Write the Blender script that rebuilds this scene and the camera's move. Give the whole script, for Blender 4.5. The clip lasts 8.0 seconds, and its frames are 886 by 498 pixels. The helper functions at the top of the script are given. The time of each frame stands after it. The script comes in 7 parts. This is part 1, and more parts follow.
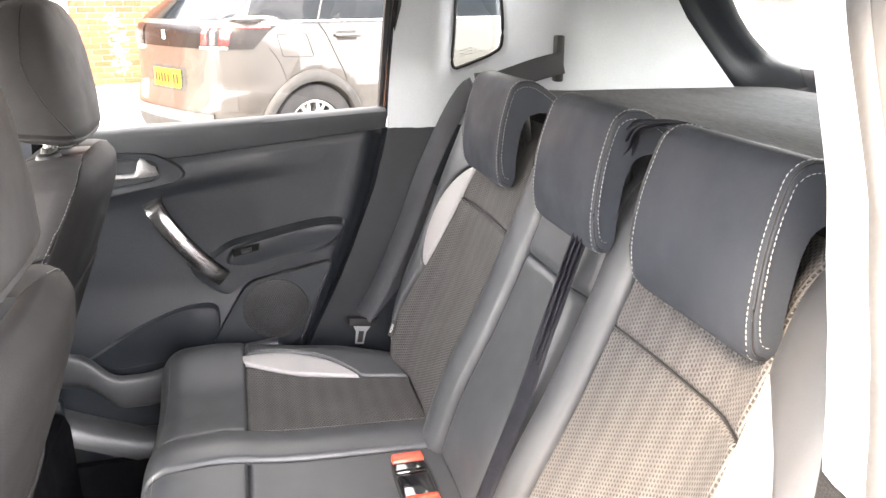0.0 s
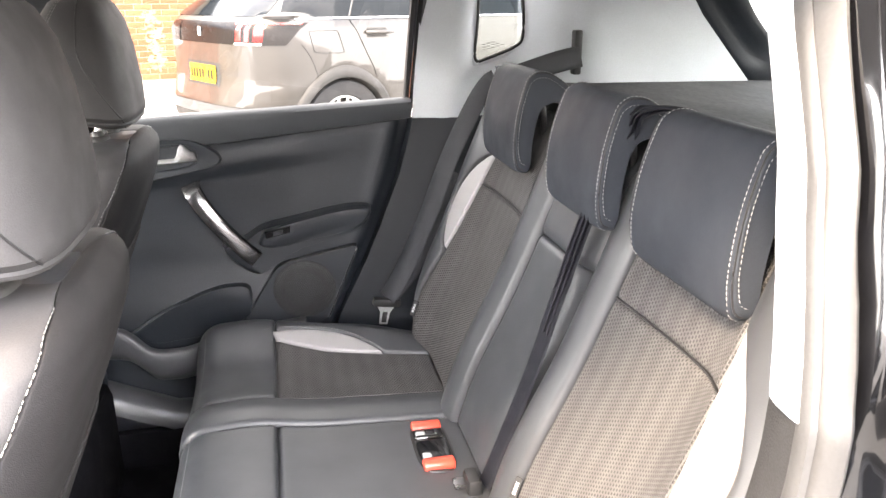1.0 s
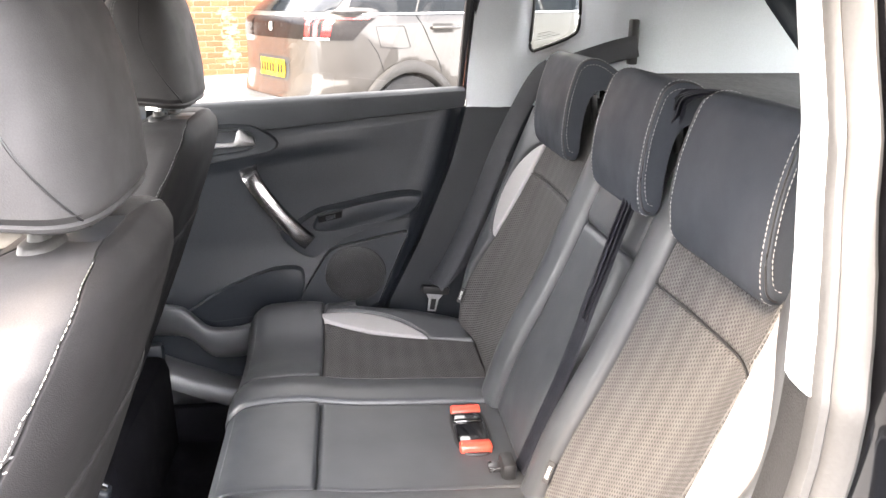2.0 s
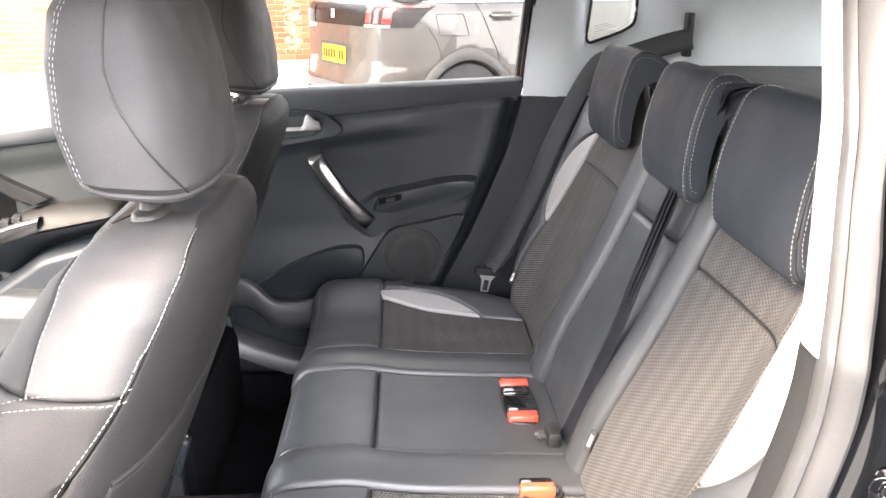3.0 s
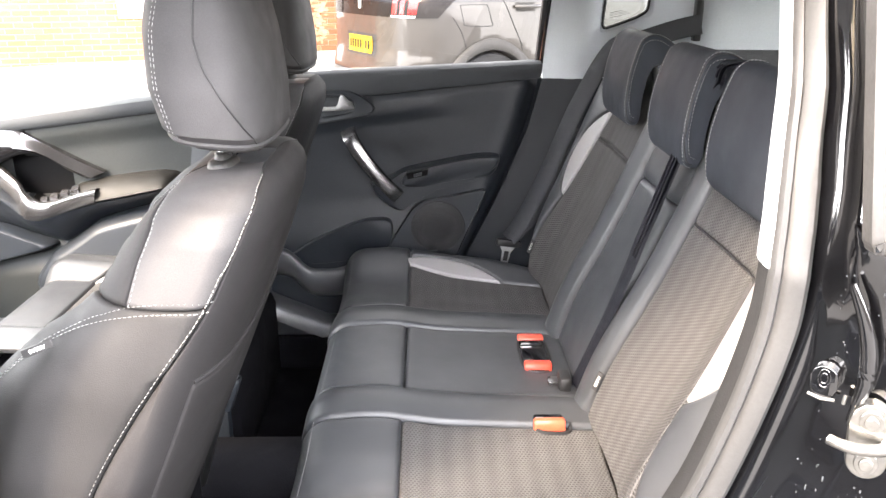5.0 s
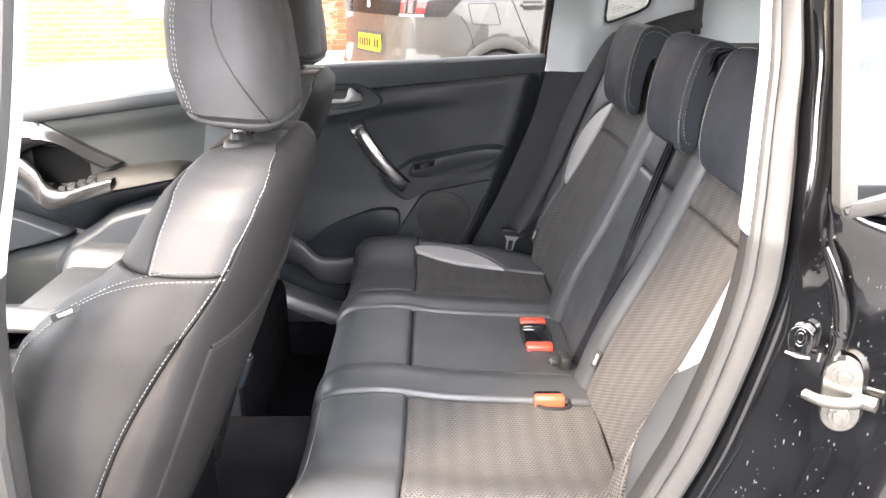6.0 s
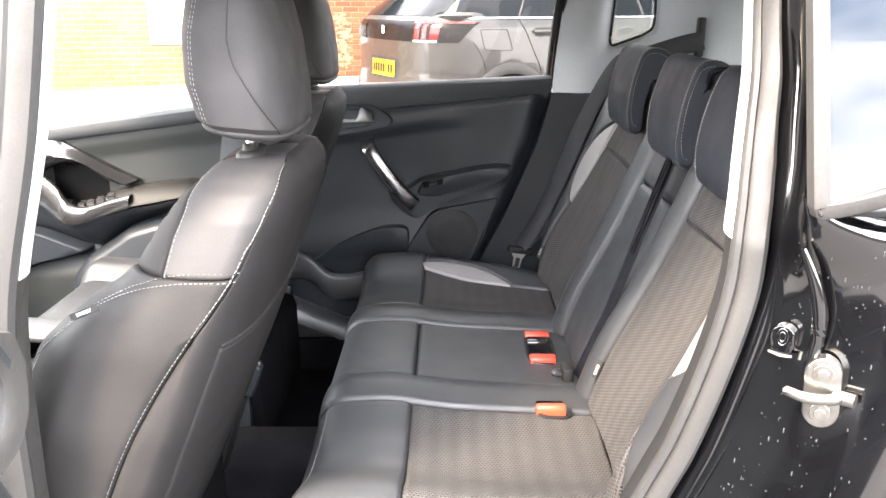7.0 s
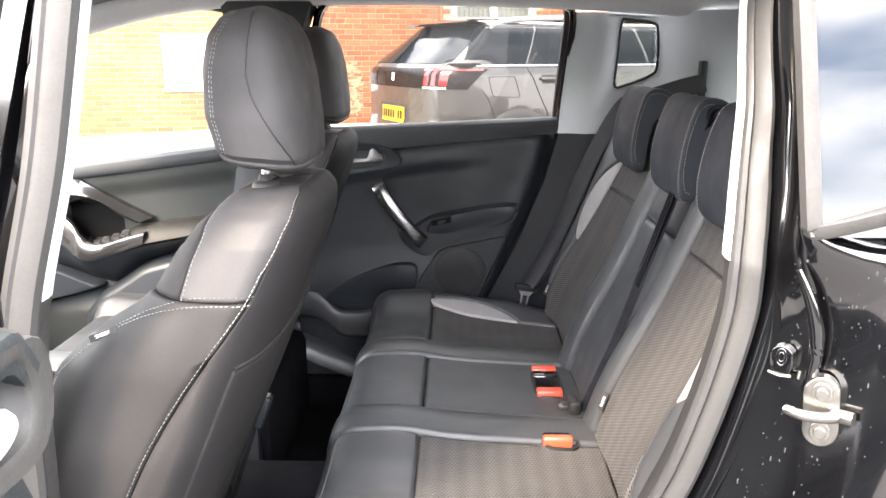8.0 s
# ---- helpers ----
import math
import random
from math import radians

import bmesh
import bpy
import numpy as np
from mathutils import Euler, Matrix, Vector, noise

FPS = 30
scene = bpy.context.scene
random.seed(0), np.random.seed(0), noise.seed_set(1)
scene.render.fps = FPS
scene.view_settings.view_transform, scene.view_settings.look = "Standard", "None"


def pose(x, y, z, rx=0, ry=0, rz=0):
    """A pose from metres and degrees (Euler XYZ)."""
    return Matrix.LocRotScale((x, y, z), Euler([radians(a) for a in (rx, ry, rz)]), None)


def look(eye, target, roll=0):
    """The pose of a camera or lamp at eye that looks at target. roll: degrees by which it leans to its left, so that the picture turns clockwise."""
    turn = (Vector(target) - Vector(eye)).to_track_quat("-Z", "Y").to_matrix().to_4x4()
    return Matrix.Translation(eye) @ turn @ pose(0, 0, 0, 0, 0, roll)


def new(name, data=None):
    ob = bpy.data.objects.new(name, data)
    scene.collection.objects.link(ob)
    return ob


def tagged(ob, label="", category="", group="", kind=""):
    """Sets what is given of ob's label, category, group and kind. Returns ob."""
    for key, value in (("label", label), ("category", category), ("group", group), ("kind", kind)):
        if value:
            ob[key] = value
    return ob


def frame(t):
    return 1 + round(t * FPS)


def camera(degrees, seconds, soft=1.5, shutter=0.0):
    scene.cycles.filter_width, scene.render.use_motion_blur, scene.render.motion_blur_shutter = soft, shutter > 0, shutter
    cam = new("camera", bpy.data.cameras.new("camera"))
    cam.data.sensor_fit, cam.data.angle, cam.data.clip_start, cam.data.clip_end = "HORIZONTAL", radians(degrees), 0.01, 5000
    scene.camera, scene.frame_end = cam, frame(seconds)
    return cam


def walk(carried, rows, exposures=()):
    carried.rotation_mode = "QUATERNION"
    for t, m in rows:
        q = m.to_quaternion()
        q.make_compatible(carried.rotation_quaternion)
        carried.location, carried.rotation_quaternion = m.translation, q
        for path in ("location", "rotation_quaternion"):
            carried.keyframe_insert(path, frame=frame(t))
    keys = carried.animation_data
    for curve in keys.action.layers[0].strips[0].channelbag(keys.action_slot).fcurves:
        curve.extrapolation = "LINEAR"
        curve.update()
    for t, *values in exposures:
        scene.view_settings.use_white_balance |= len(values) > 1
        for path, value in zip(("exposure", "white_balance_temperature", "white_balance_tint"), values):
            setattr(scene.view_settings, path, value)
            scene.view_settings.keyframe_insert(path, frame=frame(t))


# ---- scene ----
cam = camera(60.5, 8.0)
METRES, EYE, TILT, LEAN, TURN = 0.52, 1.42, -18.12, 0.17, -14.53
ROWS = [
    (0.0, 0.0, 0.0, 0.0, 0.0, 0.0, -0.0),
    (0.5, 0.0121, -0.0839, -0.0257, 1.01, -0.13, -0.36),
    (1.0, 0.0335, -0.1532, -0.0592, 2.13, -0.14, -0.73),
    (1.5, 0.0588, -0.1676, -0.0766, 3.81, -0.15, -1.3),
    (2.0, 0.1028, -0.1622, -0.1055, 6.99, -0.34, -2.42),
    (3.5, 0.1318, -0.4217, -0.1432, 11.7, -1.99, -4.09),
    (4.0, 0.1487, -0.5014, -0.1635, 12.03, -2.12, -4.15),
    (4.5, 0.1571, -0.5403, -0.1958, 12.32, -2.14, -4.23),
    (6.0, 0.2091, -0.6739, -0.2837, 13.28, -2.13, -4.46),
    (6.5, 0.2376, -0.7033, -0.3122, 13.67, -1.84, -4.57),
    (7.0, 0.26, -0.7407, -0.3245, 14.32, -0.3, -4.77),
    (7.5, 0.278, -0.7672, -0.3346, 14.65, 1.59, -4.89),
    (8.0, 0.2784, -0.7924, -0.3732, 14.94, 3.14, -4.99),
]
walk(cam, [(t, pose(0, -0.948, EYE, TILT, LEAN, TURN) @ pose(METRES * x, METRES * y, METRES * z, 90 + pitch, roll, yaw)) for t, x, y, z, yaw, pitch, roll in ROWS],
     [(t, stops, kelvin, 16 - 0.2 * t) for t, stops, kelvin in ((0.0, 5.60, 7750), (1.0, 5.36, 7650), (2.0, 5.24, 7500), (3.5, 5.00, 7400), (4.5, 4.92, 7350), (6.5, 4.84, 7350), (7.2, 4.66, 7350), (8.0, 4.52, 7350))])

# world, sun and exposure -------------------------------------------------
SUN_WAY = Vector((0.85, 0.80, -1.10)).normalized()
world = bpy.data.worlds.new("sky")
world.use_nodes = True
scene.world = world
wn = world.node_tree.nodes
sky = wn.new("ShaderNodeTexSky")
sky.sky_type, sky.sun_disc = "NISHITA", False
sky.sun_elevation = math.asin(-SUN_WAY.z)
sky.sun_rotation = math.atan2(-SUN_WAY.x, -SUN_WAY.y)
sky.dust_density, sky.air_density = 2.0, 1.0
wn["Background"].inputs["Strength"].default_value = 0.15
# broken cloud over the blue
wtc, wmap, wnoise, wramp, wmix = (wn.new("ShaderNode" + k) for k in ("TexCoord", "Mapping", "TexNoise", "ValToRGB", "MixRGB"))
wmap.inputs["Scale"].default_value = (1, 1, 2.6)
wnoise.inputs["Scale"].default_value, wnoise.inputs["Detail"].default_value = 2.2, 7
wramp.color_ramp.elements[0].position, wramp.color_ramp.elements[1].position = 0.35, 0.54
wmix.inputs["Color2"].default_value = (8.8, 9.4, 10.3, 1)
wl = world.node_tree.links
wl.new(wtc.outputs["Generated"], wmap.inputs["Vector"])
wl.new(wmap.outputs["Vector"], wnoise.inputs["Vector"])
wl.new(wnoise.outputs["Fac"], wramp.inputs["Fac"])
wl.new(wramp.outputs["Color"], wmix.inputs["Fac"])
wl.new(sky.outputs["Color"], wmix.inputs["Color1"])
wl.new(wmix.outputs["Color"], wn["Background"].inputs["Color"])
sun_data = bpy.data.lights.new("sun", "SUN")
sun_data.energy, sun_data.angle, sun_data.color = 0.80, radians(13.0), (1.0, 0.88, 0.72)
sun = new("sun", sun_data)
sun.matrix_world = look((0, 0, 8), Vector((0, 0, 8)) + SUN_WAY)


# materials -----------------------------------------------------------------
def material(name, colour, rough=0.5, metal=0.0, spec=0.5, grain=0.0, grain_scale=200.0, stain=0.0, stain_scale=6.0, bump=0.0, random_tone=0.0, coat=0.0, stretch=(1, 1, 1), sheen=0.0, crease=0.0):
    """A surface with fine grain, wider stains and a fine relief, all in metres."""
    m = bpy.data.materials.new(name)
    m.use_nodes = True
    nodes, links = m.node_tree.nodes, m.node_tree.links
    bsdf = nodes["Principled BSDF"]
    bsdf.inputs["Roughness"].default_value = rough
    bsdf.inputs["Metallic"].default_value = metal
    bsdf.inputs["Specular IOR Level"].default_value = spec
    bsdf.inputs["Coat Weight"].default_value = coat
    bsdf.inputs["Sheen Weight"].default_value = sheen
    bsdf.inputs["Coat Roughness"].default_value = 0.04
    tc, mp = nodes.new("ShaderNodeTexCoord"), nodes.new("ShaderNodeMapping")
    mp.inputs["Scale"].default_value = stretch
    links.new(tc.outputs["Object"], mp.inputs["Vector"])
    socket = None

    def mix(fac, a, b):
        n = nodes.new("ShaderNodeMixRGB")
        n.blend_type = "MULTIPLY"
        n.inputs["Fac"].default_value = fac
        if a is None:
            n.inputs["Color1"].default_value = (*colour, 1)
        else:
            links.new(a, n.inputs["Color1"])
        links.new(b, n.inputs["Color2"])
        return n.outputs["Color"]

    def field(scale, lo, hi, detail=4.0):
        n, r = nodes.new("ShaderNodeTexNoise"), nodes.new("ShaderNodeMapRange")
        n.inputs["Scale"].default_value, n.inputs["Detail"].default_value = scale, detail
        links.new(mp.outputs["Vector"], n.inputs["Vector"])
        r.inputs["From Min"].default_value, r.inputs["From Max"].default_value = 0.3, 0.7
        r.inputs["To Min"].default_value, r.inputs["To Max"].default_value = lo, hi
        links.new(n.outputs["Fac"], r.inputs["Value"])
        return r.outputs["Result"]

    fine = field(grain_scale, 1 - grain, 1 + grain)
    wide = field(stain_scale, 1 - stain, 1 + stain)
    socket = mix(1.0, None, fine)
    socket = mix(1.0, socket, wide)
    if random_tone:
        info, r = nodes.new("ShaderNodeObjectInfo"), nodes.new("ShaderNodeMapRange")
        geo, add = nodes.new("ShaderNodeNewGeometry"), nodes.new("ShaderNodeMath")
        add.operation = "ADD"
        links.new(info.outputs["Random"], add.inputs[0])
        links.new(geo.outputs["Random Per Island"], add.inputs[1])
        fract = nodes.new("ShaderNodeMath")
        fract.operation = "FRACT"
        links.new(add.outputs[0], fract.inputs[0])
        r.inputs["To Min"].default_value, r.inputs["To Max"].default_value = 1 - random_tone, 1 + random_tone
        links.new(fract.outputs[0], r.inputs["Value"])
        socket = mix(1.0, socket, r.outputs["Result"])
    links.new(socket, bsdf.inputs["Base Color"])
    rr = nodes.new("ShaderNodeMath")
    rr.operation, rr.inputs[1].default_value = "MULTIPLY", rough
    links.new(field(stain_scale * 1.7, 0.86, 1.14), rr.inputs[0])
    links.new(rr.outputs[0], bsdf.inputs["Roughness"])
    if bump:
        b, v = nodes.new("ShaderNodeBump"), nodes.new("ShaderNodeTexVoronoi")
        v.inputs["Scale"].default_value = grain_scale
        links.new(mp.outputs["Vector"], v.inputs["Vector"])
        b.inputs["Strength"].default_value, b.inputs["Distance"].default_value = bump, 0.001
        links.new(v.outputs["Distance"], b.inputs["Height"])
        links.new(b.outputs["Normal"], bsdf.inputs["Normal"])
        if crease:
            c, w = nodes.new("ShaderNodeBump"), nodes.new("ShaderNodeTexNoise")
            w.inputs["Scale"].default_value, w.inputs["Detail"].default_value, w.inputs["Distortion"].default_value = 11.0, 1.0, 0.0
            links.new(mp.outputs["Vector"], w.inputs["Vector"])
            c.inputs["Strength"].default_value, c.inputs["Distance"].default_value = crease, 0.01
            links.new(w.outputs["Fac"], c.inputs["Height"])
            links.new(c.outputs["Normal"], b.inputs["Normal"])
    return m


def woven(name, dark, light, bands):
    """Woven upholstery: staggered rows of small dark pits in a paler ground, read from the panel's own UV in metres."""
    m = material(name, dark, rough=0.85, spec=0.25, grain=0.15, grain_scale=900)
    nodes, links = m.node_tree.nodes, m.node_tree.links
    bsdf = nodes["Principled BSDF"]
    uv, mp = nodes.new("ShaderNodeUVMap"), nodes.new("ShaderNodeMapping")
    uv.uv_map = "cloth"
    brick = nodes.new("ShaderNodeTexBrick")
    brick.inputs["Scale"].default_value = 1.0
    brick.inputs["Brick Width"].default_value, brick.inputs["Row Height"].default_value = 0.0058, 0.0050
    brick.inputs["Mortar Size"].default_value, brick.inputs["Mortar Smooth"].default_value = 0.0021, 0.7
    brick.offset, brick.offset_frequency = 0.5, 2
    links.new(uv.outputs["UV"], brick.inputs["Vector"])
    # broad ribs every few rows
    wave, ramp = nodes.new("ShaderNodeTexWave"), nodes.new("ShaderNodeMapRange")
    wave.bands_direction = bands
    wave.inputs["Scale"].default_value, wave.inputs["Distortion"].default_value = 9.5, 0.0
    links.new(uv.outputs["UV"], wave.inputs["Vector"])
    ramp.inputs["To Min"].default_value, ramp.inputs["To Max"].default_value = 0.74, 1.0
    links.new(wave.outputs["Fac"], ramp.inputs["Value"])
    mixer, mul = nodes.new("ShaderNodeMixRGB"), nodes.new("ShaderNodeMath")
    mul.operation = "MULTIPLY"
    links.new(brick.outputs["Fac"], mul.inputs[0])
    links.new(ramp.outputs["Result"], mul.inputs[1])
    old = bsdf.inputs["Base Color"].links[0].from_socket
    links.new(mul.outputs[0], mixer.inputs["Fac"])
    links.new(old, mixer.inputs["Color1"])
    mixer.inputs["Color2"].default_value = (*light, 1)
    links.new(mixer.outputs["Color"], bsdf.inputs["Base Color"])
    b = nodes.new("ShaderNodeBump")
    b.inputs["Strength"].default_value, b.inputs["Distance"].default_value = 1.0, 0.0015
    links.new(brick.outputs["Fac"], b.inputs["Height"])
    links.new(b.outputs["Normal"], bsdf.inputs["Normal"])
    return m


def glass(name, tint, rough=0.0):
    m = bpy.data.materials.new(name)
    m.use_nodes = True
    nodes, links = m.node_tree.nodes, m.node_tree.links
    nodes.remove(nodes["Principled BSDF"])
    out = nodes["Material Output"]
    clear, shine, face, power, scale, mixer = (nodes.new("ShaderNode" + k) for k in ("BsdfTransparent", "BsdfGlossy", "LayerWeight", "Math", "MapRange", "MixShader"))
    clear.inputs["Color"].default_value = (*tint, 1)
    shine.inputs["Roughness"].default_value = rough
    power.operation, power.inputs[1].default_value = "POWER", 5.0
    scale.inputs["To Min"].default_value, scale.inputs["To Max"].default_value = 0.045, 1.0
    links.new(face.outputs["Facing"], power.inputs[0])
    links.new(power.outputs[0], scale.inputs["Value"])
    links.new(scale.outputs["Result"], mixer.inputs["Fac"])
    links.new(clear.outputs["BSDF"], mixer.inputs[1])
    links.new(shine.outputs["BSDF"], mixer.inputs[2])
    links.new(mixer.outputs["Shader"], out.inputs["Surface"])
    return m


HEAD_LEATHER = material("black_headrest_leather", (0.0185, 0.0215, 0.0268), 0.62, spec=0.18, grain=0.08, grain_scale=900, stain=0.10, stain_scale=9, bump=0.10, crease=0.04)
LEATHER = material("black_leather", (0.0245, 0.0262, 0.0290), 0.45, spec=0.46, grain=0.08, grain_scale=900, stain=0.12, stain_scale=9, bump=0.10, crease=0.05)
SHOULDER = material("charcoal_shoulder_leather", (0.0325, 0.0316, 0.0322), 0.66, spec=0.2, grain=0.12, grain_scale=800, stain=0.14, stain_scale=12, bump=0.12, crease=0.05)
BRIGHT_STEEL = material("brushed_bright_steel", (0.30, 0.30, 0.30), 0.42, metal=0.45, grain=0.1, grain_scale=200)
SIDE_VINYL = material("charcoal_side_vinyl", (0.0112, 0.0109, 0.0110), 0.64, spec=0.2, grain=0.22, grain_scale=800, stain=0.18, stain_scale=14, bump=0.15, crease=0.05)
LEATHER_SOFT = material("black_side_cloth", (0.0125, 0.0119, 0.0122), 0.70, spec=0.16, grain=0.3, grain_scale=900, stain=0.12, bump=0.2)
PALE = material("pale_grey_leather", (0.20, 0.192, 0.195), 0.45, grain=0.05, grain_scale=700, stain=0.05, bump=0.2)
CLOTH = woven("woven_cloth", (0.0155, 0.0150, 0.0150), (0.062, 0.0600, 0.0595), "Y")
CUSHION_CLOTH = woven("woven_cushion_cloth", (0.0155, 0.0150, 0.0150), (0.062, 0.0600, 0.0595), "X")
THREAD = material("pale_thread", (0.19, 0.19, 0.187), 0.7, grain=0.1)
DARK_THREAD = material("dark_thread", (0.05, 0.05, 0.05), 0.7, grain=0.1)
TRIM = material("black_soft_trim", (0.0112, 0.0142, 0.0185), 0.46, spec=0.34, grain=0.25, grain_scale=500, stain=0.10, stain_scale=5, bump=0.3)
TRIM_MATT = material("charcoal_trim", (0.0142, 0.0172, 0.0212), 0.48, spec=0.32, grain=0.25, grain_scale=500, stain=0.1, bump=0.3)
SILL_TRIM = material("grey_sill_plastic", (0.052, 0.054, 0.058), 0.36, spec=0.5, grain=0.08, grain_scale=500, stain=0.15, stain_scale=12, bump=0.15)
TRIM_TOP = material("grey_top_trim", (0.034, 0.0372, 0.041), 0.6, spec=0.22, grain=0.08, grain_scale=500, stain=0.1, bump=0.15)
SIDE_PLASTIC = material("black_side_plastic", (0.0062, 0.0080, 0.0105), 0.50, spec=0.20, grain=0.2, grain_scale=500, stain=0.1, bump=0.25)
PILLAR = material("pale_pillar_trim", (0.47, 0.505, 0.525), 0.6, grain=0.06, grain_scale=500, stain=0.04, bump=0.15)
HEADLINER = material("pale_headliner", (0.66, 0.67, 0.68), 0.9, grain=0.12, grain_scale=600, stain=0.04)
SEAL = material("grey_rubber_seal", (0.0195, 0.0191, 0.0187), 0.62, grain=0.12, grain_scale=300, stain=0.14, stain_scale=14, bump=0.1)
LINING = material("dark_grey_lining", (0.014, 0.014, 0.0142), 0.85, spec=0.15, grain=0.3, grain_scale=500, stain=0.12, bump=0.3)
SURROUND = material("weathered_grey_rubber", (0.021, 0.020, 0.019), 0.6, grain=0.15, grain_scale=250, stain=0.2, stain_scale=20, bump=0.15)
DEEP = material("black_plastic_and_shade", (0.003, 0.003, 0.0034), 0.7, spec=0.08, grain=0.2)
FRONT_TRIM = material("grey_grained_door_trim", (0.0165, 0.0192, 0.0198), 0.5, spec=0.3, grain=0.2, grain_scale=450, stain=0.12, stain_scale=4, bump=0.25)
PAINT = material("black_car_paint", (0.0014, 0.0014, 0.0017), 0.12, spec=0.6, grain=0.1, stain=0.2, stain_scale=20, coat=1.0)
GLOSS = material("gloss_black", (0.0025, 0.0025, 0.003), 0.12, spec=0.6, grain=0.1, coat=0.6)
CHROME = material("satin_chrome", (0.62, 0.62, 0.62), 0.22, metal=1.0, grain=0.05, stain=0.06, stain_scale=30)
STEEL = material("zinc_steel", (0.27, 0.262, 0.245), 0.32, metal=1.0, grain=0.12, grain_scale=150, stain=0.15, stain_scale=40)
DARK_SILVER = material("dark_satin_trim", (0.10, 0.10, 0.105), 0.28, metal=0.8, grain=0.05, stain=0.05)
REST = material("padded_grey_brown_vinyl", (0.0105, 0.0102, 0.0094), 0.55, spec=0.22, grain=0.15, grain_scale=600, stain=0.1, bump=0.2)
BLADE = material("satin_silver_blade", (0.095, 0.095, 0.10), 0.17, metal=0.9, grain=0.05, stain=0.05)
SILVER = material("satin_silver_plastic", (0.19, 0.19, 0.195), 0.24, metal=0.9, grain=0.05, stain=0.05)
RED = material("red_plastic", (0.46, 0.050, 0.028), 0.4, grain=0.08, stain=0.08, stain_scale=40)
# button colour turned to orange to carry the sunlight on it
SUNLIT_BUTTON = material("sunlit_button_plastic", (0.40, 0.062, 0.030), 0.4, grain=0.08, stain=0.08, stain_scale=40)
# far belt's sheen is put into a greyer colour than the other webbing
SHEEN_WEBBING = material("belt_webbing_with_sheen", (0.013, 0.0145, 0.018), 0.5, spec=0.4, grain=0.35, grain_scale=900, bump=0.4, stretch=(1, 1, 4))
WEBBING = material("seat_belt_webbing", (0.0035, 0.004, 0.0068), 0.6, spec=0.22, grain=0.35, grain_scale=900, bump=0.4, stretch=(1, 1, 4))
CARPET = material("black_carpet", (0.0048, 0.0048, 0.0060), 0.95, spec=0.06, grain=0.5, grain_scale=500, stain=0.3, stain_scale=12, bump=0.6)
MAT = material("charcoal_mat", (0.009, 0.009, 0.0100), 0.95, spec=0.1, grain=0.4, grain_scale=400, stain=0.25, stain_scale=14, bump=0.5)
SHELF = material("dark_shelf_felt", (0.062, 0.062, 0.064), 0.95, spec=0.2, grain=0.3, grain_scale=350, stain=0.15, stain_scale=10, bump=0.3, stretch=(1, 0.15, 1))
GRILLE = material("speaker_grille", (0.002, 0.0022, 0.0028), 0.6, grain=0.2)
QUARTER = glass("quarter_glass", (0.40, 0.41, 0.40))
DARK_PANE = material("dark_privacy_glass", (0.006, 0.007, 0.008), 0.03, spec=0.45, grain=0.05)
FRONT_GLASS = glass("front_door_glass", (0.50, 0.51, 0.485))
GLASS = glass("clear_glass", (0.72, 0.73, 0.70))
SCREEN = glass("windscreen_glass", (0.90, 0.92, 0.91))
TINTED = glass("tinted_glass", (0.24, 0.24, 0.236))
WHITE = material("white_print", (0.72, 0.72, 0.70), 0.6, grain=0.03)
BLACK = material("flat_black", (0.004, 0.004, 0.0045), 0.6, grain=0.1)


# mesh helpers --------------------------------------------------------------
CAR_Y = 0.02      # the car's middle line


def thing(name, base, label, category, group="", kind=""):
    ob = new(name)
    ob.location = base
    ob.empty_display_size = 0.1
    return tagged(ob, label, category, group, kind)


def finish(bm, smooth=True):
    bmesh.ops.recalc_face_normals(bm, faces=bm.faces)
    for f in bm.faces:
        f.smooth = smooth


def mesh_of(name, bm, mat, smooth=True, sharp=40):
    me = bpy.data.meshes.new(name)
    finish(bm, smooth)
    if smooth:
        for e in bm.edges:
            if len(e.link_faces) == 2 and e.calc_face_angle(0) > radians(sharp):
                e.smooth = False
    bm.to_mesh(me)
    bm.free()
    me.materials.append(mat)
    return me


def part(name, bm, mat, parent=None, label="", smooth=True, sharp=40):
    ob = new(name, mesh_of(name, bm, mat, smooth, sharp))
    if parent is not None:
        ob.parent = parent
        root = parent
        while root.parent is not None:
            root = root.parent
        if parent is root:
            ob.matrix_parent_inverse = Matrix.Translation(-Vector(root.location))
    if label:
        ob["label"] = label
    return ob


def structure(name, bm, mat, label, category, smooth=True, sharp=40):
    return tagged(part(name, bm, mat, None, "", smooth, sharp), label, category, kind="structure")


def smoothstep(a, b, x):
    t = min(1, max(0, (x - a) / (b - a)))
    return t * t * (3 - 2 * t)


def lerp(table, x):
    """Smooth value of a table [(x, value), ...] at x."""
    if x <= table[0][0]:
        return table[0][1]
    for (a, va), (b, vb) in zip(table, table[1:]):
        if x <= b:
            t = (x - a) / (b - a)
            return va + (vb - va) * t
    return table[-1][1]


def spline(points, n):
    """n + 1 places along a smooth curve through points."""
    pts = [Vector(p) for p in points]
    out = []
    segs = len(pts) - 1
    for i in range(n + 1):
        s = i / n * segs
        k = min(int(s), segs - 1)
        t = s - k
        p0, p1, p2, p3 = pts[max(k - 1, 0)], pts[k], pts[k + 1], pts[min(k + 2, segs)]
        out.append(0.5 * ((2 * p1) + (p2 - p0) * t + (2 * p0 - 5 * p1 + 4 * p2 - p3) * t * t + (3 * p1 - p0 - 3 * p2 + p3) * t ** 3))
    return out


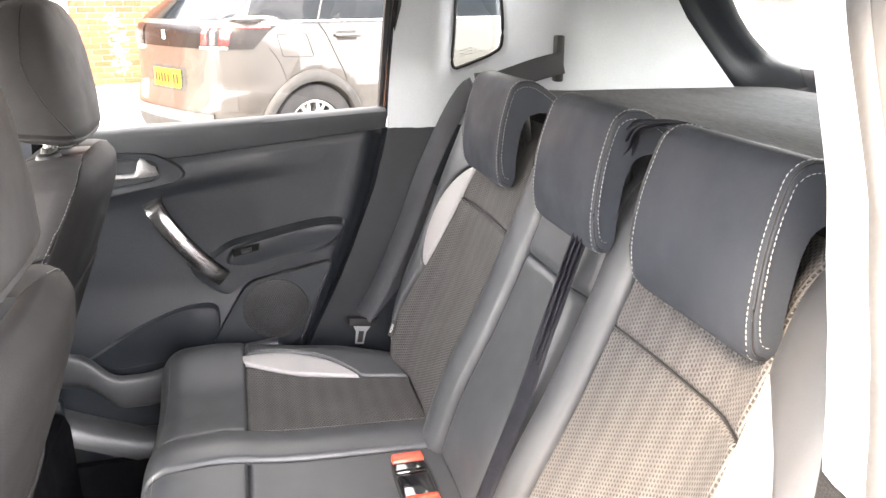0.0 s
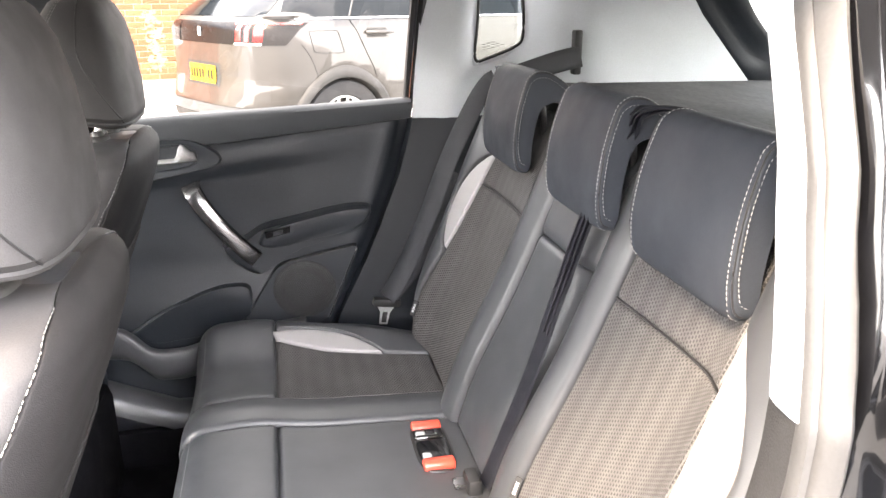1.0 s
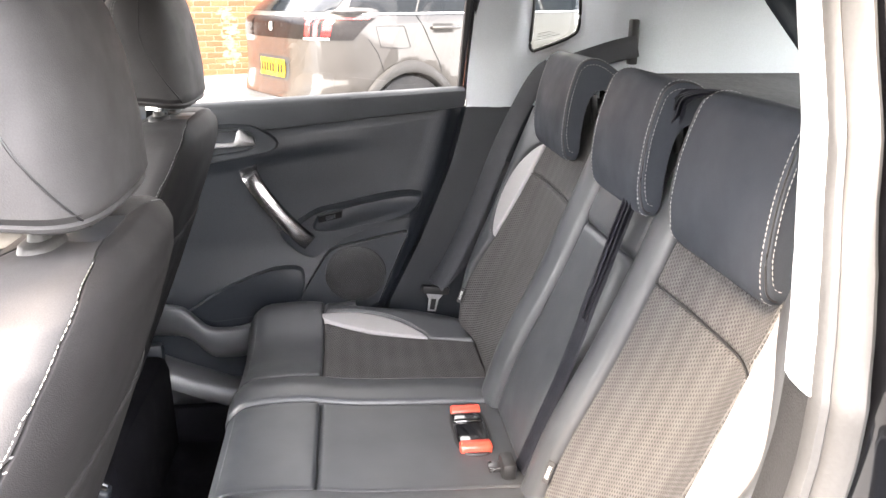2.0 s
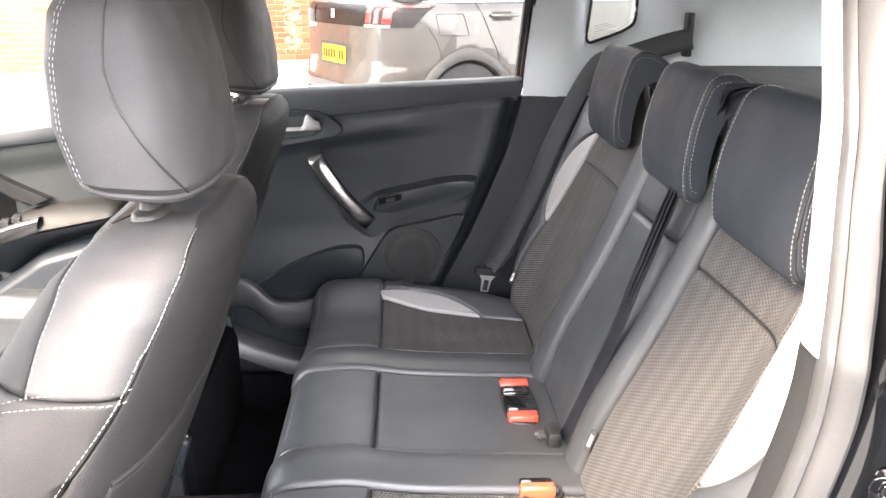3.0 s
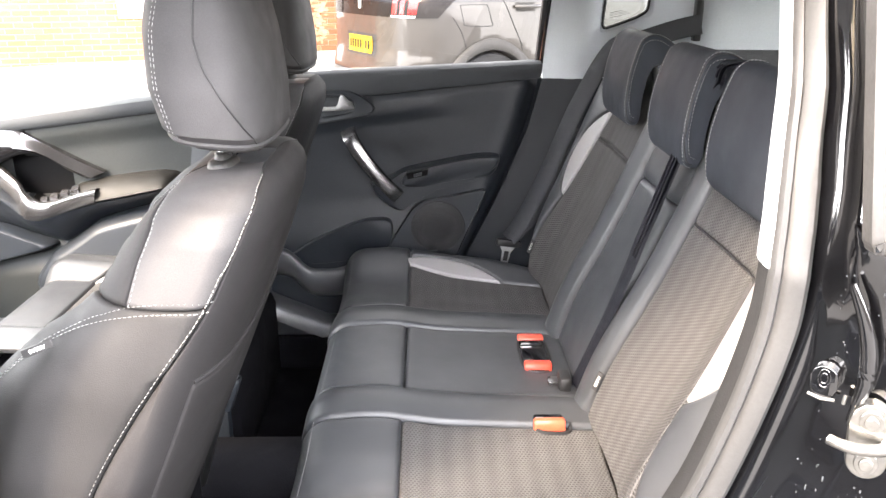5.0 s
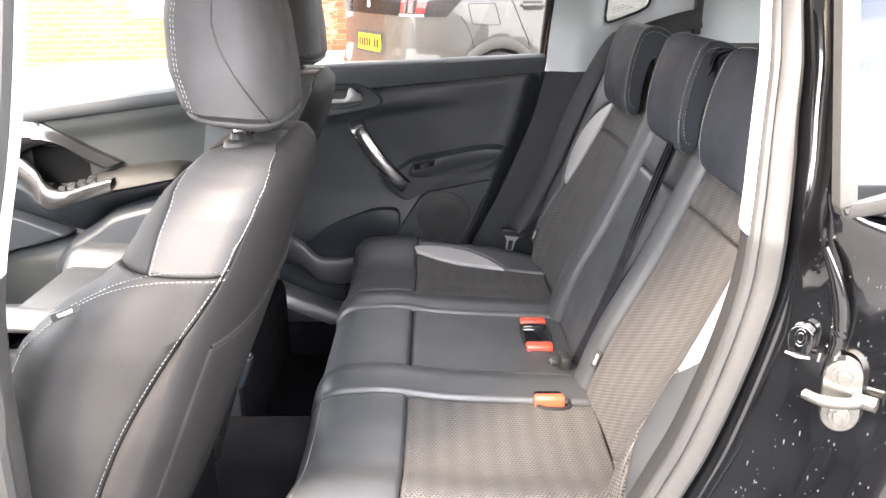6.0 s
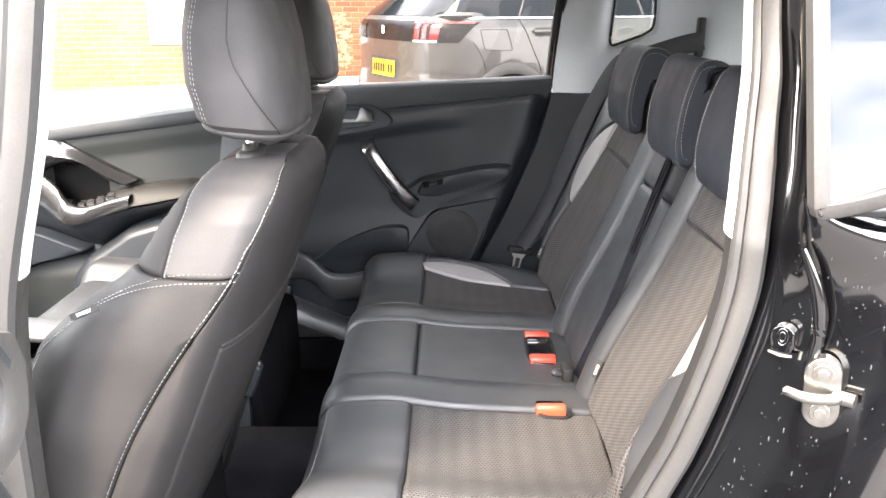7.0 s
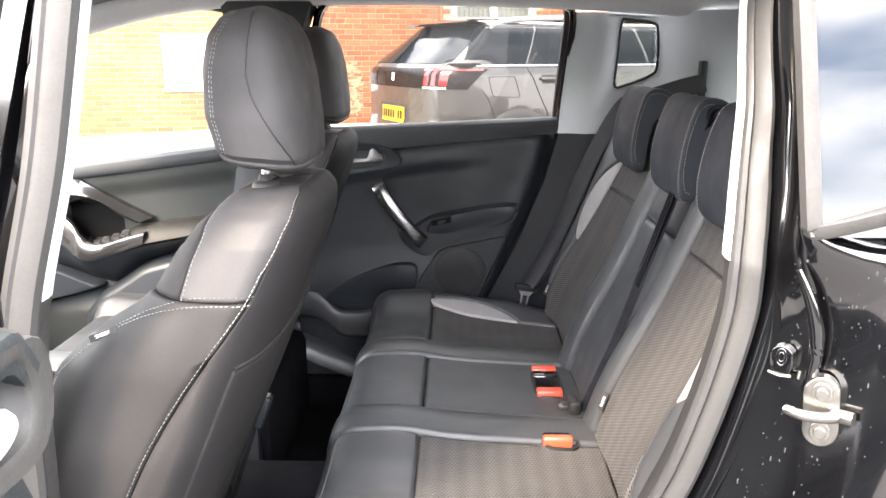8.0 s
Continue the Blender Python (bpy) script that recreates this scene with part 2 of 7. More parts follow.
def grid(bm, rows, close_u=False, uv=None):
    """Faces over rows of points."""
    vs = [[bm.verts.new(p) for p in r] for r in rows]
    lay = bm.loops.layers.uv.get("cloth") or bm.loops.layers.uv.new("cloth") if uv else None
    n = len(rows[0])
    for i in range(len(vs) - 1):
        for j in range(n if close_u else n - 1):
            k = (j + 1) % n
            f = bm.faces.new((vs[i][j], vs[i][k], vs[i + 1][k], vs[i + 1][j]))
            if uv:
                for loop, (a, b) in zip(f.loops, ((i, j), (i, k), (i + 1, k), (i + 1, j))):
                    loop[lay].uv = uv[a][b]
    return vs


def loft(sections, cap=True):
    """A closed skin over rings of points."""
    bm = bmesh.new()
    vs = grid(bm, sections, close_u=True)
    if cap:
        bm.faces.new(vs[0])
        bm.faces.new(list(reversed(vs[-1])))
    return bm


def box(bm, lo, hi, bevel=0.0, seg=2, m=None):
    x0, y0, z0 = lo
    x1, y1, z1 = hi
    made = bmesh.ops.create_cube(bm, size=1.0)["verts"]
    for v in made:
        v.co = Vector((x0 + (v.co.x + 0.5) * (x1 - x0), y0 + (v.co.y + 0.5) * (y1 - y0), z0 + (v.co.z + 0.5) * (z1 - z0)))
    if bevel:
        edges = {e for v in made for e in v.link_edges}
        made = bmesh.ops.bevel(bm, geom=list(edges), offset=bevel, segments=seg, affect="EDGES", profile=0.5)["verts"]
    if m is not None:
        bmesh.ops.transform(bm, matrix=m, verts=[v for v in made if v.is_valid])
    return bm


def tube(bm, points, radius, n=10, flat=1.0, up=(0, 0, 1), cap=True):
    """A round or flattened bar along points; radius may be a list."""
    rows = []
    pts = [Vector(p) for p in points]
    for i, p in enumerate(pts):
        d = (pts[min(i + 1, len(pts) - 1)] - pts[max(i - 1, 0)]).normalized()
        a = d.cross(Vector(up))
        a = a.normalized() if a.length > 1e-6 else Vector((1, 0, 0))
        b = a.cross(d).normalized()
        r = radius[i] if isinstance(radius, (list, tuple)) else radius
        rows.append([p + a * math.cos(2 * math.pi * k / n) * r + b * math.sin(2 * math.pi * k / n) * r * flat for k in range(n)])
    vs = grid(bm, rows, close_u=True)
    if cap:
        bm.faces.new(vs[0])
        bm.faces.new(list(reversed(vs[-1])))
    return bm


def ribbon(points, wide, width, thick):
    """A flat strap along points; wide: the way across it."""
    bm = bmesh.new()
    pts = [Vector(p) for p in points]
    rows = []
    for i, p in enumerate(pts):
        d = (pts[min(i + 1, len(pts) - 1)] - pts[max(i - 1, 0)]).normalized()
        w = Vector(wide[i]) if isinstance(wide, list) else Vector(wide)
        w = (w - d * w.dot(d)).normalized()
        n = w.cross(d).normalized()
        prof = [(-0.5, 0), (-0.46, 0.5), (-0.2, 0.62), (0, 0.5), (0.2, 0.62), (0.46, 0.5), (0.5, 0), (0.46, -0.5), (-0.46, -0.5)]
        size = width[i] if isinstance(width, list) else width
        rows.append([p + w * size * a + n * thick * b for a, b in prof])
    vs = grid(bm, rows, close_u=True)
    bm.faces.new(vs[0])
    bm.faces.new(list(reversed(vs[-1])))
    return bm


def prism(bm, outline, axis_point, depth_a, depth_b, bevel=0.0):
    """A plate: outline of 2D points, axis_point(u, v, d) gives the place."""
    a = [bm.verts.new(axis_point(u, v, depth_a)) for u, v in outline]
    b = [bm.verts.new(axis_point(u, v, depth_b)) for u, v in outline]
    n = len(outline)
    fa, fb = bm.faces.new(a), bm.faces.new(list(reversed(b)))
    for i in range(n):
        bm.faces.new((a[i], a[(i + 1) % n], b[(i + 1) % n], b[i]))
    if bevel:
        bmesh.ops.bevel(bm, geom=list(fb.edges), offset=bevel, segments=3, affect="EDGES", profile=0.6)
    return bm


def stitches(line, lift, length=0.0046, gap=0.0015, thick=0.00042):
    """A row of thread stitches along a line of (place, normal)."""
    bm = bmesh.new()
    step, s, k = length + gap, 0.0, 0
    for (p, n), (q, _) in zip(line, line[1:]):
        p, q, n = Vector(p), Vector(q), Vector(n).normalized()
        d = q - p
        size = d.length
        if size < 1e-6:
            continue
        d /= size
        side = n.cross(d).normalized()
        while s < size:
            a, b = p + d * s, p + d * min(s + length, size + length * 0.5)
            ring = []
            for c, w in ((a, 0.4), (a + (b - a) * 0.5, 1.0), (b, 0.4)):
                up = lift + (thick if w == 1.0 else 0)
                ring.append([c + side * thick * w - n * thick + n * lift, c + n * up, c - side * thick * w - n * thick + n * lift])
            grid(bm, ring)
            s += step
        s -= size
    return bm


SEAM = (0.0, 0.04, 0.14, 0.30, 0.52, 0.78, 1.0)


def stops_across(size, edge, n):
    """Places from 0 to size: even in the middle, close together at both ends."""
    edge = min(edge, size * 0.45)
    near = [edge * f for f in SEAM]
    inner = max(2, n)
    return near + [edge + (size - 2 * edge) * k / inner for k in range(1, inner)] + [size - d for d in reversed(near)]


def panel(surf, left, right, v0, v1, nu, nv, puff=0.006, edge=0.009, sink=0.006, skip=()):
    """A padded piece of upholstery over the patch left(v)..right(v), v0..v1 of surf(u, v) -> (place, normal): full in the middle, rolled in tightly at its seams."""
    bm = bmesh.new()
    rows, uvs = [], []
    for dv in stops_across(v1 - v0, edge, nv):
        v = v0 + dv
        a, b = left(v), right(v)
        way = 1 if b > a else -1
        r, uvr = [], []
        for du in stops_across(max(abs(b - a), 1e-5), edge, nu):
            u = a + way * du
            p, n = surf(u, v)
            e = 1.0
            for side, d in (("l", du), ("r", abs(b - u)), ("b", dv), ("t", v1 - v)):
                if side not in skip and d < edge:
                    e *= math.sqrt(max(0.0, 1 - (1 - max(0.0, d) / edge) ** 2))
            r.append(p + n * (-sink + (puff + sink) * e))
            uvr.append((v, u))
        rows.append(r)
        uvs.append(uvr)
    grid(bm, rows, uv=uvs)
    return bm


def on(surf, points, n=40):
    """Places and normals along a smooth curve in the (u, v) of surf."""
    return [surf(p.x, p.y) for p in spline([(u, v, 0) for u, v in points], n)]


def with_normal(f, h=0.004):
    """surf(u, v) with its normal from a function that gives places alone; the normal looks to the car's front and up."""
    def surf(u, v):
        p = f(u, v)
        n = (f(u, v + h) - f(u, v - h)).cross(f(u + h, v) - f(u - h, v)).normalized()
        return p, n
    return surf


# the car's shell -----------------------------------------------------------
ROOF_Z, FLOOR_Z = 1.53, 0.36


def far_y(x):
    """The far side trim bends inwards behind the door."""
    return 0.70 - 0.11 * smoothstep(0.52, 0.68, x) - 0.04 * smoothstep(0.68, 1.15, x)


# floor, tunnel, sills
bm = bmesh.new()
box(bm, (-1.9, -0.70, FLOOR_Z - 0.04), (0.30, 0.74, FLOOR_Z), 0.01)
structure("floor", bm, CARPET, "black carpeted car floor in deep shade", "car floor")
bm = bmesh.new()
rows = [[(x, CAR_Y + w, FLOOR_Z + h) for w, h in ((-0.16, 0), (-0.13, 0.08), (-0.08, 0.125), (0, 0.135), (0.08, 0.125), (0.13, 0.08), (0.16, 0))] for x in (-1.9, -1.2, -0.6, -0.1, 0.2)]
grid(bm, rows)
for s in (1, -1):
    box(bm, (-1.9, CAR_Y + s * 0.62 - 0.012, FLOOR_Z - 0.02), (0.3, CAR_Y + s * 0.62 + 0.012, 0.455), 0.005)
structure("tunnel", bm, CARPET, "carpeted raised tunnel along the car floor", "car floor")


def sill(side):
    prof = [(0.70, 0.30), (0.70, 0.47), (0.685, 0.492), (0.655, 0.500), (0.63, 0.494), (0.615, 0.475), (0.612, 0.445)]
    bm = bmesh.new()
    rows = []
    for k in range(25):
        x = -1.7 + 2.0 * k / 24
        up = 0.10 * smoothstep(-0.25, -0.50, x) * smoothstep(-0.85, -0.60, x) + 0.09 * smoothstep(0.05, 0.3, x)
        rows.append([(x, CAR_Y + side * (y - up * 0.25 * (z > 0.4)), z + up * (z > 0.4)) for y, z in prof])
    grid(bm, rows)
    return bm


structure("sill_trim", sill(1), SILL_TRIM, "dark grey plastic sill trim under the closed door", "sill trim")
structure("sill_trim", sill(-1), TRIM_MATT, "dark grey plastic sill trim in the open doorway", "sill trim")

# roof: headliner inside, black skin above
def roof_sheet(lift):
    bm = bmesh.new()
    rows = []
    for i in range(31):
        x = -1.15 + 2.40 * i / 30
        droop = 0.10 * smoothstep(-0.75, -1.2, x) + 0.06 * smoothstep(0.45, 1.25, x)
        row = []
        for j in range(25):
            s = -1 + 2 * j / 24
            y = CAR_Y + 0.655 * s
            z = ROOF_Z + 0.045 - 0.055 * abs(s) ** 4 - droop
            row.append((x, y, z + lift))
        rows.append(row)
    grid(bm, rows)
    return bm


structure("headliner", roof_sheet(0.0), HEADLINER, "pale grey cloth headliner over the cabin", "headliner")
structure("roof_skin", roof_sheet(0.03), PAINT, "black painted car roof", "car roof")
for side, word in ((1, "closed"), (-1, "open")):
    bm = bmesh.new()
    pts = spline([(-1.2, CAR_Y + side * 0.60, 1.375), (-0.75, CAR_Y + side * 0.645, ROOF_Z - 0.03), (-0.3, CAR_Y + side * 0.655, ROOF_Z - 0.005), (0.2, CAR_Y + side * 0.65, ROOF_Z - 0.012), (0.6, CAR_Y + side * 0.63, ROOF_Z - 0.035), (1.22, CAR_Y + side * 0.56, ROOF_Z - 0.09)], 30)
    tube(bm, pts, 0.034, 12)
    structure("roof_rail", bm, HEADLINER, "pale padded roof rail above the %s doorway" % word, "roof rail")


def mirrored(side, p):
    return Vector((p[0], CAR_Y + side * (p[1] - CAR_Y), p[2]))


# quarter panel behind each rear door: pale upper trim round a small fixed window
Q_WIN = ((0.446, 1.270), (0.566, 1.312), (0.555, 1.452), (0.454, 1.464))


def quarter_trim(side):
    (ax, az), (bx, bz), (cx, cz), (dx, dz) = Q_WIN
    zs_bot, zs_top = 1.147, 1.475
    us = [-1, -0.75, -0.5, -0.25, 0, 0.34, 0.67, 1, 1.3, 1.6, 2, 2.5, 3, 3.6]
    ws = [-1, -0.66, -0.33, 0, 0.25, 0.5, 0.75, 1, 1.5, 2]
    def at(u, w):
        # u: 0..1 across the window, -1 the door edge, 3.6 the tailgate; w: 0..1 up the window, -1 the bottom, 2 the roof
        uu, ww = min(1, max(0, u)), min(1, max(0, w))
        x = (ax + (bx - ax) * uu) * (1 - ww) + (dx + (cx - dx) * uu) * ww
        z = (az + (bz - az) * uu) * (1 - ww) + (dz + (cz - dz) * uu) * ww
        if w < 0:
            z = z + (zs_bot + 0.05 * max(0, x - 0.30) - z) * (-w)
        if w > 1:
            z = z + (zs_top - z) * (w - 1)
        if u < 0:
            edge = 0.300 + 0.025 * smoothstep(1.15, 1.47, z)
            x = x + (edge - x) * (-u)
        if u > 1:
            lip = lerp([(1.10, 1.175), (1.245, 1.050), (1.283, 1.017), (1.335, 0.973), (1.39, 0.927), (1.42, 0.910), (1.48, 0.885)], z)
            x = x + (lip - x) * (u - 1) / 2.6
        puff = 0.018 * math.exp(-((u + 0.45) / 0.35) ** 2)
        dish = 0.014 if 0 <= u <= 1 and 0 <= w <= 1 else 0.0
        return mirrored(side, (x, far_y(x) - puff + dish, z))
    bm = bmesh.new()
    vs = {(i, j): bm.verts.new(at(u, w)) for i, u in enumerate(us) for j, w in enumerate(ws)}
    for i in range(len(us) - 1):
        for j in range(len(ws) - 1):
            if 0 <= us[i] and us[i + 1] <= 1 and 0 <= ws[j] and ws[j + 1] <= 1:
                continue
            if side < 0 and us[i] < 0.0:
                continue
            bm.faces.new((vs[i, j], vs[i + 1, j], vs[i + 1, j + 1], vs[i, j + 1]))
    return bm


for side, word in ((1, "closed"), (-1, "open")):
    q = structure("quarter_trim", quarter_trim(side), PILLAR, "pale grey plastic pillar trim behind the %s rear door" % word, "pillar trim")
    bm = bmesh.new()
    loop = spline([(x, 0, z) for x, z in ((0.458, 1.277), (0.505, 1.293), (0.542, 1.309), (0.5585, 1.334), (0.556, 1.42), (0.544, 1.446), (0.48, 1.456), (0.461, 1.448), (0.455, 1.36), (0.450, 1.292), (0.458, 1.277))], 60)
    ring = [mirrored(side, (p.x, far_y(p.x) + 0.010, p.z)) for p in loop]
    tube(bm, ring, 0.004, 8, cap=False)
    mid = Vector((0.505, 0, 1.37))
    grid(bm, [[mirrored(side, (mid.x + (p.x - mid.x) * f, far_y(p.x) + d, mid.z + (p.z - mid.z) * f)) for p in loop] for f, d in ((1.0, 0.010), (1.02, 0.014), (1.04, 0.02))])
    part("window_seal", bm, BLACK, q, "black rubber seal of the fixed quarter window")
    bm = bmesh.new()
    grid(bm, [[mirrored(side, (mid.x + (p.x - mid.x) * f, far_y(mid.x + (p.x - mid.x) * f) + d, mid.z + (p.z - mid.z) * f)) for p in loop] for f, d in ((1.025, 0.016), (1.04, 0.010), (1.08, 0.0085), (1.22, 0.012))])
    part("window_bezel", bm, PILLAR, q, "pale rounded bezel of the fixed window")
    bm = bmesh.new()
    prism(bm, [(0.440, 1.262), (0.575, 1.305), (0.565, 1.452), (0.448, 1.466)], lambda u, v, d: mirrored(side, (u, 0.722 + d, v)), 0, 0.004)
    pane = part("pane", bm, QUARTER, q, smooth=False)
    pane.visible_shadow = False
    # small etched print in the lower corner of the glass: unreadable
    bm = bmesh.new()
    for r in range(3):
        for k in range(5 - r):
            x = 0.470 + k * 0.011
            box(bm, (x, 0.7195, 1.302 + r * 0.006 + (x - 0.47) * 0.25), (x + 0.0075, 0.7205, 1.3032 + r * 0.006 + (x - 0.47) * 0.25))
    for v in bm.verts:
        v.co = mirrored(side, v.co)
    part("etched_mark", bm, TRIM_TOP, q, smooth=False)
    # dark lower side trim beside the seat
    bm = bmesh.new()
    rows = []
    for k in range(12):
        z = 0.42 + (1.155 - 0.42) * k / 11
        e = lerp([(0.42, 0.02), (0.66, 0.10), (0.84, 0.190), (1.02, 0.262), (1.15, 0.298)], z) + (0.09 if side < 0 else 0)
        rows.append([mirrored(side, (e, 0.725, z)), mirrored(side, (e + 0.004, 0.70, z)), mirrored(side, (e + 0.03, 0.69, z)), mirrored(side, (e + 0.2, 0.67, z)), mirrored(side, (e + 0.5, 0.62, z))])
    grid(bm, rows)
    if side > 0:
        box(bm, (0.33, 0.726, 0.42), (1.20, 0.732, 1.255))
    structure("side_trim", bm, SIDE_PLASTIC, "dark plastic side trim below the pale pillar", "side trim")

# luggage shelf and the back of the car
shelf = thing("parcel_shelf", (0.86, CAR_Y, 1.205), "dark grey felt parcel shelf behind the rear seat", "parcel shelf")
bm = bmesh.new()
box(bm, (0.585, -0.60, 1.205), (1.16, 0.64, 1.235), 0.012, 3)
part("board", bm, SHELF, shelf)
bm = bmesh.new()
tube(bm, [(0.575, -0.60, 1.218), (0.572, 0.02, 1.220), (0.575, 0.64, 1.218)], 0.013, 10)
part("front_edge", bm, TRIM_MATT, shelf, "rounded plastic front edge")
bm = bmesh.new()
box(bm, (0.60, -0.62, 0.60), (0.62, 0.66, 1.20))
structure("boot_wall", bm, CARPET, "dark carpeted back of the rear seat", "boot lining")
# tailgate: dark frame round the rear window
bm = bmesh.new()
grid(bm, [[(x - 0.03 * abs(s) ** 3, CAR_Y + 0.56 * s, z) for s in [k / 10 - 1 for k in range(21)]] for x, z in ((1.19, 1.205), (1.195, 1.250), (1.205, 1.275), (1.225, 1.285), (1.26, 1.280), (1.32, 1.18), (1.34, 0.9), (1.34, 0.45))])
tailgate = structure("tailgate", bm, TRIM, "dark plastic trimmed tailgate with its rear window", "tailgate")
bm = bmesh.new()
grid(bm, [[(1.245 - 0.25 * v - 0.03 * u * u, CAR_Y + u * (0.60 - 0.05 * v), 1.265 + 0.22 * v) for u in (-1, -0.5, 0, 0.5, 1)] for v in (0, 0.5, 1)])
part("pane", bm, FRONT_GLASS, tailgate)
bm = bmesh.new()
box(bm, (0.96, -0.56, 1.455), (1.06, 0.60, 1.50), 0.012)
part("header", bm, TRIM, tailgate)
for side in (1, -1):
    # dark pillar between the pale lip and the glass
    lip = [(1.10, 0.567, 1.19), (1.050, 0.567, 1.245), (1.017, 0.568, 1.283), (0.973, 0.570, 1.335), (0.927, 0.572, 1.39), (0.90, 0.573, 1.43), (0.875, 0.573, 1.48)]
    rim = [(1.20, 0.46, 1.255), (1.205, 0.515, 1.281), (1.165, 0.555, 1.295), (1.105, 0.556, 1.335), (1.06, 0.553, 1.38), (1.03, 0.550, 1.42), (0.995, 0.547, 1.47)]
    la, ra = spline([mirrored(side, p) for p in lip], 24), spline([mirrored(side, p) for p in rim], 24)
    inward = Vector((0, -side, 0))
    rows = []
    for f, h in ((-0.35, -0.03), (0.0, -0.006), (0.03, 0.0), (0.12, 0.004), (0.3, 0.0), (0.45, 0.002), (0.6, 0.010), (0.78, 0.016), (0.92, 0.012), (1.0, 0.0), (1.05, -0.03)):
        rows.append([p.lerp(q, f) + inward * h for p, q in zip(la, ra)])
    bm = bmesh.new()
    grid(bm, rows)
    structure("rear_pillar", bm, TRIM, "dark trimmed rear roof pillar by the tailgate", "pillar trim")
    # outer skin behind the rear door, thin black panel
    bm = bmesh.new()
    for z0, z1, x0 in ((0.30, 1.20, 0.62),):
        box(bm, (x0, CAR_Y + side * 0.80 - 0.01, z0), (1.35, CAR_Y + side * 0.80 + 0.01, z1), 0.008)
    structure("body_side", bm, PAINT, "black painted rear side of the car", "car body")


# rear bench ------------------------------------------------------------------
UP, OUT = Vector((0.3714, 0, 0.9285)), Vector((-0.9285, 0, 0.3714))
FOOT = Vector((0.28, 0, 0.69))


def back_out(v, side=1):
    """The backrest's outer edge, drawn in towards the cushion; the near seat is a little wider."""
    return lerp([(0.0, 0.525), (0.1, 0.56), (0.2, 0.585), (0.4, 0.605), (0.62, 0.60)], v) + (0.015 if side < 0 else 0)


def back_place(y, v):
    a = abs(y - CAR_Y)
    d = 0.040 * smoothstep(0.40, 0.52, a) - 9.0 * max(0, a - back_out(v, y - CAR_Y) + 0.085) ** 2
    d += (0.009 if y < CAR_Y else 0.016) * math.exp(-((a - 0.148) / 0.035) ** 2) - 0.006 * smoothstep(0.20, 0.30, a) * (1 - smoothstep(0.36, 0.44, a))
    d -= 5.5 * max(0, v - 0.50) ** 2
    d += 0.012 * math.exp(-((v - 0.10) / 0.12) ** 2)
    if y < CAR_Y:
        # the groove between the split sections, where the belt lies
        d -= 0.016 * math.exp(-((a - 0.100) / 0.026) ** 2) * (1 - smoothstep(0.38, 0.55, v))
    return FOOT + Vector((0, y, 0)) + UP * v + OUT * d


back = with_normal(back_place)


def cushion_out(x):
    return lerp([(-0.2, 0.605), (0.0, 0.60), (0.15, 0.575), (0.285, 0.53)], x)


def cushion_place(y, v):
    a = abs(y - CAR_Y)
    x = max(v, -0.15)
    z = 0.703 - 0.05 * x + 0.026 * smoothstep(0.42, 0.52, a) - 9.0 * max(0, a - cushion_out(x) + 0.085) ** 2 - 0.010 * smoothstep(0.22, 0.32, a) * (1 - smoothstep(0.38, 0.46, a))
    z += 0.008 * math.exp(-((a - 0.17) / 0.04) ** 2) + 0.010 * math.exp(-((x + 0.08) / 0.07) ** 2)
    if v < -0.15:
        th = min((-0.15 - v) / 0.05, math.pi / 2)
        x -= 0.05 * math.sin(th)
        z -= 0.05 * (1 - math.cos(th)) + max(0, -0.15 - v - 0.05 * math.pi / 2)
    return Vector((x, y, z))


cushion = with_normal(cushion_place)


def insert_edge(v):
    return 0.472 - 0.115 * (v - 0.20) if v > 0 else 0.495


def back_patch(v):
    t = (v - 0.215) / (0.448 - 0.215)
    return 0.052 * math.sin(math.pi * t) ** 0.7 if 0 < t < 1 else 0.0


def cushion_edge(v, side):
    """Outer edge of the woven insert; the bench's split makes the near seat the wider one."""
    return lerp([(-0.07, 0.503), (-0.037, 0.483), (0.063, 0.457), (0.17, 0.442), (0.285, 0.43)], v) + (-0.018 if side > 0 else 0.068)


def cushion_patch(v):
    t = (v + 0.066) / (0.185 + 0.066)
    return 0.056 * math.sin(math.pi * t) ** 0.75 if 0 < t < 1 else 0.0


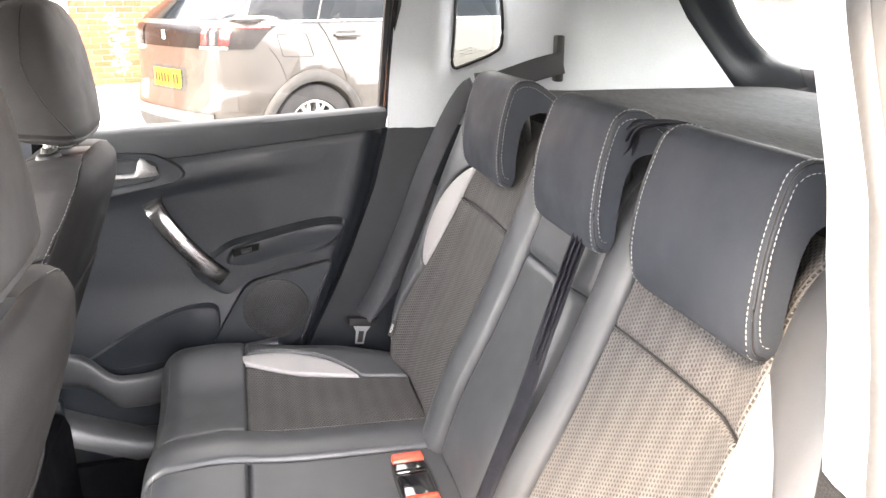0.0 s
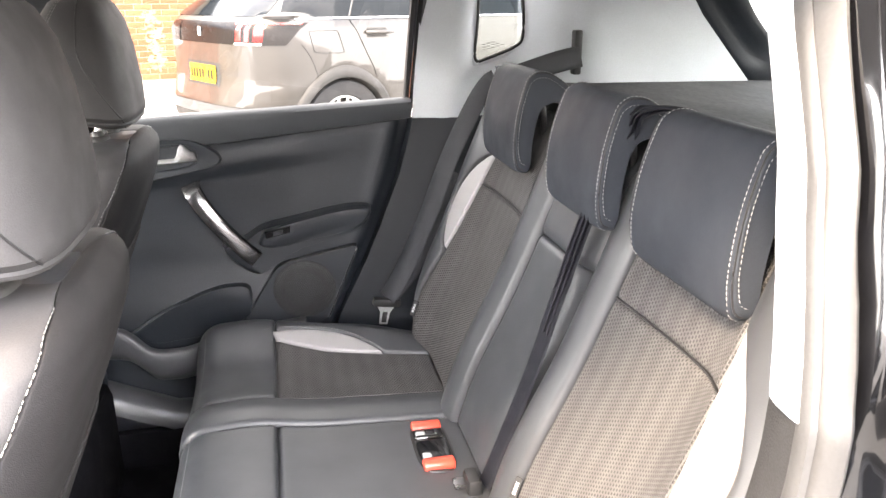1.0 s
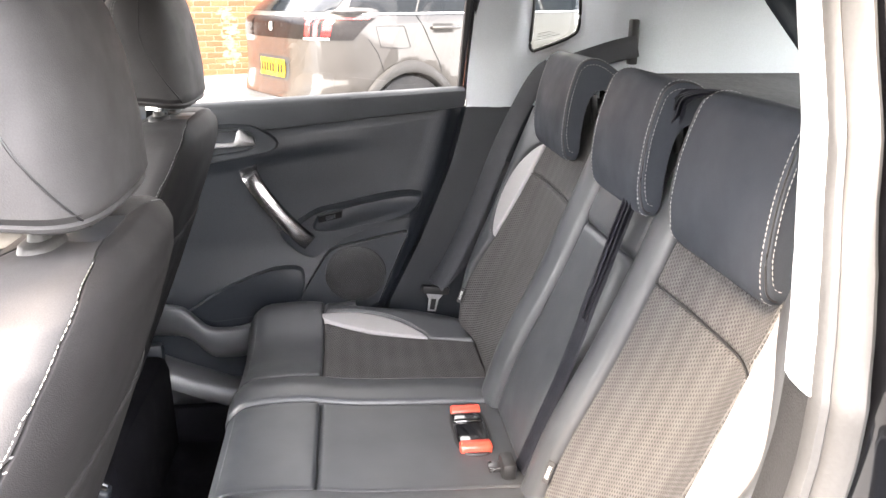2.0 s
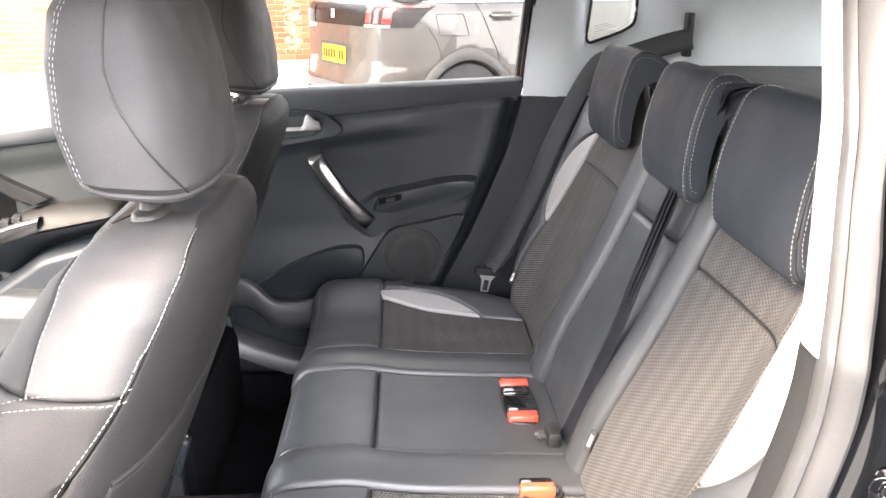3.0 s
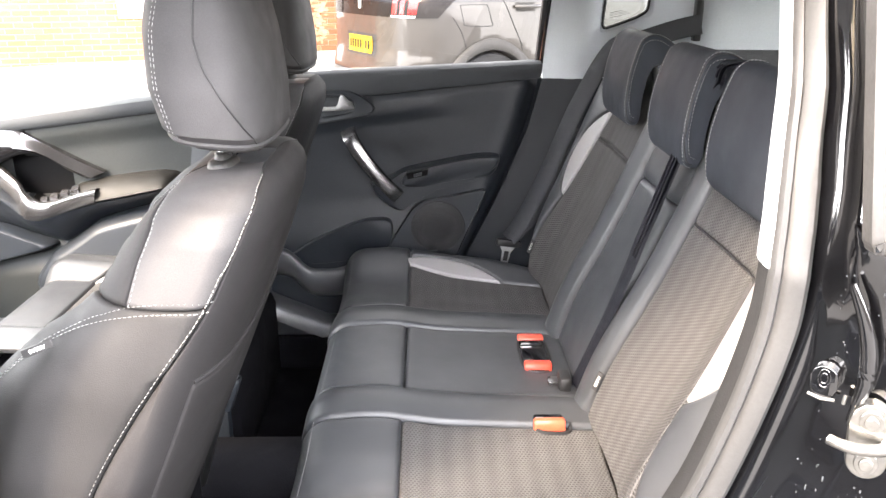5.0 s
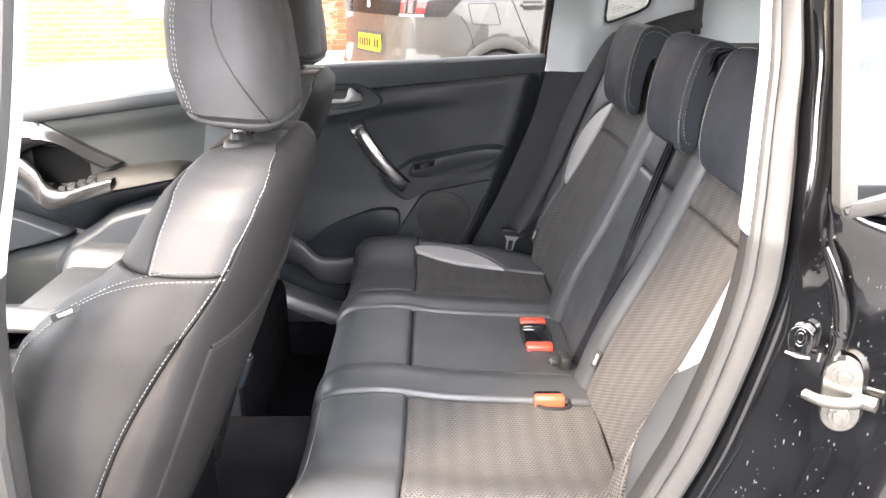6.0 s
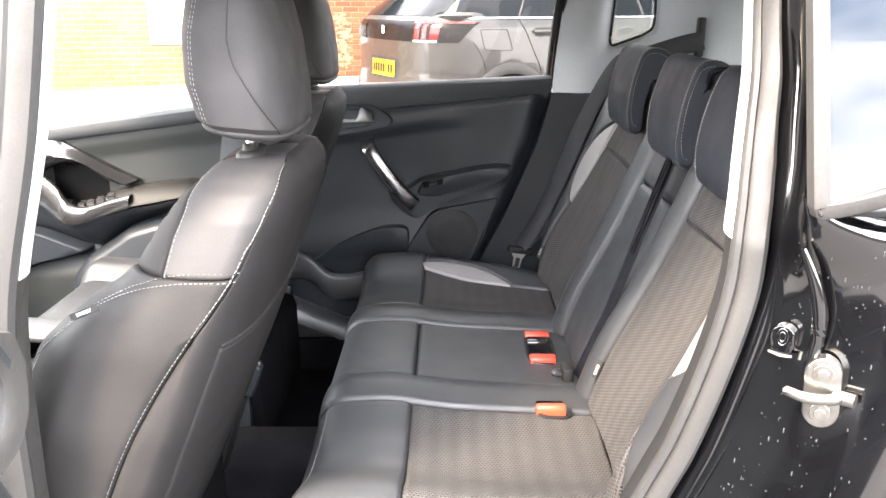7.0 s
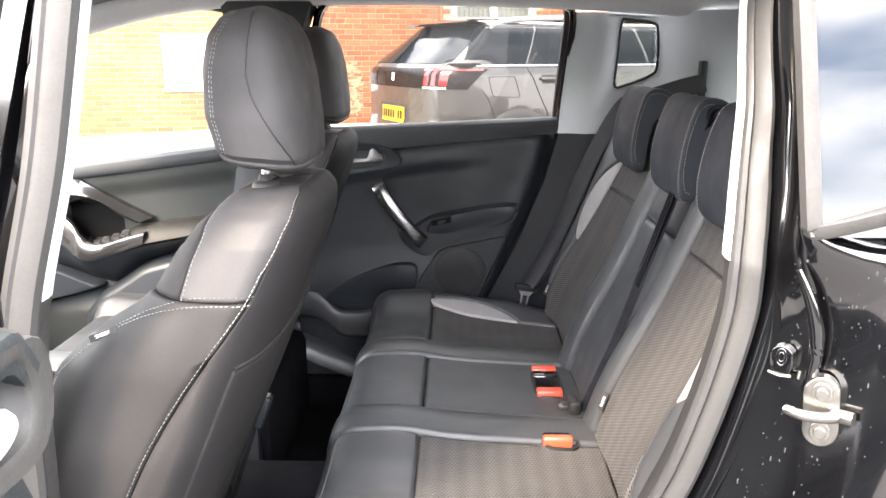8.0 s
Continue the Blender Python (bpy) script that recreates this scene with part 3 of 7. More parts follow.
bench = thing("rear_bench_seat", (0.05, CAR_Y, FLOOR_Z), "black leather rear bench with woven grey cloth inserts", "car seat")
V_TOP, V_SEAM = 0.615, 0.376
for side in (1, -1):
    def at(f, side=side):
        return (lambda v: CAR_Y + side * f(v))
    def flat(a):
        return lambda v: a
    # backrest
    wide, bulge = (0.020, 1.35) if side < 0 else (0.0, 1.0)
    b_edge = lambda v, wide=wide: insert_edge(v) + wide
    b_patch = lambda v, bulge=bulge: back_patch(v) * bulge
    b_out = lambda v, side=side: back_out(v, side)
    part("outer_bolster", panel(back, at(lambda v, e=b_edge, q=b_patch: e(v) + q(v)), at(b_out), 0.0, V_TOP, 16, 60), LEATHER, bench)
    part("insert", panel(back, at(flat(0.190)), at(b_edge), 0.0, V_SEAM, 34, 50, 0.004, 0.010), CLOTH, bench, "woven grey patterned cloth insert")
    part("upper_insert", panel(back, at(flat(0.190)), at(b_edge), V_SEAM, 0.57, 30, 26, 0.005, 0.012), CLOTH, bench, "woven grey patterned cloth insert")
    part("pale_patch", panel(back, at(b_edge), at(lambda v, e=b_edge, q=b_patch: e(v) + q(v)), 0.216, 0.447, 10, 40, 0.004, 0.006), PALE, bench, "pale grey leather accent")
    part("inner_bolster", panel(back, at(flat(0.104)), at(flat(0.190)), -0.01, V_TOP, 12, 50, 0.010, 0.014), LEATHER, bench)
    part("stitching", stitches(on(back, [(CAR_Y + side * (b_edge(v) + b_patch(v) + 0.006), v) for v in (0.215, 0.24, 0.28, 0.33, 0.38, 0.42, 0.446)], 60), 0.004), THREAD, bench, "pale thread stitching")
    part("stitching", stitches(on(back, [(CAR_Y + side * 0.196, v) for v in (0.02, 0.2, 0.36)], 40), 0.004), DARK_THREAD, bench)
    # cushion
    edge_of = lambda v, side=side: cushion_edge(v, side)
    part("outer_cushion_front", panel(cushion, at(flat(0.222)), at(cushion_out), -0.40, -0.040, 34, 34), LEATHER, bench)
    part("cushion_insert", panel(cushion, at(flat(0.222)), at(edge_of), -0.040, 0.285, 30, 40, 0.004, 0.010), CUSHION_CLOTH, bench, "woven grey patterned cloth insert")
    part("cushion_bolster", panel(cushion, at(lambda v: edge_of(v) + cushion_patch(v)), at(cushion_out), -0.040, 0.285, 16, 40), LEATHER, bench)
    part("pale_patch", panel(cushion, at(edge_of), at(lambda v: edge_of(v) + cushion_patch(v)), -0.064, 0.183, 12, 40, 0.005, 0.006), PALE, bench, "pale grey leather accent")
    part("stitching", stitches(on(cushion, [(CAR_Y + side * (edge_of(v) + 0.006 + cushion_patch(v)), v) for v in (-0.064, -0.05, -0.02, 0.03, 0.09, 0.14, 0.18)], 60), 0.006), THREAD, bench, "pale thread stitching")
    if side > 0:
        part("stitching", stitches(on(cushion, [(CAR_Y + side * 0.228, v) for v in (-0.03, 0.1, 0.27)], 40), 0.0035, 0.002, 0.004, 0.0004), THREAD, bench, "pale thread stitching")
    part("cushion_band", panel(cushion, at(flat(0.128)), at(flat(0.222)), -0.40, 0.285, 12, 60, 0.009, 0.012), LEATHER, bench)
for side in (1, -1):
    bm = bmesh.new()
    tube(bm, [back(CAR_Y + side * (0.192 + (insert_edge(V_SEAM) + 0.018 * (side < 0) - 0.194) * k / 24), V_SEAM)[0] + OUT * 0.0005 for k in range(25)], 0.0016, 6)
    part("cross_seam", bm, BLACK, bench)
part("middle_back", panel(back, lambda v: CAR_Y - 0.104, lambda v: CAR_Y + 0.104, 0.0, V_SEAM, 20, 30, 0.006, 0.014), LEATHER, bench)
part("middle_back_top", panel(back, lambda v: CAR_Y - 0.104, lambda v: CAR_Y + 0.104, V_SEAM, V_TOP, 20, 20, 0.012, 0.02), LEATHER, bench)
part("middle_cushion_front", panel(cushion, lambda v: CAR_Y - 0.128, lambda v: CAR_Y + 0.128, -0.40, -0.040, 20, 34), LEATHER, bench)
part("middle_cushion", panel(cushion, lambda v: CAR_Y - 0.128, lambda v: CAR_Y + 0.128, -0.040, 0.285, 20, 30), LEATHER, bench)
# piping along the cushion's front roll
pts = [cushion_place(CAR_Y + s * 0.59, -0.195) + Vector((-0.002, 0, 0)) for s in [-1 + k / 30 for k in range(61)]]
bm = bmesh.new()
tube(bm, pts, 0.0022, 6)
part("piping", bm, LEATHER_SOFT, bench)
part("stitching", stitches([cushion(CAR_Y + s * 0.59, -0.185) for s in [-1 + k / 30 for k in range(61)]], 0.006), THREAD, bench, "pale thread stitching")
# solid filling behind the covers
bm = bmesh.new()
rows = []
for k in range(13):
    y = CAR_Y - 0.55 + 1.10 * k / 12
    e = 0.04 if k in (0, 12) else 0
    rows.append([FOOT + Vector((0, y, 0)) + UP * v + OUT * (d - e) for v, d in ((-0.05, -0.025), (0.3, -0.025), (0.50, -0.03), (0.585, -0.065), (0.59, -0.09), (0.57, -0.13), (0.3, -0.14), (-0.05, -0.14))])
grid(bm, rows, close_u=True)
part("back_shell", bm, LEATHER_SOFT, bench)
bm = bmesh.new()
box(bm, (-0.18, CAR_Y - 0.56, FLOOR_Z), (0.34, CAR_Y + 0.56, 0.63), 0.02)
part("base", bm, CARPET, bench)


HEAD_SIDE = [(0.430, 1.111), (0.416, 1.114), (0.4085, 1.127), (0.405, 1.165), (0.411, 1.220), (0.426, 1.272), (0.436, 1.287), (0.450, 1.293), (0.472, 1.290), (0.500, 1.272), (0.519, 1.254), (0.516, 1.241), (0.488, 1.243), (0.460, 1.236), (0.445, 1.210), (0.4365, 1.162), (0.435, 1.120)]


def rear_headrest(yc, half):
    head = thing("rear_headrest", (0.46, yc, 1.12), "black leather rear headrest with pale double stitching", "headrest", "headrests of the rear seat")
    prof = spline([(x, 0, z) for x, z in HEAD_SIDE + HEAD_SIDE[:1]], 56)[:-1]
    mid = Vector((0.445, 0, 1.21))
    secs = []
    for s in [-1, -0.997, -0.99, -0.98, -0.967, -0.95, -0.92, -0.84, -0.7, -0.45, 0, 0.45, 0.7, 0.84, 0.92, 0.95, 0.967, 0.98, 0.99, 0.997, 1]:
        a = abs(s)
        k = 1 - 0.075 * max(0, (a - 0.95) / 0.05) ** 2.4
        lift = 0.008 * max(0, (a - 0.5) / 0.5) ** 5
        ring = []
        for p in prof:
            q = mid + (p - mid) * k
            low = smoothstep(1.19, 1.12, p.z)
            taper = 1 - 0.06 * smoothstep(1.16, 1.30, p.z)
            ring.append(Vector((q.x, yc + s * half * taper, q.z + lift * low)))
        secs.append(ring)
    part("pad", loft(secs), HEAD_LEATHER, head)
    for side in (-1, 1):
        for inset, shrink, lift in ((0.925, 1.0, 0.0008), (1.0, 0.86, 0.0006)):
            line = []
            for p, q in zip(prof[2:34], prof[3:35]):
                d = (q - p).normalized()
                n = Vector((-d.z, 0, d.x))
                if n.dot(p - mid) < 0:
                    n = -n
                k = 1.0 if shrink == 1.0 else 0.905
                w = mid + (p - mid) * k
                if shrink < 1.0:
                    w -= n * 0.002
                    n = Vector((0, side, 0))
                low = smoothstep(1.19, 1.12, p.z)
                taper = 1 - 0.06 * smoothstep(1.16, 1.30, p.z)
                line.append((Vector((w.x, yc + side * inset * half * taper, w.z + 0.008 * max(0, (inset - 0.5) / 0.5) ** 5 * low)), n))
            part("stitching", stitches(line, lift, 0.0044, 0.0014, 0.00045), THREAD, head, "pale thread stitching")
        edge_line = []
        for p in prof[2:35]:
            w = mid + (p - mid) * 0.980
            edge_line.append((w.x, yc + side * 0.9805 * half * (1 - 0.06 * smoothstep(1.16, 1.30, p.z)), w.z + 0.007 * smoothstep(1.19, 1.12, p.z)))
        bm = bmesh.new()
        tube(bm, edge_line, 0.0012, 6)
        part("seam", bm, BLACK, head)
    for s in (-0.45, 0.45):
        bm = bmesh.new()
        tube(bm, [(0.475, yc + s * half, 1.225), (0.490, yc + s * half, 1.12), (0.50, yc + s * half, 1.08)], 0.007, 10)
        part("post", bm, BLACK, head)
    return head


rear_headrest(-0.325, 0.112)
rear_headrest(-0.016, 0.106)
rear_headrest(0.360, 0.112)


# doors -------------------------------------------------------------------------
def door_place(side, hinge=None, swing=0.0, edge_x=0.0):
    """Places on a rear door from (x, z, proud): proud is how far it stands into the cabin from the trim. An open one stands with the point edge_x of its trim at hinge."""
    def place(x, z, h):
        p = mirrored(side, (x, 0.715 - h, z))
        if swing:
            p = Matrix.Translation(hinge) @ Matrix.Rotation(radians(swing), 4, "Z") @ Matrix.Translation(-mirrored(side, (edge_x, 0.715, 0))) @ p
        return p
    return place


def rounded(outline, n=60):
    pts = spline([(x, z, 0) for x, z in outline] + [(*outline[0], 0)], n)[:-1]
    return [(p.x, p.y) for p in pts]


def pad_on(place, outline, h0, h1, round_in=0.01, rings=5, n=60, cap=True):
    """A rounded raised form on the trim: outline shrinks as it rises."""
    pts = rounded(outline, n) if n else outline
    cx, cz = sum(p[0] for p in pts) / len(pts), sum(p[1] for p in pts) / len(pts)
    span = max(max(abs(p[0] - cx), abs(p[1] - cz)) for p in pts)
    secs = [[place(x, z, h0) for x, z in pts]]
    for k in range(rings + 1):
        th = math.pi / 2 * k / rings
        s = 1 - round_in / span * (1 - math.cos(th))
        secs.append([place(cx + (x - cx) * s, cz + (z - cz) * s, h0 + (h1 - h0) * math.sin(th)) for x, z in pts])
    bm = bmesh.new()
    vs = grid(bm, secs, close_u=True)
    if cap:
        bm.faces.new(vs[-1])
    return bm


DOOR_REAR = [(0.42, 0.0), (0.66, 0.105), (0.75, 0.150), (0.84, 0.194), (0.93, 0.232), (1.02, 0.264), (1.12, 0.290), (1.20, 0.303)]
DOOR_FRONT, OPEN_FRONT = -0.50, -0.42


def door_front(z):
    return DOOR_FRONT + 0.15 * smoothstep(1.00, 1.17, z)


def rail_z(x):
    """Lower edge of the rail under the window."""
    return lerp([(-0.45, 1.098), (-0.25, 1.104), (-0.13, 1.108), (0.05, 1.126), (0.30, 1.151)], x)


def door_relief(x, z):
    """How the trim swells into the cabin: a groove under the rail, a ridge from the handle that runs out to the rear, a hollow below it, the belly at the foot."""
    h = -0.006 * math.exp(-((z - rail_z(x)) / 0.005) ** 2)
    edge = lerp(DOOR_REAR, z) - x
    h -= 0.030 * smoothstep(0.034, 0.0, edge) ** 1.5 - 0.005 * math.exp(-((edge - 0.050) / 0.020) ** 2)
    crest = lerp([(-0.5, 0.985), (-0.27, 1.030), (-0.21, 1.040), (-0.14, 1.052), (-0.03, 1.069), (0.12, 1.077)], x)
    fade = smoothstep(0.16, -0.10, x)
    h += (0.012 * smoothstep(crest - 0.026, crest + 0.010, z) - 0.003) * fade * (1 - smoothstep(crest + 0.01, crest + 0.07, z) * 0.8)
    h -= 0.005 * math.exp(-((z - 0.93) / 0.08) ** 2) * smoothstep(-0.45, -0.30, x) * smoothstep(0.05, -0.08, x)
    h += 0.020 * smoothstep(0.84, 0.70, z)
    return h


def even(outline, n, cx, cz):
    """n places round an outline, evenly by angle about (cx, cz)."""
    ring = rounded(outline, 200)
    out = []
    for k in range(n):
        a = 2 * math.pi * k / n
        out.append(min(ring, key=lambda p: abs((math.atan2(p[1] - cz, p[0] - cx) - a + math.pi) % (2 * math.pi) - math.pi)))
    return out


def rear_door(side, place, label, open_door):
    raised = 0.048 if open_door else 0.0
    # open door's panel, rail and bezel colours are shifted to offset sky light
    skin_mat, hx = (FRONT_TRIM, -0.036) if open_door else (TRIM, 0.0)
    low_rail = lambda x: rail_z(x) + raised
    door = thing("rear_door", place(DOOR_FRONT, 0.45, 0), label, "car door", "rear doors of the car")
    # trim
    rows = []
    for j in range(61):
        z = 0.47 + (1.172 - 0.47) * j / 60
        x1 = lerp(DOOR_REAR, z)
        x0 = door_front(z) if not open_door else OPEN_FRONT + 0.016 * smoothstep(1.02, 1.10, z) + 0.05 * max(0, (z - 1.09) / 0.08) ** 2.5
        xs = [x0 + (x1 - x0) * i / 60 for i in range(61)]
        zs = [0.47 + (low_rail(x) + 0.012 - 0.47) * j / 60 for x in xs]
        rows.append([place(x, w, door_relief(x, w) - 0.03 * smoothstep(0.03, 0.0, x - x0) - 0.008 * smoothstep(58.8, 60, j)) for x, w in zip(xs, zs)])
    # roll over the top to the glass
    front = OPEN_FRONT if open_door else door_front(1.172)
    front += 0.026 * open_door
    last = [front + (0.298 - front) * i / 60 for i in range(61)]
    bm = bmesh.new()
    grid(bm, rows)
    part("trim_panel", bm, skin_mat, door, "black soft-touch moulded door trim")
    bm = bmesh.new()
    rows = []
    for f, h in ((0.0, -0.050), (0.0, -0.004), (0.01, 0.005), (0.04, 0.010), (0.20, 0.013), (0.45, 0.016), (0.70, 0.019), (0.85, 0.017), (0.94, 0.010), (0.99, 0.0), (1.0, -0.012), (0.99, -0.03)):
        rows.append([place(x, low_rail(x) + 0.002 + (1.182 + raised * 0.45 + 0.047 * x - low_rail(x)) * f - 0.03 * open_door * max(0, 1 - (x - front) / 0.035) ** 2, h) for x in last])
    grid(bm, rows)
    part("top_rail", bm, FRONT_TRIM if open_door else TRIM_TOP, door, "grey grained rail below the window")
    # outer skin and edge
    bm = bmesh.new()
    skin = []
    for j in range(13):
        z = 0.42 + (1.150 - 0.42) * j / 12
        x1 = lerp(DOOR_REAR, z) + 0.03
        x0 = OPEN_FRONT if open_door else DOOR_FRONT - 0.03
        skin.append([place(x0 + (x1 - x0) * i / 12, z, -0.055 - 0.04 * math.sin(math.pi * j / 12) ** 0.5) for i in range(13)])
    grid(bm, skin)
    edge = [[place(lerp(DOOR_REAR, z) + 0.004, z, -0.002), place(lerp(DOOR_REAR, z) + 0.018, z, -0.02), place(lerp(DOOR_REAR, z) + 0.03, z, -0.055)] for z in [0.42 + 0.77 * k / 20 for k in range(21)]]
    grid(bm, edge)
    front = [[place(DOOR_FRONT, z, 0), place(DOOR_FRONT - 0.02, z, -0.02), place(DOOR_FRONT - 0.03, z, -0.055)] for z in [0.42 + 0.77 * k / 20 for k in range(21)]]
    if not open_door:
        grid(bm, front)
    part("door_skin", bm, PAINT, door, "black painted door shell")
    # window frame, seal and pane
    frame_pts = spline([(0.304, 1.19, -0.012), (0.318, 1.33, -0.006), (0.328, 1.45, 0.012), (0.312, 1.488, 0.02), (0.25, 1.498, 0.024), (0.0, 1.508, 0.03), (-0.28, 1.508, 0.03), (-0.335, 1.492, 0.026), (-0.362, 1.43, 0.01), (-0.385, 1.30, -0.01), (-0.40, 1.17, -0.02)], 70)
    bm = bmesh.new()
    tube(bm, [place(*p) for p in frame_pts], 0.0125, 8, 1.6, up=(0, 1, 0))
    part("window_frame", bm, GLOSS, door, "black window surround")
    bm = bmesh.new()
    grid(bm, [[place(x + a, z, h + c) for a, c in ((-0.022, -0.012), (-0.020, 0.0), (-0.004, 0.004), (0.006, -0.01))] for x, z, h in ((0.306, 1.175, -0.014), (0.314, 1.28, -0.010), (0.322, 1.38, 0.0), (0.328, 1.45, 0.008), (0.325, 1.495, 0.014))])
    part("window_upright", bm, BLACK, door, "broad black upright of the window frame")
    bm = bmesh.new()
    loop = [place(p.x * 0.995, p.y, p.z - 0.014) for p in frame_pts]
    f = bm.faces.new([bm.verts.new(p) for p in loop])
    bmesh.ops.triangulate(bm, faces=[f])
    pane = part("pane", bm, TINTED, door, smooth=False)
    pane.visible_shadow = False
    # handle bezel, its cup and the release handle
    bez = [(-0.385, 1.080), (-0.370, 1.112), (-0.32, 1.125), (-0.264, 1.126), (-0.202, 1.123), (-0.175, 1.114), (-0.140, 1.092), (-0.131, 1.079), (-0.143, 1.064), (-0.211, 1.049), (-0.272, 1.038), (-0.34, 1.028), (-0.375, 1.045)]
    cup = [(-0.352, 1.082), (-0.335, 1.106), (-0.29, 1.112), (-0.259, 1.113), (-0.228, 1.114), (-0.192, 1.105), (-0.182, 1.082), (-0.197, 1.066), (-0.267, 1.055), (-0.335, 1.050)]
    hz = 1.132 if open_door else 1.08
    if open_door:
        bez, cup = ([(x + hx, z + 0.052) for x, z in ring] for ring in (bez, cup))
    outer, inner = even(bez, 72, -0.25 + hx, hz), even(cup, 72, -0.25 + hx, hz)
    def mixed(f):
        return [(a[0] + (b[0] - a[0]) * f, a[1] + (b[1] - a[1]) * f) for a, b in zip(outer, inner)]
    bm = bmesh.new()
    grid(bm, [[place(x, z, h) for x, z in mixed(f)] for f, h in ((0.0, 0.002), (0.03, 0.015), (0.12, 0.0185), (0.5, 0.0175), (0.85, 0.0165), (1.0, 0.014), (1.06, 0.004))], close_u=True)
    bez_ob = part("handle_bezel", bm, SURROUND if open_door else TRIM_MATT, door)
    bm = bmesh.new()
    vs = grid(bm, [[place(-0.25 + hx + (x + 0.25 - hx) * f, hz + (z - hz) * f, h) for x, z in inner] for f, h in ((1.0, 0.012), (0.96, 0.0), (0.8, -0.012), (0.1, -0.014))], close_u=True)
    bm.faces.new(vs[-1])
    part("handle_cup", bm, BLACK, bez_ob)
    bm = bmesh.new()
    rows = []
    for k in range(21):
        t = k / 20
        x = -0.315 + hx + 0.130 * t
        lo = hz - 0.010 + 0.004 * t
        hi = lo + 0.011 + 0.030 * smoothstep(0.66, 0.80, t) - 0.022 * smoothstep(0.80, 1.0, t)
        h = 0.010 + 0.016 * math.sin(math.pi * min(1, t * 1.02)) ** 0.6
        mid = (lo + hi) / 2
        r = [place(x - 0.006 * smoothstep(0.6, 0.8, t) * (q > 0.5), lo + (hi - lo) * q, h + d) for q, d in ((0.0, -0.006), (0.08, 0.0), (0.35, 0.004), (0.7, 0.003), (0.94, 0.0), (1.0, -0.006), (0.5, -0.010))]
        rows.append(r)
    vs = grid(bm, rows, close_u=True)
    bm.faces.new(vs[0])
    bm.faces.new(list(reversed(vs[-1])))
    part("release_handle", bm, BRIGHT_STEEL, bez_ob, "satin chrome release handle")
    # pull handle: a silver blade from the bezel down to the armrest
    line = spline([(-0.206, 1.022, -0.004), (-0.200, 1.008, 0.032), (-0.172, 0.960, 0.046), (-0.130, 0.906, 0.050), (-0.092, 0.864, 0.046), (-0.072, 0.845, 0.034)], 40)
    bm = bmesh.new()
    rows = []
    for k, p in enumerate(line):
        q = line[min(k + 1, 40)] - line[max(k - 1, 0)]
        d = Vector((q.x, q.y, 0)).normalized()
        w = Vector((d.y, -d.x, 0)) * -1
        half = 0.0225 - 0.005 * math.sin(math.pi * k / 40)
        rows.append([place(p.x + w.x * half * a, p.y + w.y * half * a, p.z + c) for a, c in ((-1, 0), (-0.85, 0.006), (-0.3, 0.010), (0.3, 0.010), (0.85, 0.006), (1, 0), (0.8, -0.008), (-0.8, -0.008))])
    vs = grid(bm, rows, close_u=True)
    bm.faces.new(vs[0])
    bm.faces.new(list(reversed(vs[-1])))
    grab = part("pull_handle", bm, SILVER, door, "satin silver pull handle")
    bm = bmesh.new()
    rows = []
    for k, p in enumerate(line[2:39]):
        i = k + 2
        q = line[i + 1] - line[i - 1]
        d = Vector((q.x, q.y, 0)).normalized()
        w = Vector((-d.y, d.x, 0))
        rows.append([place(p.x + w.x * a, p.y + w.y * a, p.z + c) for a, c in ((0.0150, 0.0088), (0.0180, 0.0085), (0.0205, 0.0065), (0.0222, 0.001))])
    grid(bm, rows)
    part("gloss_strip", bm, GLOSS, grab, "gloss black inlay")
    # armrest with switch
    arm = [(-0.149, 0.876), (-0.10, 0.892), (-0.055, 0.918), (0.007, 0.932), (0.116, 0.954), (0.186, 0.957), (0.197, 0.940), (0.168, 0.899), (0.032, 0.863), (-0.040, 0.821), (-0.080, 0.806), (-0.132, 0.845)]
    armrest = part("armrest", pad_on(place, arm, -0.004, 0.040, 0.012, 6), TRIM_MATT, door)
    pad = [(-0.052, 0.914), (0.007, 0.930), (0.116, 0.952), (0.182, 0.955), (0.192, 0.937), (0.150, 0.905), (0.049, 0.886), (-0.02, 0.874), (-0.065, 0.880)]
    part("arm_pad", pad_on(place, pad, 0.034, 0.052, 0.012, 6), TRIM, armrest)
    sw = [(-0.052, 0.912), (0.008, 0.926), (0.006, 0.909), (-0.050, 0.897)]
    part("switch_plate", pad_on(place, sw, 0.046, 0.056, 0.003, 3, 0), DEEP, armrest)
    part("window_switch", pad_on(place, [(-0.032, 0.913), (-0.010, 0.918), (-0.011, 0.909), (-0.032, 0.904)], 0.055, 0.060, 0.003, 3, 0), TRIM_MATT, armrest)
    # speaker panel
    corners = [(-0.110, 0.690), (-0.085, 0.735), (-0.042, 0.802), (-0.030, 0.816), (-0.012, 0.827), (0.072, 0.844), (0.150, 0.860), (0.160, 0.859), (0.158, 0.850), (0.138, 0.805), (0.110, 0.740), (0.086, 0.681), (0.04, 0.655), (-0.06, 0.655)]
    sp = part("speaker_panel", pad_on(place, corners, 0.008, 0.027, 0.004, 3, 0), TRIM_MATT, door)
    cx, cz, ra, rb = 0.032, 0.758, 0.073, 0.071
    bm = bmesh.new()
    vs = grid(bm, [[place(cx + ra * f * math.cos(t * math.pi / 24), cz + rb * f * math.sin(t * math.pi / 24), 0.026 + h) for t in range(48)] for f, h in ((1.02, 0.0), (1.0, 0.0025), (0.7, 0.005), (0.1, 0.006))], close_u=True)
    bm.faces.new(vs[-1])
    grille = part("speaker_grille", bm, GRILLE, sp, "dark punched speaker grille")
    bm = bmesh.new()
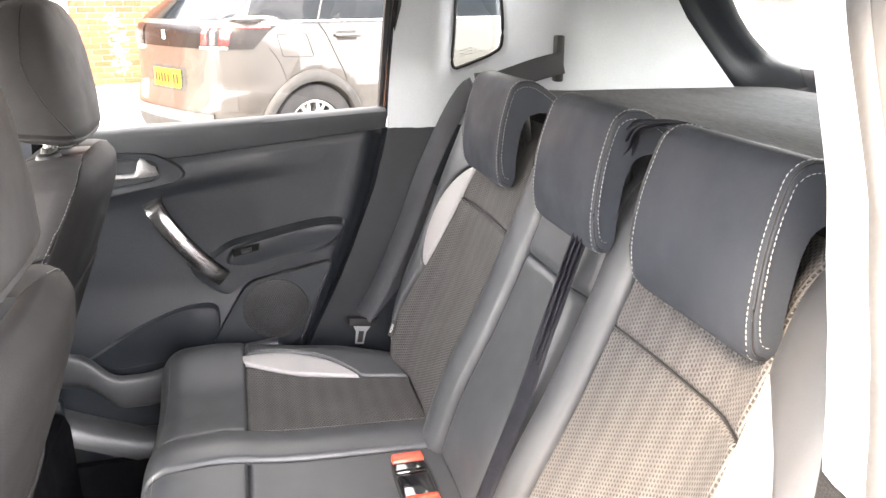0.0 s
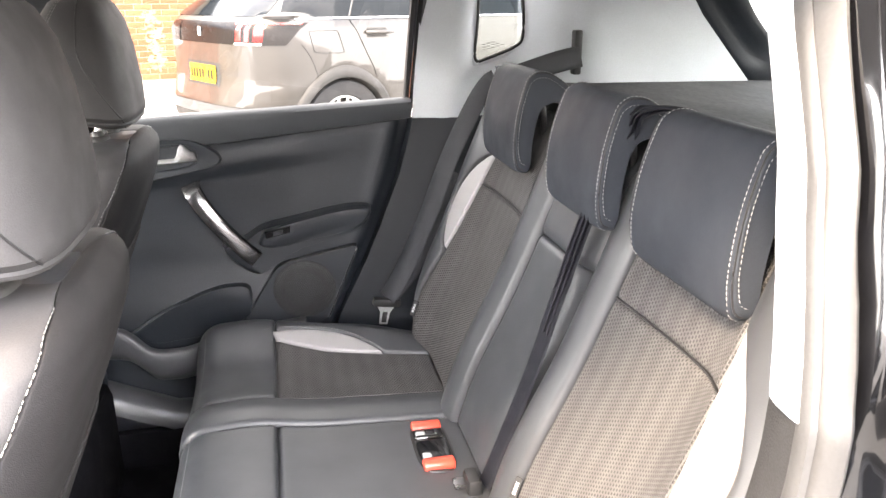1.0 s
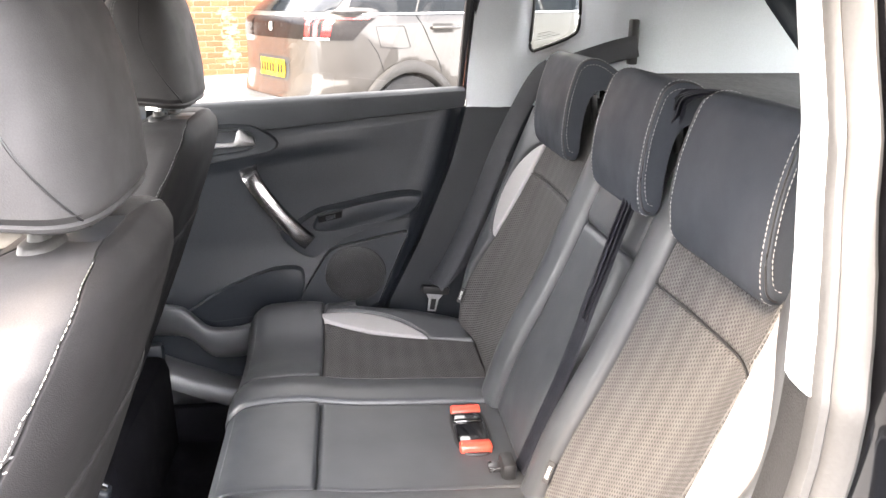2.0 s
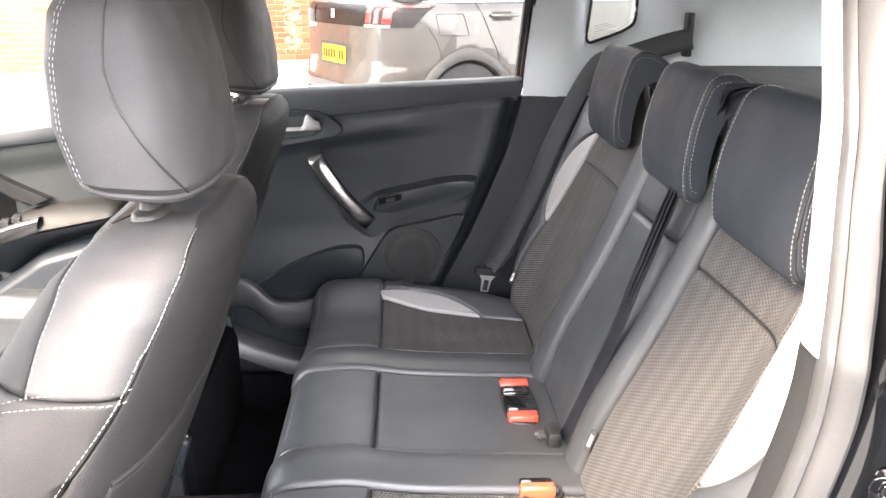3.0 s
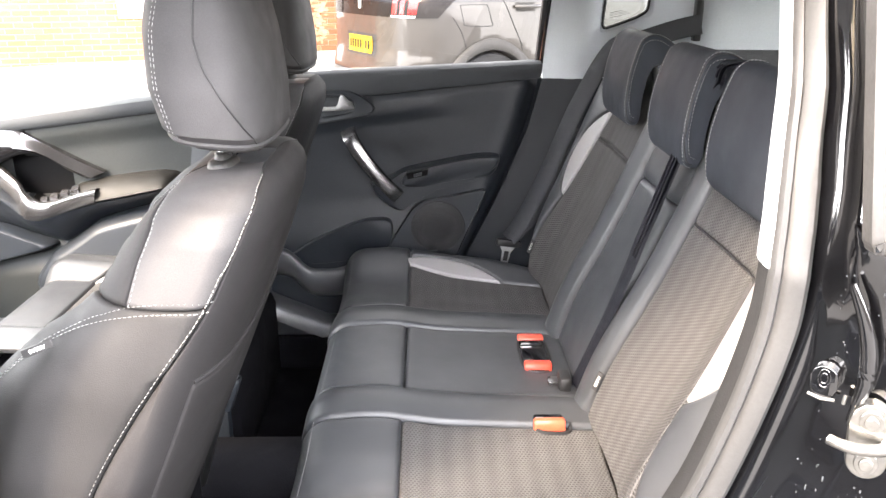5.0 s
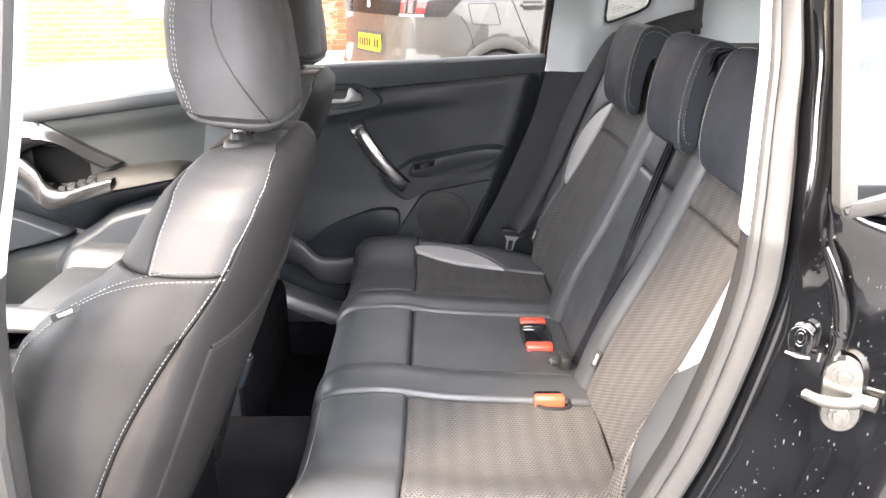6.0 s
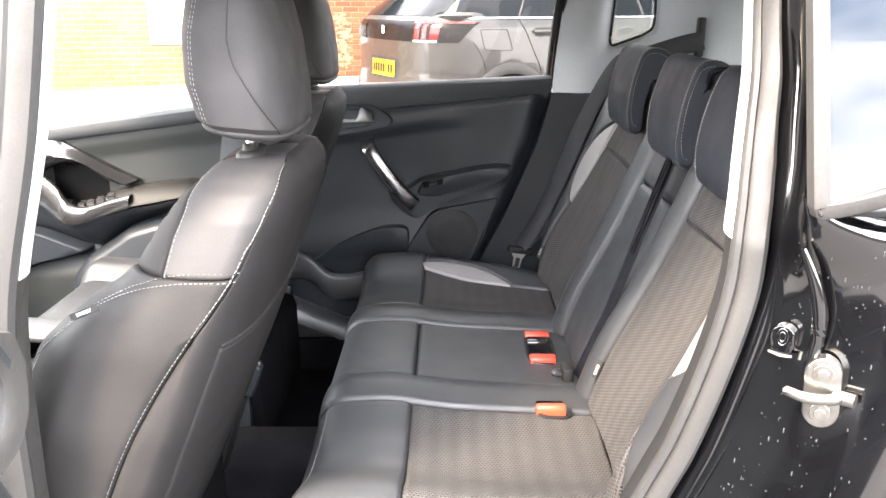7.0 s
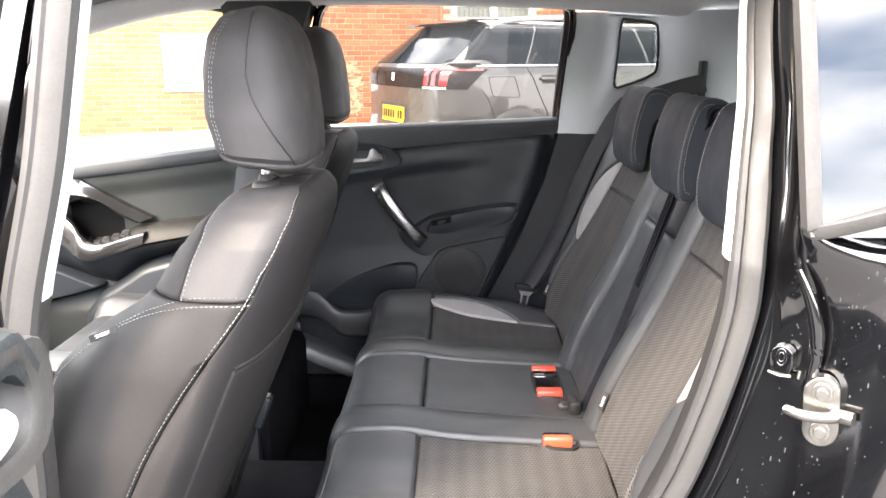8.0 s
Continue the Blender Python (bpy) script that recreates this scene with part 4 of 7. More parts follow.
    for a in range(-15, 16):
        for b in range(-17, 18):
            x, z = cx + (a + (b % 2) * 0.5) * 0.0052, cz + b * 0.0045
            q = math.hypot((x - cx) / ra, (z - cz) / rb)
            if q < 0.97:
                top = 0.0268 + 0.006 * (1 - q ** 2 * 0.6)
                ring = [[place(x + r * math.cos(t), z + r * math.sin(t), top + h) for t in (0, 1.05, 2.09, 3.14, 4.19, 5.24)] for r, h in ((0.0027, -0.001), (0.0024, 0.0004), (0.0019, -0.0012))]
                grid(bm, ring, close_u=True)
    part("grille_mesh", bm, SILL_TRIM, sp, "fine honeycomb mesh", smooth=False)
    bm = bmesh.new()
    tube(bm, [place(p.x, p.y, 0.0275) for p in spline([(x, z, 0) for x, z in corners[1:12]], 60)], 0.0008, 6)
    part("piping", bm, SILVER, sp, "thin pale edging")
    # map pocket
    rim = [(-0.47, 0.716), (-0.392, 0.709), (-0.361, 0.692), (-0.322, 0.653), (-0.28, 0.647), (-0.241, 0.650), (-0.191, 0.664), (-0.10, 0.685), (0.03, 0.70)]
    if open_door:
        rim = [(x + 0.06, z) for x, z in rim]
    lip = spline([(x, z, 0) for x, z in rim], 64)
    bowl = [(-0.05, 0.012), (-0.012, 0.040), (-0.001, 0.050), (0.0, 0.054), (0.0, 0.066), (-0.0025, 0.071), (-0.007, 0.0735), (-0.03, 0.074), (-0.055, 0.068), (-0.074, 0.056), (-0.088, 0.036), (-0.096, 0.010), (-0.10, -0.01)]
    bm = bmesh.new()
    grid(bm, [[place(p.x, p.y + dz, h) for p in lip] for dz, h in bowl])
    part("map_pocket", bm, SILL_TRIM, door, "grey moulded map pocket with a flat rim")
    flap = [(-0.372, 0.680), (-0.284, 0.733), (-0.182, 0.773), (-0.129, 0.781), (-0.100, 0.776), (-0.091, 0.757), (-0.094, 0.720), (-0.110, 0.695), (-0.19, 0.664), (-0.258, 0.655), (-0.324, 0.652)]
    part("pocket_back", pad_on(place, flap, 0.008, 0.030, 0.008, 5, 90), TRIM, door, "padded panel above the pocket")
    bm = bmesh.new()
    tube(bm, [place(lerp(DOOR_REAR, z) + 0.008, z, -0.016) for z in [0.45 + 0.74 * k / 40 for k in range(41)]], 0.009, 8)
    part("edge_seal", bm, TRIM_MATT, door, "black rubber seal along the door's rear edge")
    return door


rear_door(1, door_place(1), "closed rear car door with silver pull handle and speaker", False)
rear_door(-1, door_place(-1, (-0.300, -0.892, 0), -80, OPEN_FRONT), "wide open rear car door with black moulded trim", True)


# far front door, seen between the front seats
def front_door():
    place = door_place(1)
    door = thing("front_door", place(-1.0, 0.45, 0), "closed front car door with silver trimmed window switches", "car door")

    def belt(x):
        return 1.073 + 0.13 * (x + 0.664)

    def dent(x, z):
        """The hollow behind the window switches."""
        return -0.034 * smoothstep(-1.16, -1.10, x) * smoothstep(-0.90, -0.97, x) * smoothstep(0.825, 0.845, z) * smoothstep(0.965, 0.945, z + 0.35 * max(0, x + 1.02))
    xs = [-1.60 + 1.02 * i / 80 for i in range(81)]
    rows = []
    for j in range(61):
        row = []
        for x in xs:
            z = 0.45 + (belt(x) + 0.03 - 0.45) * j / 60
            row.append(place(x, z, 0.012 * smoothstep(-0.07, -0.02, z - belt(x)) + 0.03 * smoothstep(0.72, 0.62, z) + dent(x, z)))
        rows.append(row)
    for up, h in ((0.036, 0.0), (0.038, -0.03)):
        rows.append([place(x, belt(x) + up, h) for x in xs])
    bm = bmesh.new()
    grid(bm, rows)
    part("trim_panel", bm, FRONT_TRIM, door, "dark grey moulded door trim")
    bm = bmesh.new()
    grid(bm, [[place(x, z, -0.075) for x in (-1.65, -1.1, -0.58)] for z in (0.40, 0.7, 0.98)])
    part("door_skin", bm, PAINT, door)
    bm = bmesh.new()
    grid(bm, [[place(x, belt(x) + dz, h) for x in xs] for dz, h in ((-0.002, 0.006), (0.0, 0.017), (0.004, 0.022), (0.02, 0.026), (0.034, 0.022), (0.042, 0.006), (0.042, -0.03))])
    part("top_rail", bm, TRIM_TOP, door, "grey grained rail below the window")
    # armrest pad behind the switches, with the dark underside that sweeps down in front of it
    crest = [(-0.93, 0.878), (-0.899, 0.886), (-0.847, 0.898), (-0.765, 0.909), (-0.70, 0.916), (-0.664, 0.911), (-0.650, 0.904)]
    brim = [(-0.93, 0.826), (-0.861, 0.847), (-0.78, 0.862), (-0.70, 0.878), (-0.664, 0.888), (-0.650, 0.895)]
    bm = bmesh.new()
    rows = []
    for k in range(41):
        x = -0.925 + 0.275 * k / 40
        a, b, out = lerp(crest, x), lerp(brim, x), 1 - smoothstep(-0.695, -0.645, x) ** 2 * 0.8
        rows.append([place(x, b + (a - b) * f, h * out) for f, h in ((1.0, 0.0), (1.0, 0.022), (0.93, 0.040), (0.78, 0.055), (0.5, 0.070), (0.2, 0.080), (0.06, 0.083), (0.0, 0.080), (-0.03, 0.074))])
    vs = grid(bm, rows)
    bm.faces.new(vs[0])
    part("armrest", bm, REST, door, "grey-brown padded armrest")
    upper = [(-1.20, 0.93), (-1.093, 0.850), (-1.06, 0.813), (-1.03, 0.800), (-1.0, 0.803), (-0.936, 0.824), (-0.861, 0.845), (-0.78, 0.860), (-0.70, 0.876), (-0.650, 0.893)]
    lower = [(-1.20, 0.79), (-1.10, 0.755), (-1.03, 0.728), (-0.984, 0.717), (-0.93, 0.752), (-0.879, 0.786), (-0.80, 0.810), (-0.735, 0.826), (-0.66, 0.850), (-0.645, 0.87)]
    bm = bmesh.new()
    rows = []
    for k in range(49):
        x = -1.19 + 0.545 * k / 48
        a, b, out = lerp(upper, x), lerp(lower, x), 1 - smoothstep(-0.70, -0.645, x) * 0.8
        rows.append([place(x, a + (b - a) * f, h * out) for f, h in ((0.0, 0.0), (0.0, 0.072), (0.06, 0.076), (0.22, 0.070), (0.5, 0.048), (0.8, 0.024), (1.0, 0.008), (1.05, -0.01))])
    grid(bm, rows)
    part("armrest_underside", bm, TRIM, door, "black underside of the armrest")

    def curve(points, n):
        return [(p.x, p.y) for p in spline([(x, z, 0) for x, z in points], n)]
    # silver blade above the hollow, silver rim of the switch panel below it
    top = curve([(-1.20, 1.10), (-1.13, 1.070), (-1.074, 1.038), (-1.02, 1.006), (-0.967, 0.974), (-0.911, 0.943), (-0.850, 0.913)], 40)
    low = curve([(-1.20, 0.90), (-1.15, 0.918), (-1.094, 0.947), (-1.042, 0.961), (-1.0, 0.954), (-0.95, 0.921), (-0.899, 0.896)], 40)
    bm = bmesh.new()
    rows = []
    for k in range(41):
        (ax, az), (bx, bz) = top[k], low[k]
        rows.append([place(ax + (bx - ax) * f, az + (bz - az) * f, h) for f, h in ((0.0, 0.0), (0.0, 0.014), (0.06, 0.020), (0.28, 0.024), (0.50, 0.038), (0.62, 0.041), (0.85, 0.034), (0.96, 0.026), (1.0, 0.016), (1.0, -0.03))])
    vs = grid(bm, rows)
    bm.faces.new(vs[-1])
    part("upper_blade", bm, BLADE, door, "satin silver trim blade")
    rim_up = curve([(-1.19, 0.985), (-1.082, 0.903), (-1.043, 0.869), (-1.014, 0.850), (-0.98, 0.848), (-0.91, 0.869), (-0.854, 0.883)], 40)
    rim_low = curve([(-1.19, 0.925), (-1.093, 0.844), (-1.06, 0.807), (-1.032, 0.795), (-1.0, 0.799), (-0.936, 0.821), (-0.862, 0.844)], 40)
    bm = bmesh.new()
    rows = []
    for k in range(41):
        (ax, az), (bx, bz) = rim_up[k], rim_low[k]
        out = 0.06 * smoothstep(0.0, 0.4, k / 40) + 0.025
        rows.append([place(ax + (bx - ax) * f, az + (bz - az) * f, h) for f, h in ((0.03, out - 0.022), (0.0, out - 0.012), (0.04, out - 0.003), (0.16, out + 0.002), (0.5, out + 0.003), (0.85, out - 0.001), (0.97, out - 0.006), (1.0, out - 0.014), (1.0, 0.0))])
    vs = grid(bm, rows)
    bm.faces.new(vs[-1])
    plate = part("switch_panel", bm, SILVER, door, "satin silver rim of the switch panel")
    bm = bmesh.new()
    grid(bm, [[place(x + 0.004 - 0.03 * f, z - 0.002 - 0.010 * f, 0.065 * (1 - f) - 0.03 * f) for f in (0, 0.4, 1)] for x, z in rim_up[16:]])
    part("switch_bed", bm, GLOSS, plate, "gloss black bed of the window switches")
    for k in range(4):
        x, z = -1.015 + 0.029 * k, 0.842 + 0.0098 * k
        bm = bmesh.new()
        secs = [[place(x + dx + 0.010 * up, z + up, h) for dx, h in ((0.0, 0.062), (0.021, 0.062), (0.010, 0.024), (-0.011, 0.024))] for up in (-0.004, 0.004)]
        secs.append([place(x + dx + 0.004, z + 0.009, h) for dx, h in ((0.006, 0.050), (0.014, 0.050), (0.006, 0.034), (-0.004, 0.034))])
        vs = grid(bm, secs, close_u=True)
        bm.faces.new(vs[-1])
        part("window_switch", bm, DARK_SILVER, plate, smooth=False)
    # near-black sheet puts the hollow's shade into its colour
    part("hollow", pad_on(place, [(-1.15, 0.93), (-1.10, 0.955), (-1.045, 0.958), (-0.99, 0.945), (-0.93, 0.905), (-0.93, 0.875), (-0.98, 0.850), (-1.06, 0.828), (-1.13, 0.870)], -0.033, -0.030, 0.004, 3), DEEP, door)
    part("lower_bulge", pad_on(place, [(-1.02, 0.690), (-0.985, 0.712), (-0.93, 0.748), (-0.879, 0.782), (-0.80, 0.806), (-0.70, 0.828), (-0.60, 0.840), (-0.575, 0.70), (-0.62, 0.52), (-0.80, 0.48), (-1.02, 0.50), (-1.08, 0.60)], 0.0, 0.075, 0.07, 7), TRIM, door)
    part("lower_bulge", pad_on(place, [(-1.34, 0.815), (-1.15, 0.770), (-1.06, 0.735), (-1.01, 0.712), (-1.06, 0.694), (-1.15, 0.672), (-1.34, 0.630)], 0.0, 0.055, 0.03, 6), TRIM, door)
    # frame and pane
    pts = spline([(-0.60, 1.10, -0.01), (-0.592, 1.30, -0.005), (-0.585, 1.46, 0.02), (-0.62, 1.487, 0.03), (-0.75, 1.488, 0.03), (-0.93, 1.468, 0.03), (-1.12, 1.39, 0.03), (-1.40, 1.20, 0.01), (-1.60, 0.98, 0.0)], 60)
    bm = bmesh.new()
    tube(bm, [place(*p) for p in pts], 0.012, 8, 1.6, up=(0, 1, 0))
    part("window_frame", bm, TRIM_TOP, door)
    bm = bmesh.new()
    f = bm.faces.new([bm.verts.new(place(p.x, p.y, p.z - 0.014)) for p in pts])
    bmesh.ops.triangulate(bm, faces=[f])
    pane = part("pane", bm, FRONT_GLASS, door, smooth=False)
    pane.visible_shadow = False
    return door


front_door()
# near front door, closed, outside most views: a plain shell that keeps the light out
bm = bmesh.new()
box(bm, (-1.6, -0.78, 0.40), (-0.60, -0.70, 1.07), 0.02)
structure("front_door_shell", bm, TRIM, "closed front door beside the front seat", "car door")
bm = bmesh.new()
box(bm, (-1.95, -0.72, 0.40), (-1.55, 0.76, 1.08), 0.06, 3)
structure("dashboard", bm, TRIM, "black dashboard at the front of the cabin", "dashboard")
bm = bmesh.new()
f = bm.faces.new([bm.verts.new(p) for p in ((-1.75, -0.60, 1.08), (-1.75, 0.64, 1.08), (-1.16, 0.58, 1.40), (-1.16, -0.54, 1.40))])
ws = structure("windscreen", bm, SCREEN, "clear glass windscreen at the front", "windscreen", smooth=False)
ws.visible_shadow = False

# far centre pillar
bm = bmesh.new()
secs = []
for z, x0, x1 in ((0.45, -0.66, -0.46), (0.9, -0.64, -0.46), (1.10, -0.605, -0.43), (1.3, -0.60, -0.405), (1.44, -0.60, -0.375), (1.50, -0.615, -0.35)):
    y = 0.725 - 0.05 * smoothstep(1.1, 1.5, z)
    secs.append([(x0, y + 0.02, z), (x0 + 0.01, y - 0.02, z), (x0 + 0.05, y - 0.04, z), (x1 - 0.05, y - 0.04, z), (x1 - 0.01, y - 0.02, z), (x1, y + 0.02, z)])
structure("centre_pillar_far", loft(secs), TRIM_TOP, "grey trimmed centre pillar beside the front seat", "pillar")


# near doorway: pale pillar trim, rubber seal, painted jamb --------------------------
REAR_EDGE = [(0.342, 1.49), (0.328, 1.40), (0.3175, 1.30), (0.308, 1.24), (0.304, 1.20), (0.300, 1.16), (0.2975, 1.107), (0.2835, 1.034), (0.2585, 0.945), (0.237, 0.89), (0.186, 0.77), (0.118, 0.64), (0.08, 0.55)]
# the side of the car leans inwards above the belt line
LEAN_IN = [(0.55, -0.008), (0.80, -0.014), (1.0, -0.019), (1.16, -0.020), (1.20, -0.010), (1.24, 0.002), (1.28, 0.020), (1.32, 0.034), (1.36, 0.054), (1.40, 0.075), (1.49, 0.118)]
edge = [(p.x, p.y) for p in spline([(x, z, 0) for x, z in REAR_EDGE], 80)]


def sweep(curve, prof, y0):
    """A strip along a curve in the doorway's plane; prof(z): (way out from the opening, depth to the outside)."""
    rows = []
    for i, (x, z) in enumerate(curve):
        a, b = curve[max(i - 1, 0)], curve[min(i + 1, len(curve) - 1)]
        d = Vector((b[0] - a[0], 0, b[1] - a[1])).normalized()
        n = Vector((-d.z, 0, d.x))
        if n.x < 0:
            n = -n
        rows.append([Vector((x, y0 + lerp(LEAN_IN, z) - q, z)) + n * p for p, q in (prof(z) if callable(prof) else prof)])
    return rows


bm = bmesh.new()
strip = sweep([e for e in edge if e[1] > 1.157], [(0.080, -0.052), (0.030, -0.047), (0.012, -0.042), (0.005, -0.036), (0.0015, -0.024), (0.0, -0.010), (0.0, -0.002), (0.004, 0.004)], -0.655)
grid(bm, strip)
structure("pillar_trim_near", bm, PILLAR, "pale pillar trim strip along the open doorway", "pillar trim")
bm = bmesh.new()
grid(bm, sweep([e for e in edge if e[1] < 1.166], [(0.060, -0.065), (0.022, -0.055), (0.012, -0.045), (0.006, -0.02), (0.002, -0.004), (0.006, 0.004)], -0.655))
structure("pillar_trim_lower", bm, LINING, "dark lower trim along the open doorway", "pillar trim")
def seal_profile(z):
    w = lerp([(0.55, 0.038), (0.89, 0.036), (1.03, 0.035), (1.12, 0.036), (1.24, 0.034), (1.28, 0.029), (1.32, 0.025), (1.36, 0.020), (1.42, 0.015)], z)
    e = lerp([(1.24, 0.0), (1.28, 0.005), (1.36, 0.017), (1.42, 0.027)], z)
    return [(w * a, b + e * a) for a, b in ((0.06, -0.004), (0.0, 0.004), (0.06, 0.009), (0.20, 0.010), (0.30, 0.006), (0.38, 0.009), (0.55, 0.014), (0.78, 0.015), (0.93, 0.011), (1.0, 0.002), (0.97, -0.006))]


bm = bmesh.new()
grid(bm, sweep(edge, seal_profile, -0.655))
structure("door_seal", bm, SEAL, "grey rubber door seal round the open doorway", "door seal")
# painted jamb: stands back beside the glass above, opens into a broad slanting face below
JAMB_EDGE = [(0.288, 1.49), (0.299, 1.416), (0.3085, 1.306), (0.3115, 1.17), (0.307, 1.107), (0.290, 1.034), (0.264, 0.945), (0.242, 0.89), (0.19, 0.77), (0.12, 0.64), (0.08, 0.55)]
JAMB_SET = [(0.55, 0.038), (0.89, 0.036), (1.03, 0.031), (1.17, 0.025), (1.30, 0.021), (1.42, 0.017)]
jamb_edge = [(p.x, p.y) for p in spline([(x, z, 0) for x, z in JAMB_EDGE], 80)]
JAMB_UP = [(-0.006, 0.030), (0.004, -0.012), (0.006, -0.018), (0.008, -0.022), (0.009, -0.030), (0.008, -0.040), (0.007, -0.050), (0.010, -0.050), (0.016, -0.040), (0.030, -0.030), (0.06, -0.02), (0.10, -0.01), (0.20, -0.0)]
JAMB_LOW = [(-0.006, 0.030), (0.004, -0.014), (0.010, -0.020), (0.018, -0.024), (0.030, -0.036), (0.044, -0.048), (0.062, -0.064), (0.084, -0.082), (0.105, -0.102), (0.13, -0.122), (0.17, -0.138), (0.24, -0.150), (0.36, -0.155)]


def jamb_place(p, f, k):
    (ax, ay), (bx, by) = JAMB_UP[k], JAMB_LOW[k]
    return p + Vector((ax + (bx - ax) * f, ay + (by - ay) * f, 0))


rows = []
for (x, z), r in zip(jamb_edge, sweep(jamb_edge, lambda z: [(lerp(JAMB_SET, z), 0)], -0.655)):
    # beside the glass it keeps to the seal's outer lip
    lip = seal_profile(z)[-2]
    beside = Vector((lerp([(b, a) for a, b in edge[::-1]], z) + lip[0], -0.655 + lerp(LEAN_IN, z) - lip[1] - 0.002, z))
    r = [Vector((r[0].x, -0.655, r[0].z)).lerp(beside, smoothstep(1.13, 1.24, z))]
    f, g = smoothstep(1.225, 1.06, z), smoothstep(1.212, 1.188, z)
    rows.append([jamb_place(r[0], f + (g * (0.45 + 0.55 * f) - f) * smoothstep(5, 8, k) if g * (0.45 + 0.55 * f) > f else f, k) for k in range(13)])
JAMB = rows
bm = bmesh.new()
vs = grid(bm, rows)
bmesh.ops.subdivide_edges(bm, edges=bm.edges[:], cuts=1, smooth=0.6, use_grid_fill=True)
jamb = structure("door_jamb", bm, PAINT, "gloss black painted door jamb with water spots", "door jamb", sharp=75)
# dried drops on the paint
rnd = random.Random(11)
bm = bmesh.new()
for _ in range(330):
    i, k = rnd.randrange(24, 70), rnd.randrange(4, 11)
    a, b = rnd.random(), rnd.random()
    p = (JAMB[i][k] * (1 - a) + JAMB[i + 1][k] * a) * (1 - b) + (JAMB[i][k + 1] * (1 - a) + JAMB[i + 1][k + 1] * a) * b
    n = (JAMB[i + 1][k] - JAMB[i][k]).cross(JAMB[i][k + 1] - JAMB[i][k]).normalized()
    if n.y > 0:
        n = -n
    r = rnd.uniform(0.0003, 0.0009)
    run = rnd.choice((1.2, 1.6, 1.6, 2.2, 4.0))
    s = n.cross(Vector((0, 0, 1))).normalized()
    t = s.cross(n)
    ring = [bm.verts.new(p + s * r * math.cos(c) + t * r * run * math.sin(c) + n * 0.0004) for c in (0, 1.05, 2.09, 3.14, 4.19, 5.24)]
    tip = bm.verts.new(p + n * 0.0012)
    for c in range(6):
        bm.faces.new((ring[c], ring[(c + 1) % 6], tip))
tagged(part("water_spots", bm, TRIM_TOP, jamb, "dried pale water spots"), kind="stuff")
# pressed ridge beside the striker and the small buffer plate above it
bm = bmesh.new()
ridge = spline([(0.352, -0.716, 1.165), (0.366, -0.722, 1.130), (0.374, -0.724, 1.095), (0.3735, -0.722, 1.060), (0.371, -0.718, 1.035)], 24)
tube(bm, ridge, [0.003 + 0.004 * math.sin(math.pi * k / 24) for k in range(25)], 10)
part("pressed_ridge", bm, PAINT, jamb)
buffer = thing("door_buffer", (0.352, -0.700, 1.06), "small dark metal buffer plate on the black jamb", "door buffer")
bt = Matrix.Translation((0.351, -0.703, 1.066)) @ Matrix.Rotation(radians(-40), 4, "Z")
def pill(half, tall, n=28):
    return [(half * math.cos(2 * math.pi * k / n), half * math.sin(2 * math.pi * k / n) + (tall - half) * (1 if math.sin(2 * math.pi * k / n) > 0 else -1)) for k in range(n)]
bm = bmesh.new()
prism(bm, pill(0.0115, 0.0155), lambda u, v, d: bt @ Vector((u, d, v)), 0.012, 0.0005, 0.0015)
part("plate", bm, PAINT, buffer)
for r in (0.0064, 0.0036):
    bm = bmesh.new()
    ring = [bt @ Vector((0.8 * r * math.cos(2 * math.pi * k / 20), 0.0003, 0.004 + 1.35 * r * math.sin(2 * math.pi * k / 20))) for k in range(21)]
    tube(bm, ring, 0.0005, 6, cap=False)
    part("dimple_ring", bm, PAINT, buffer)
bm = bmesh.new()
tube(bm, [bt @ Vector(q) for q in ((-0.011, 0.0, -0.014), (0.0, -0.001, -0.0155), (0.011, 0.0, -0.014))], 0.0016, 8)
part("lip", bm, STEEL, buffer)
bm = bmesh.new()
tube(bm, [bt @ Vector((0.0192, 0.0, -0.006)), bt @ Vector((0.0187, -0.002, -0.014))], 0.0017, 8)
part("pin", bm, STEEL, buffer)
# quarter window seen from outside, with its grey surround
bm = bmesh.new()
ring = spline([(0.318, -0.700, 1.48), (0.326, -0.714, 1.40), (0.335, -0.732, 1.29), (0.340, -0.744, 1.222), (0.343, -0.745, 1.208), (0.352, -0.746, 1.203), (0.40, -0.752, 1.216), (0.52, -0.755, 1.25)], 50)
rows = []
for i, p in enumerate(ring):
    d = (ring[min(i + 1, 50)] - ring[max(i - 1, 0)]).normalized()
    w = Vector((0, -1, 0)).cross(d).normalized()
    if w.dot(Vector((0.5, -0.75, 1.4)) - p) < 0:
        w = -w
    rows.append([p + w * a + Vector((0, -b, 0)) for a, b in ((-0.001, -0.01), (-0.001, 0.004), (0.002, 0.006), (0.012, 0.006), (0.0135, 0.003), (0.0135, -0.004))])
grid(bm, rows)
qs = structure("quarter_surround", bm, SURROUND, "grey rubber surround of the outer quarter window", "window surround")
bm = bmesh.new()
grid(bm, [[(x0, -0.689 - 0.062 * (1 - t) - 0.02 * (x0 - 0.33), z) for x0 in (0.343 - 0.022 * t, 0.42, 0.56)] for t, z in ((0, 1.205), (0.5, 1.35), (1, 1.49))])
part("pane", bm, DARK_PANE, qs, "dark glass reflecting the sky", smooth=False)

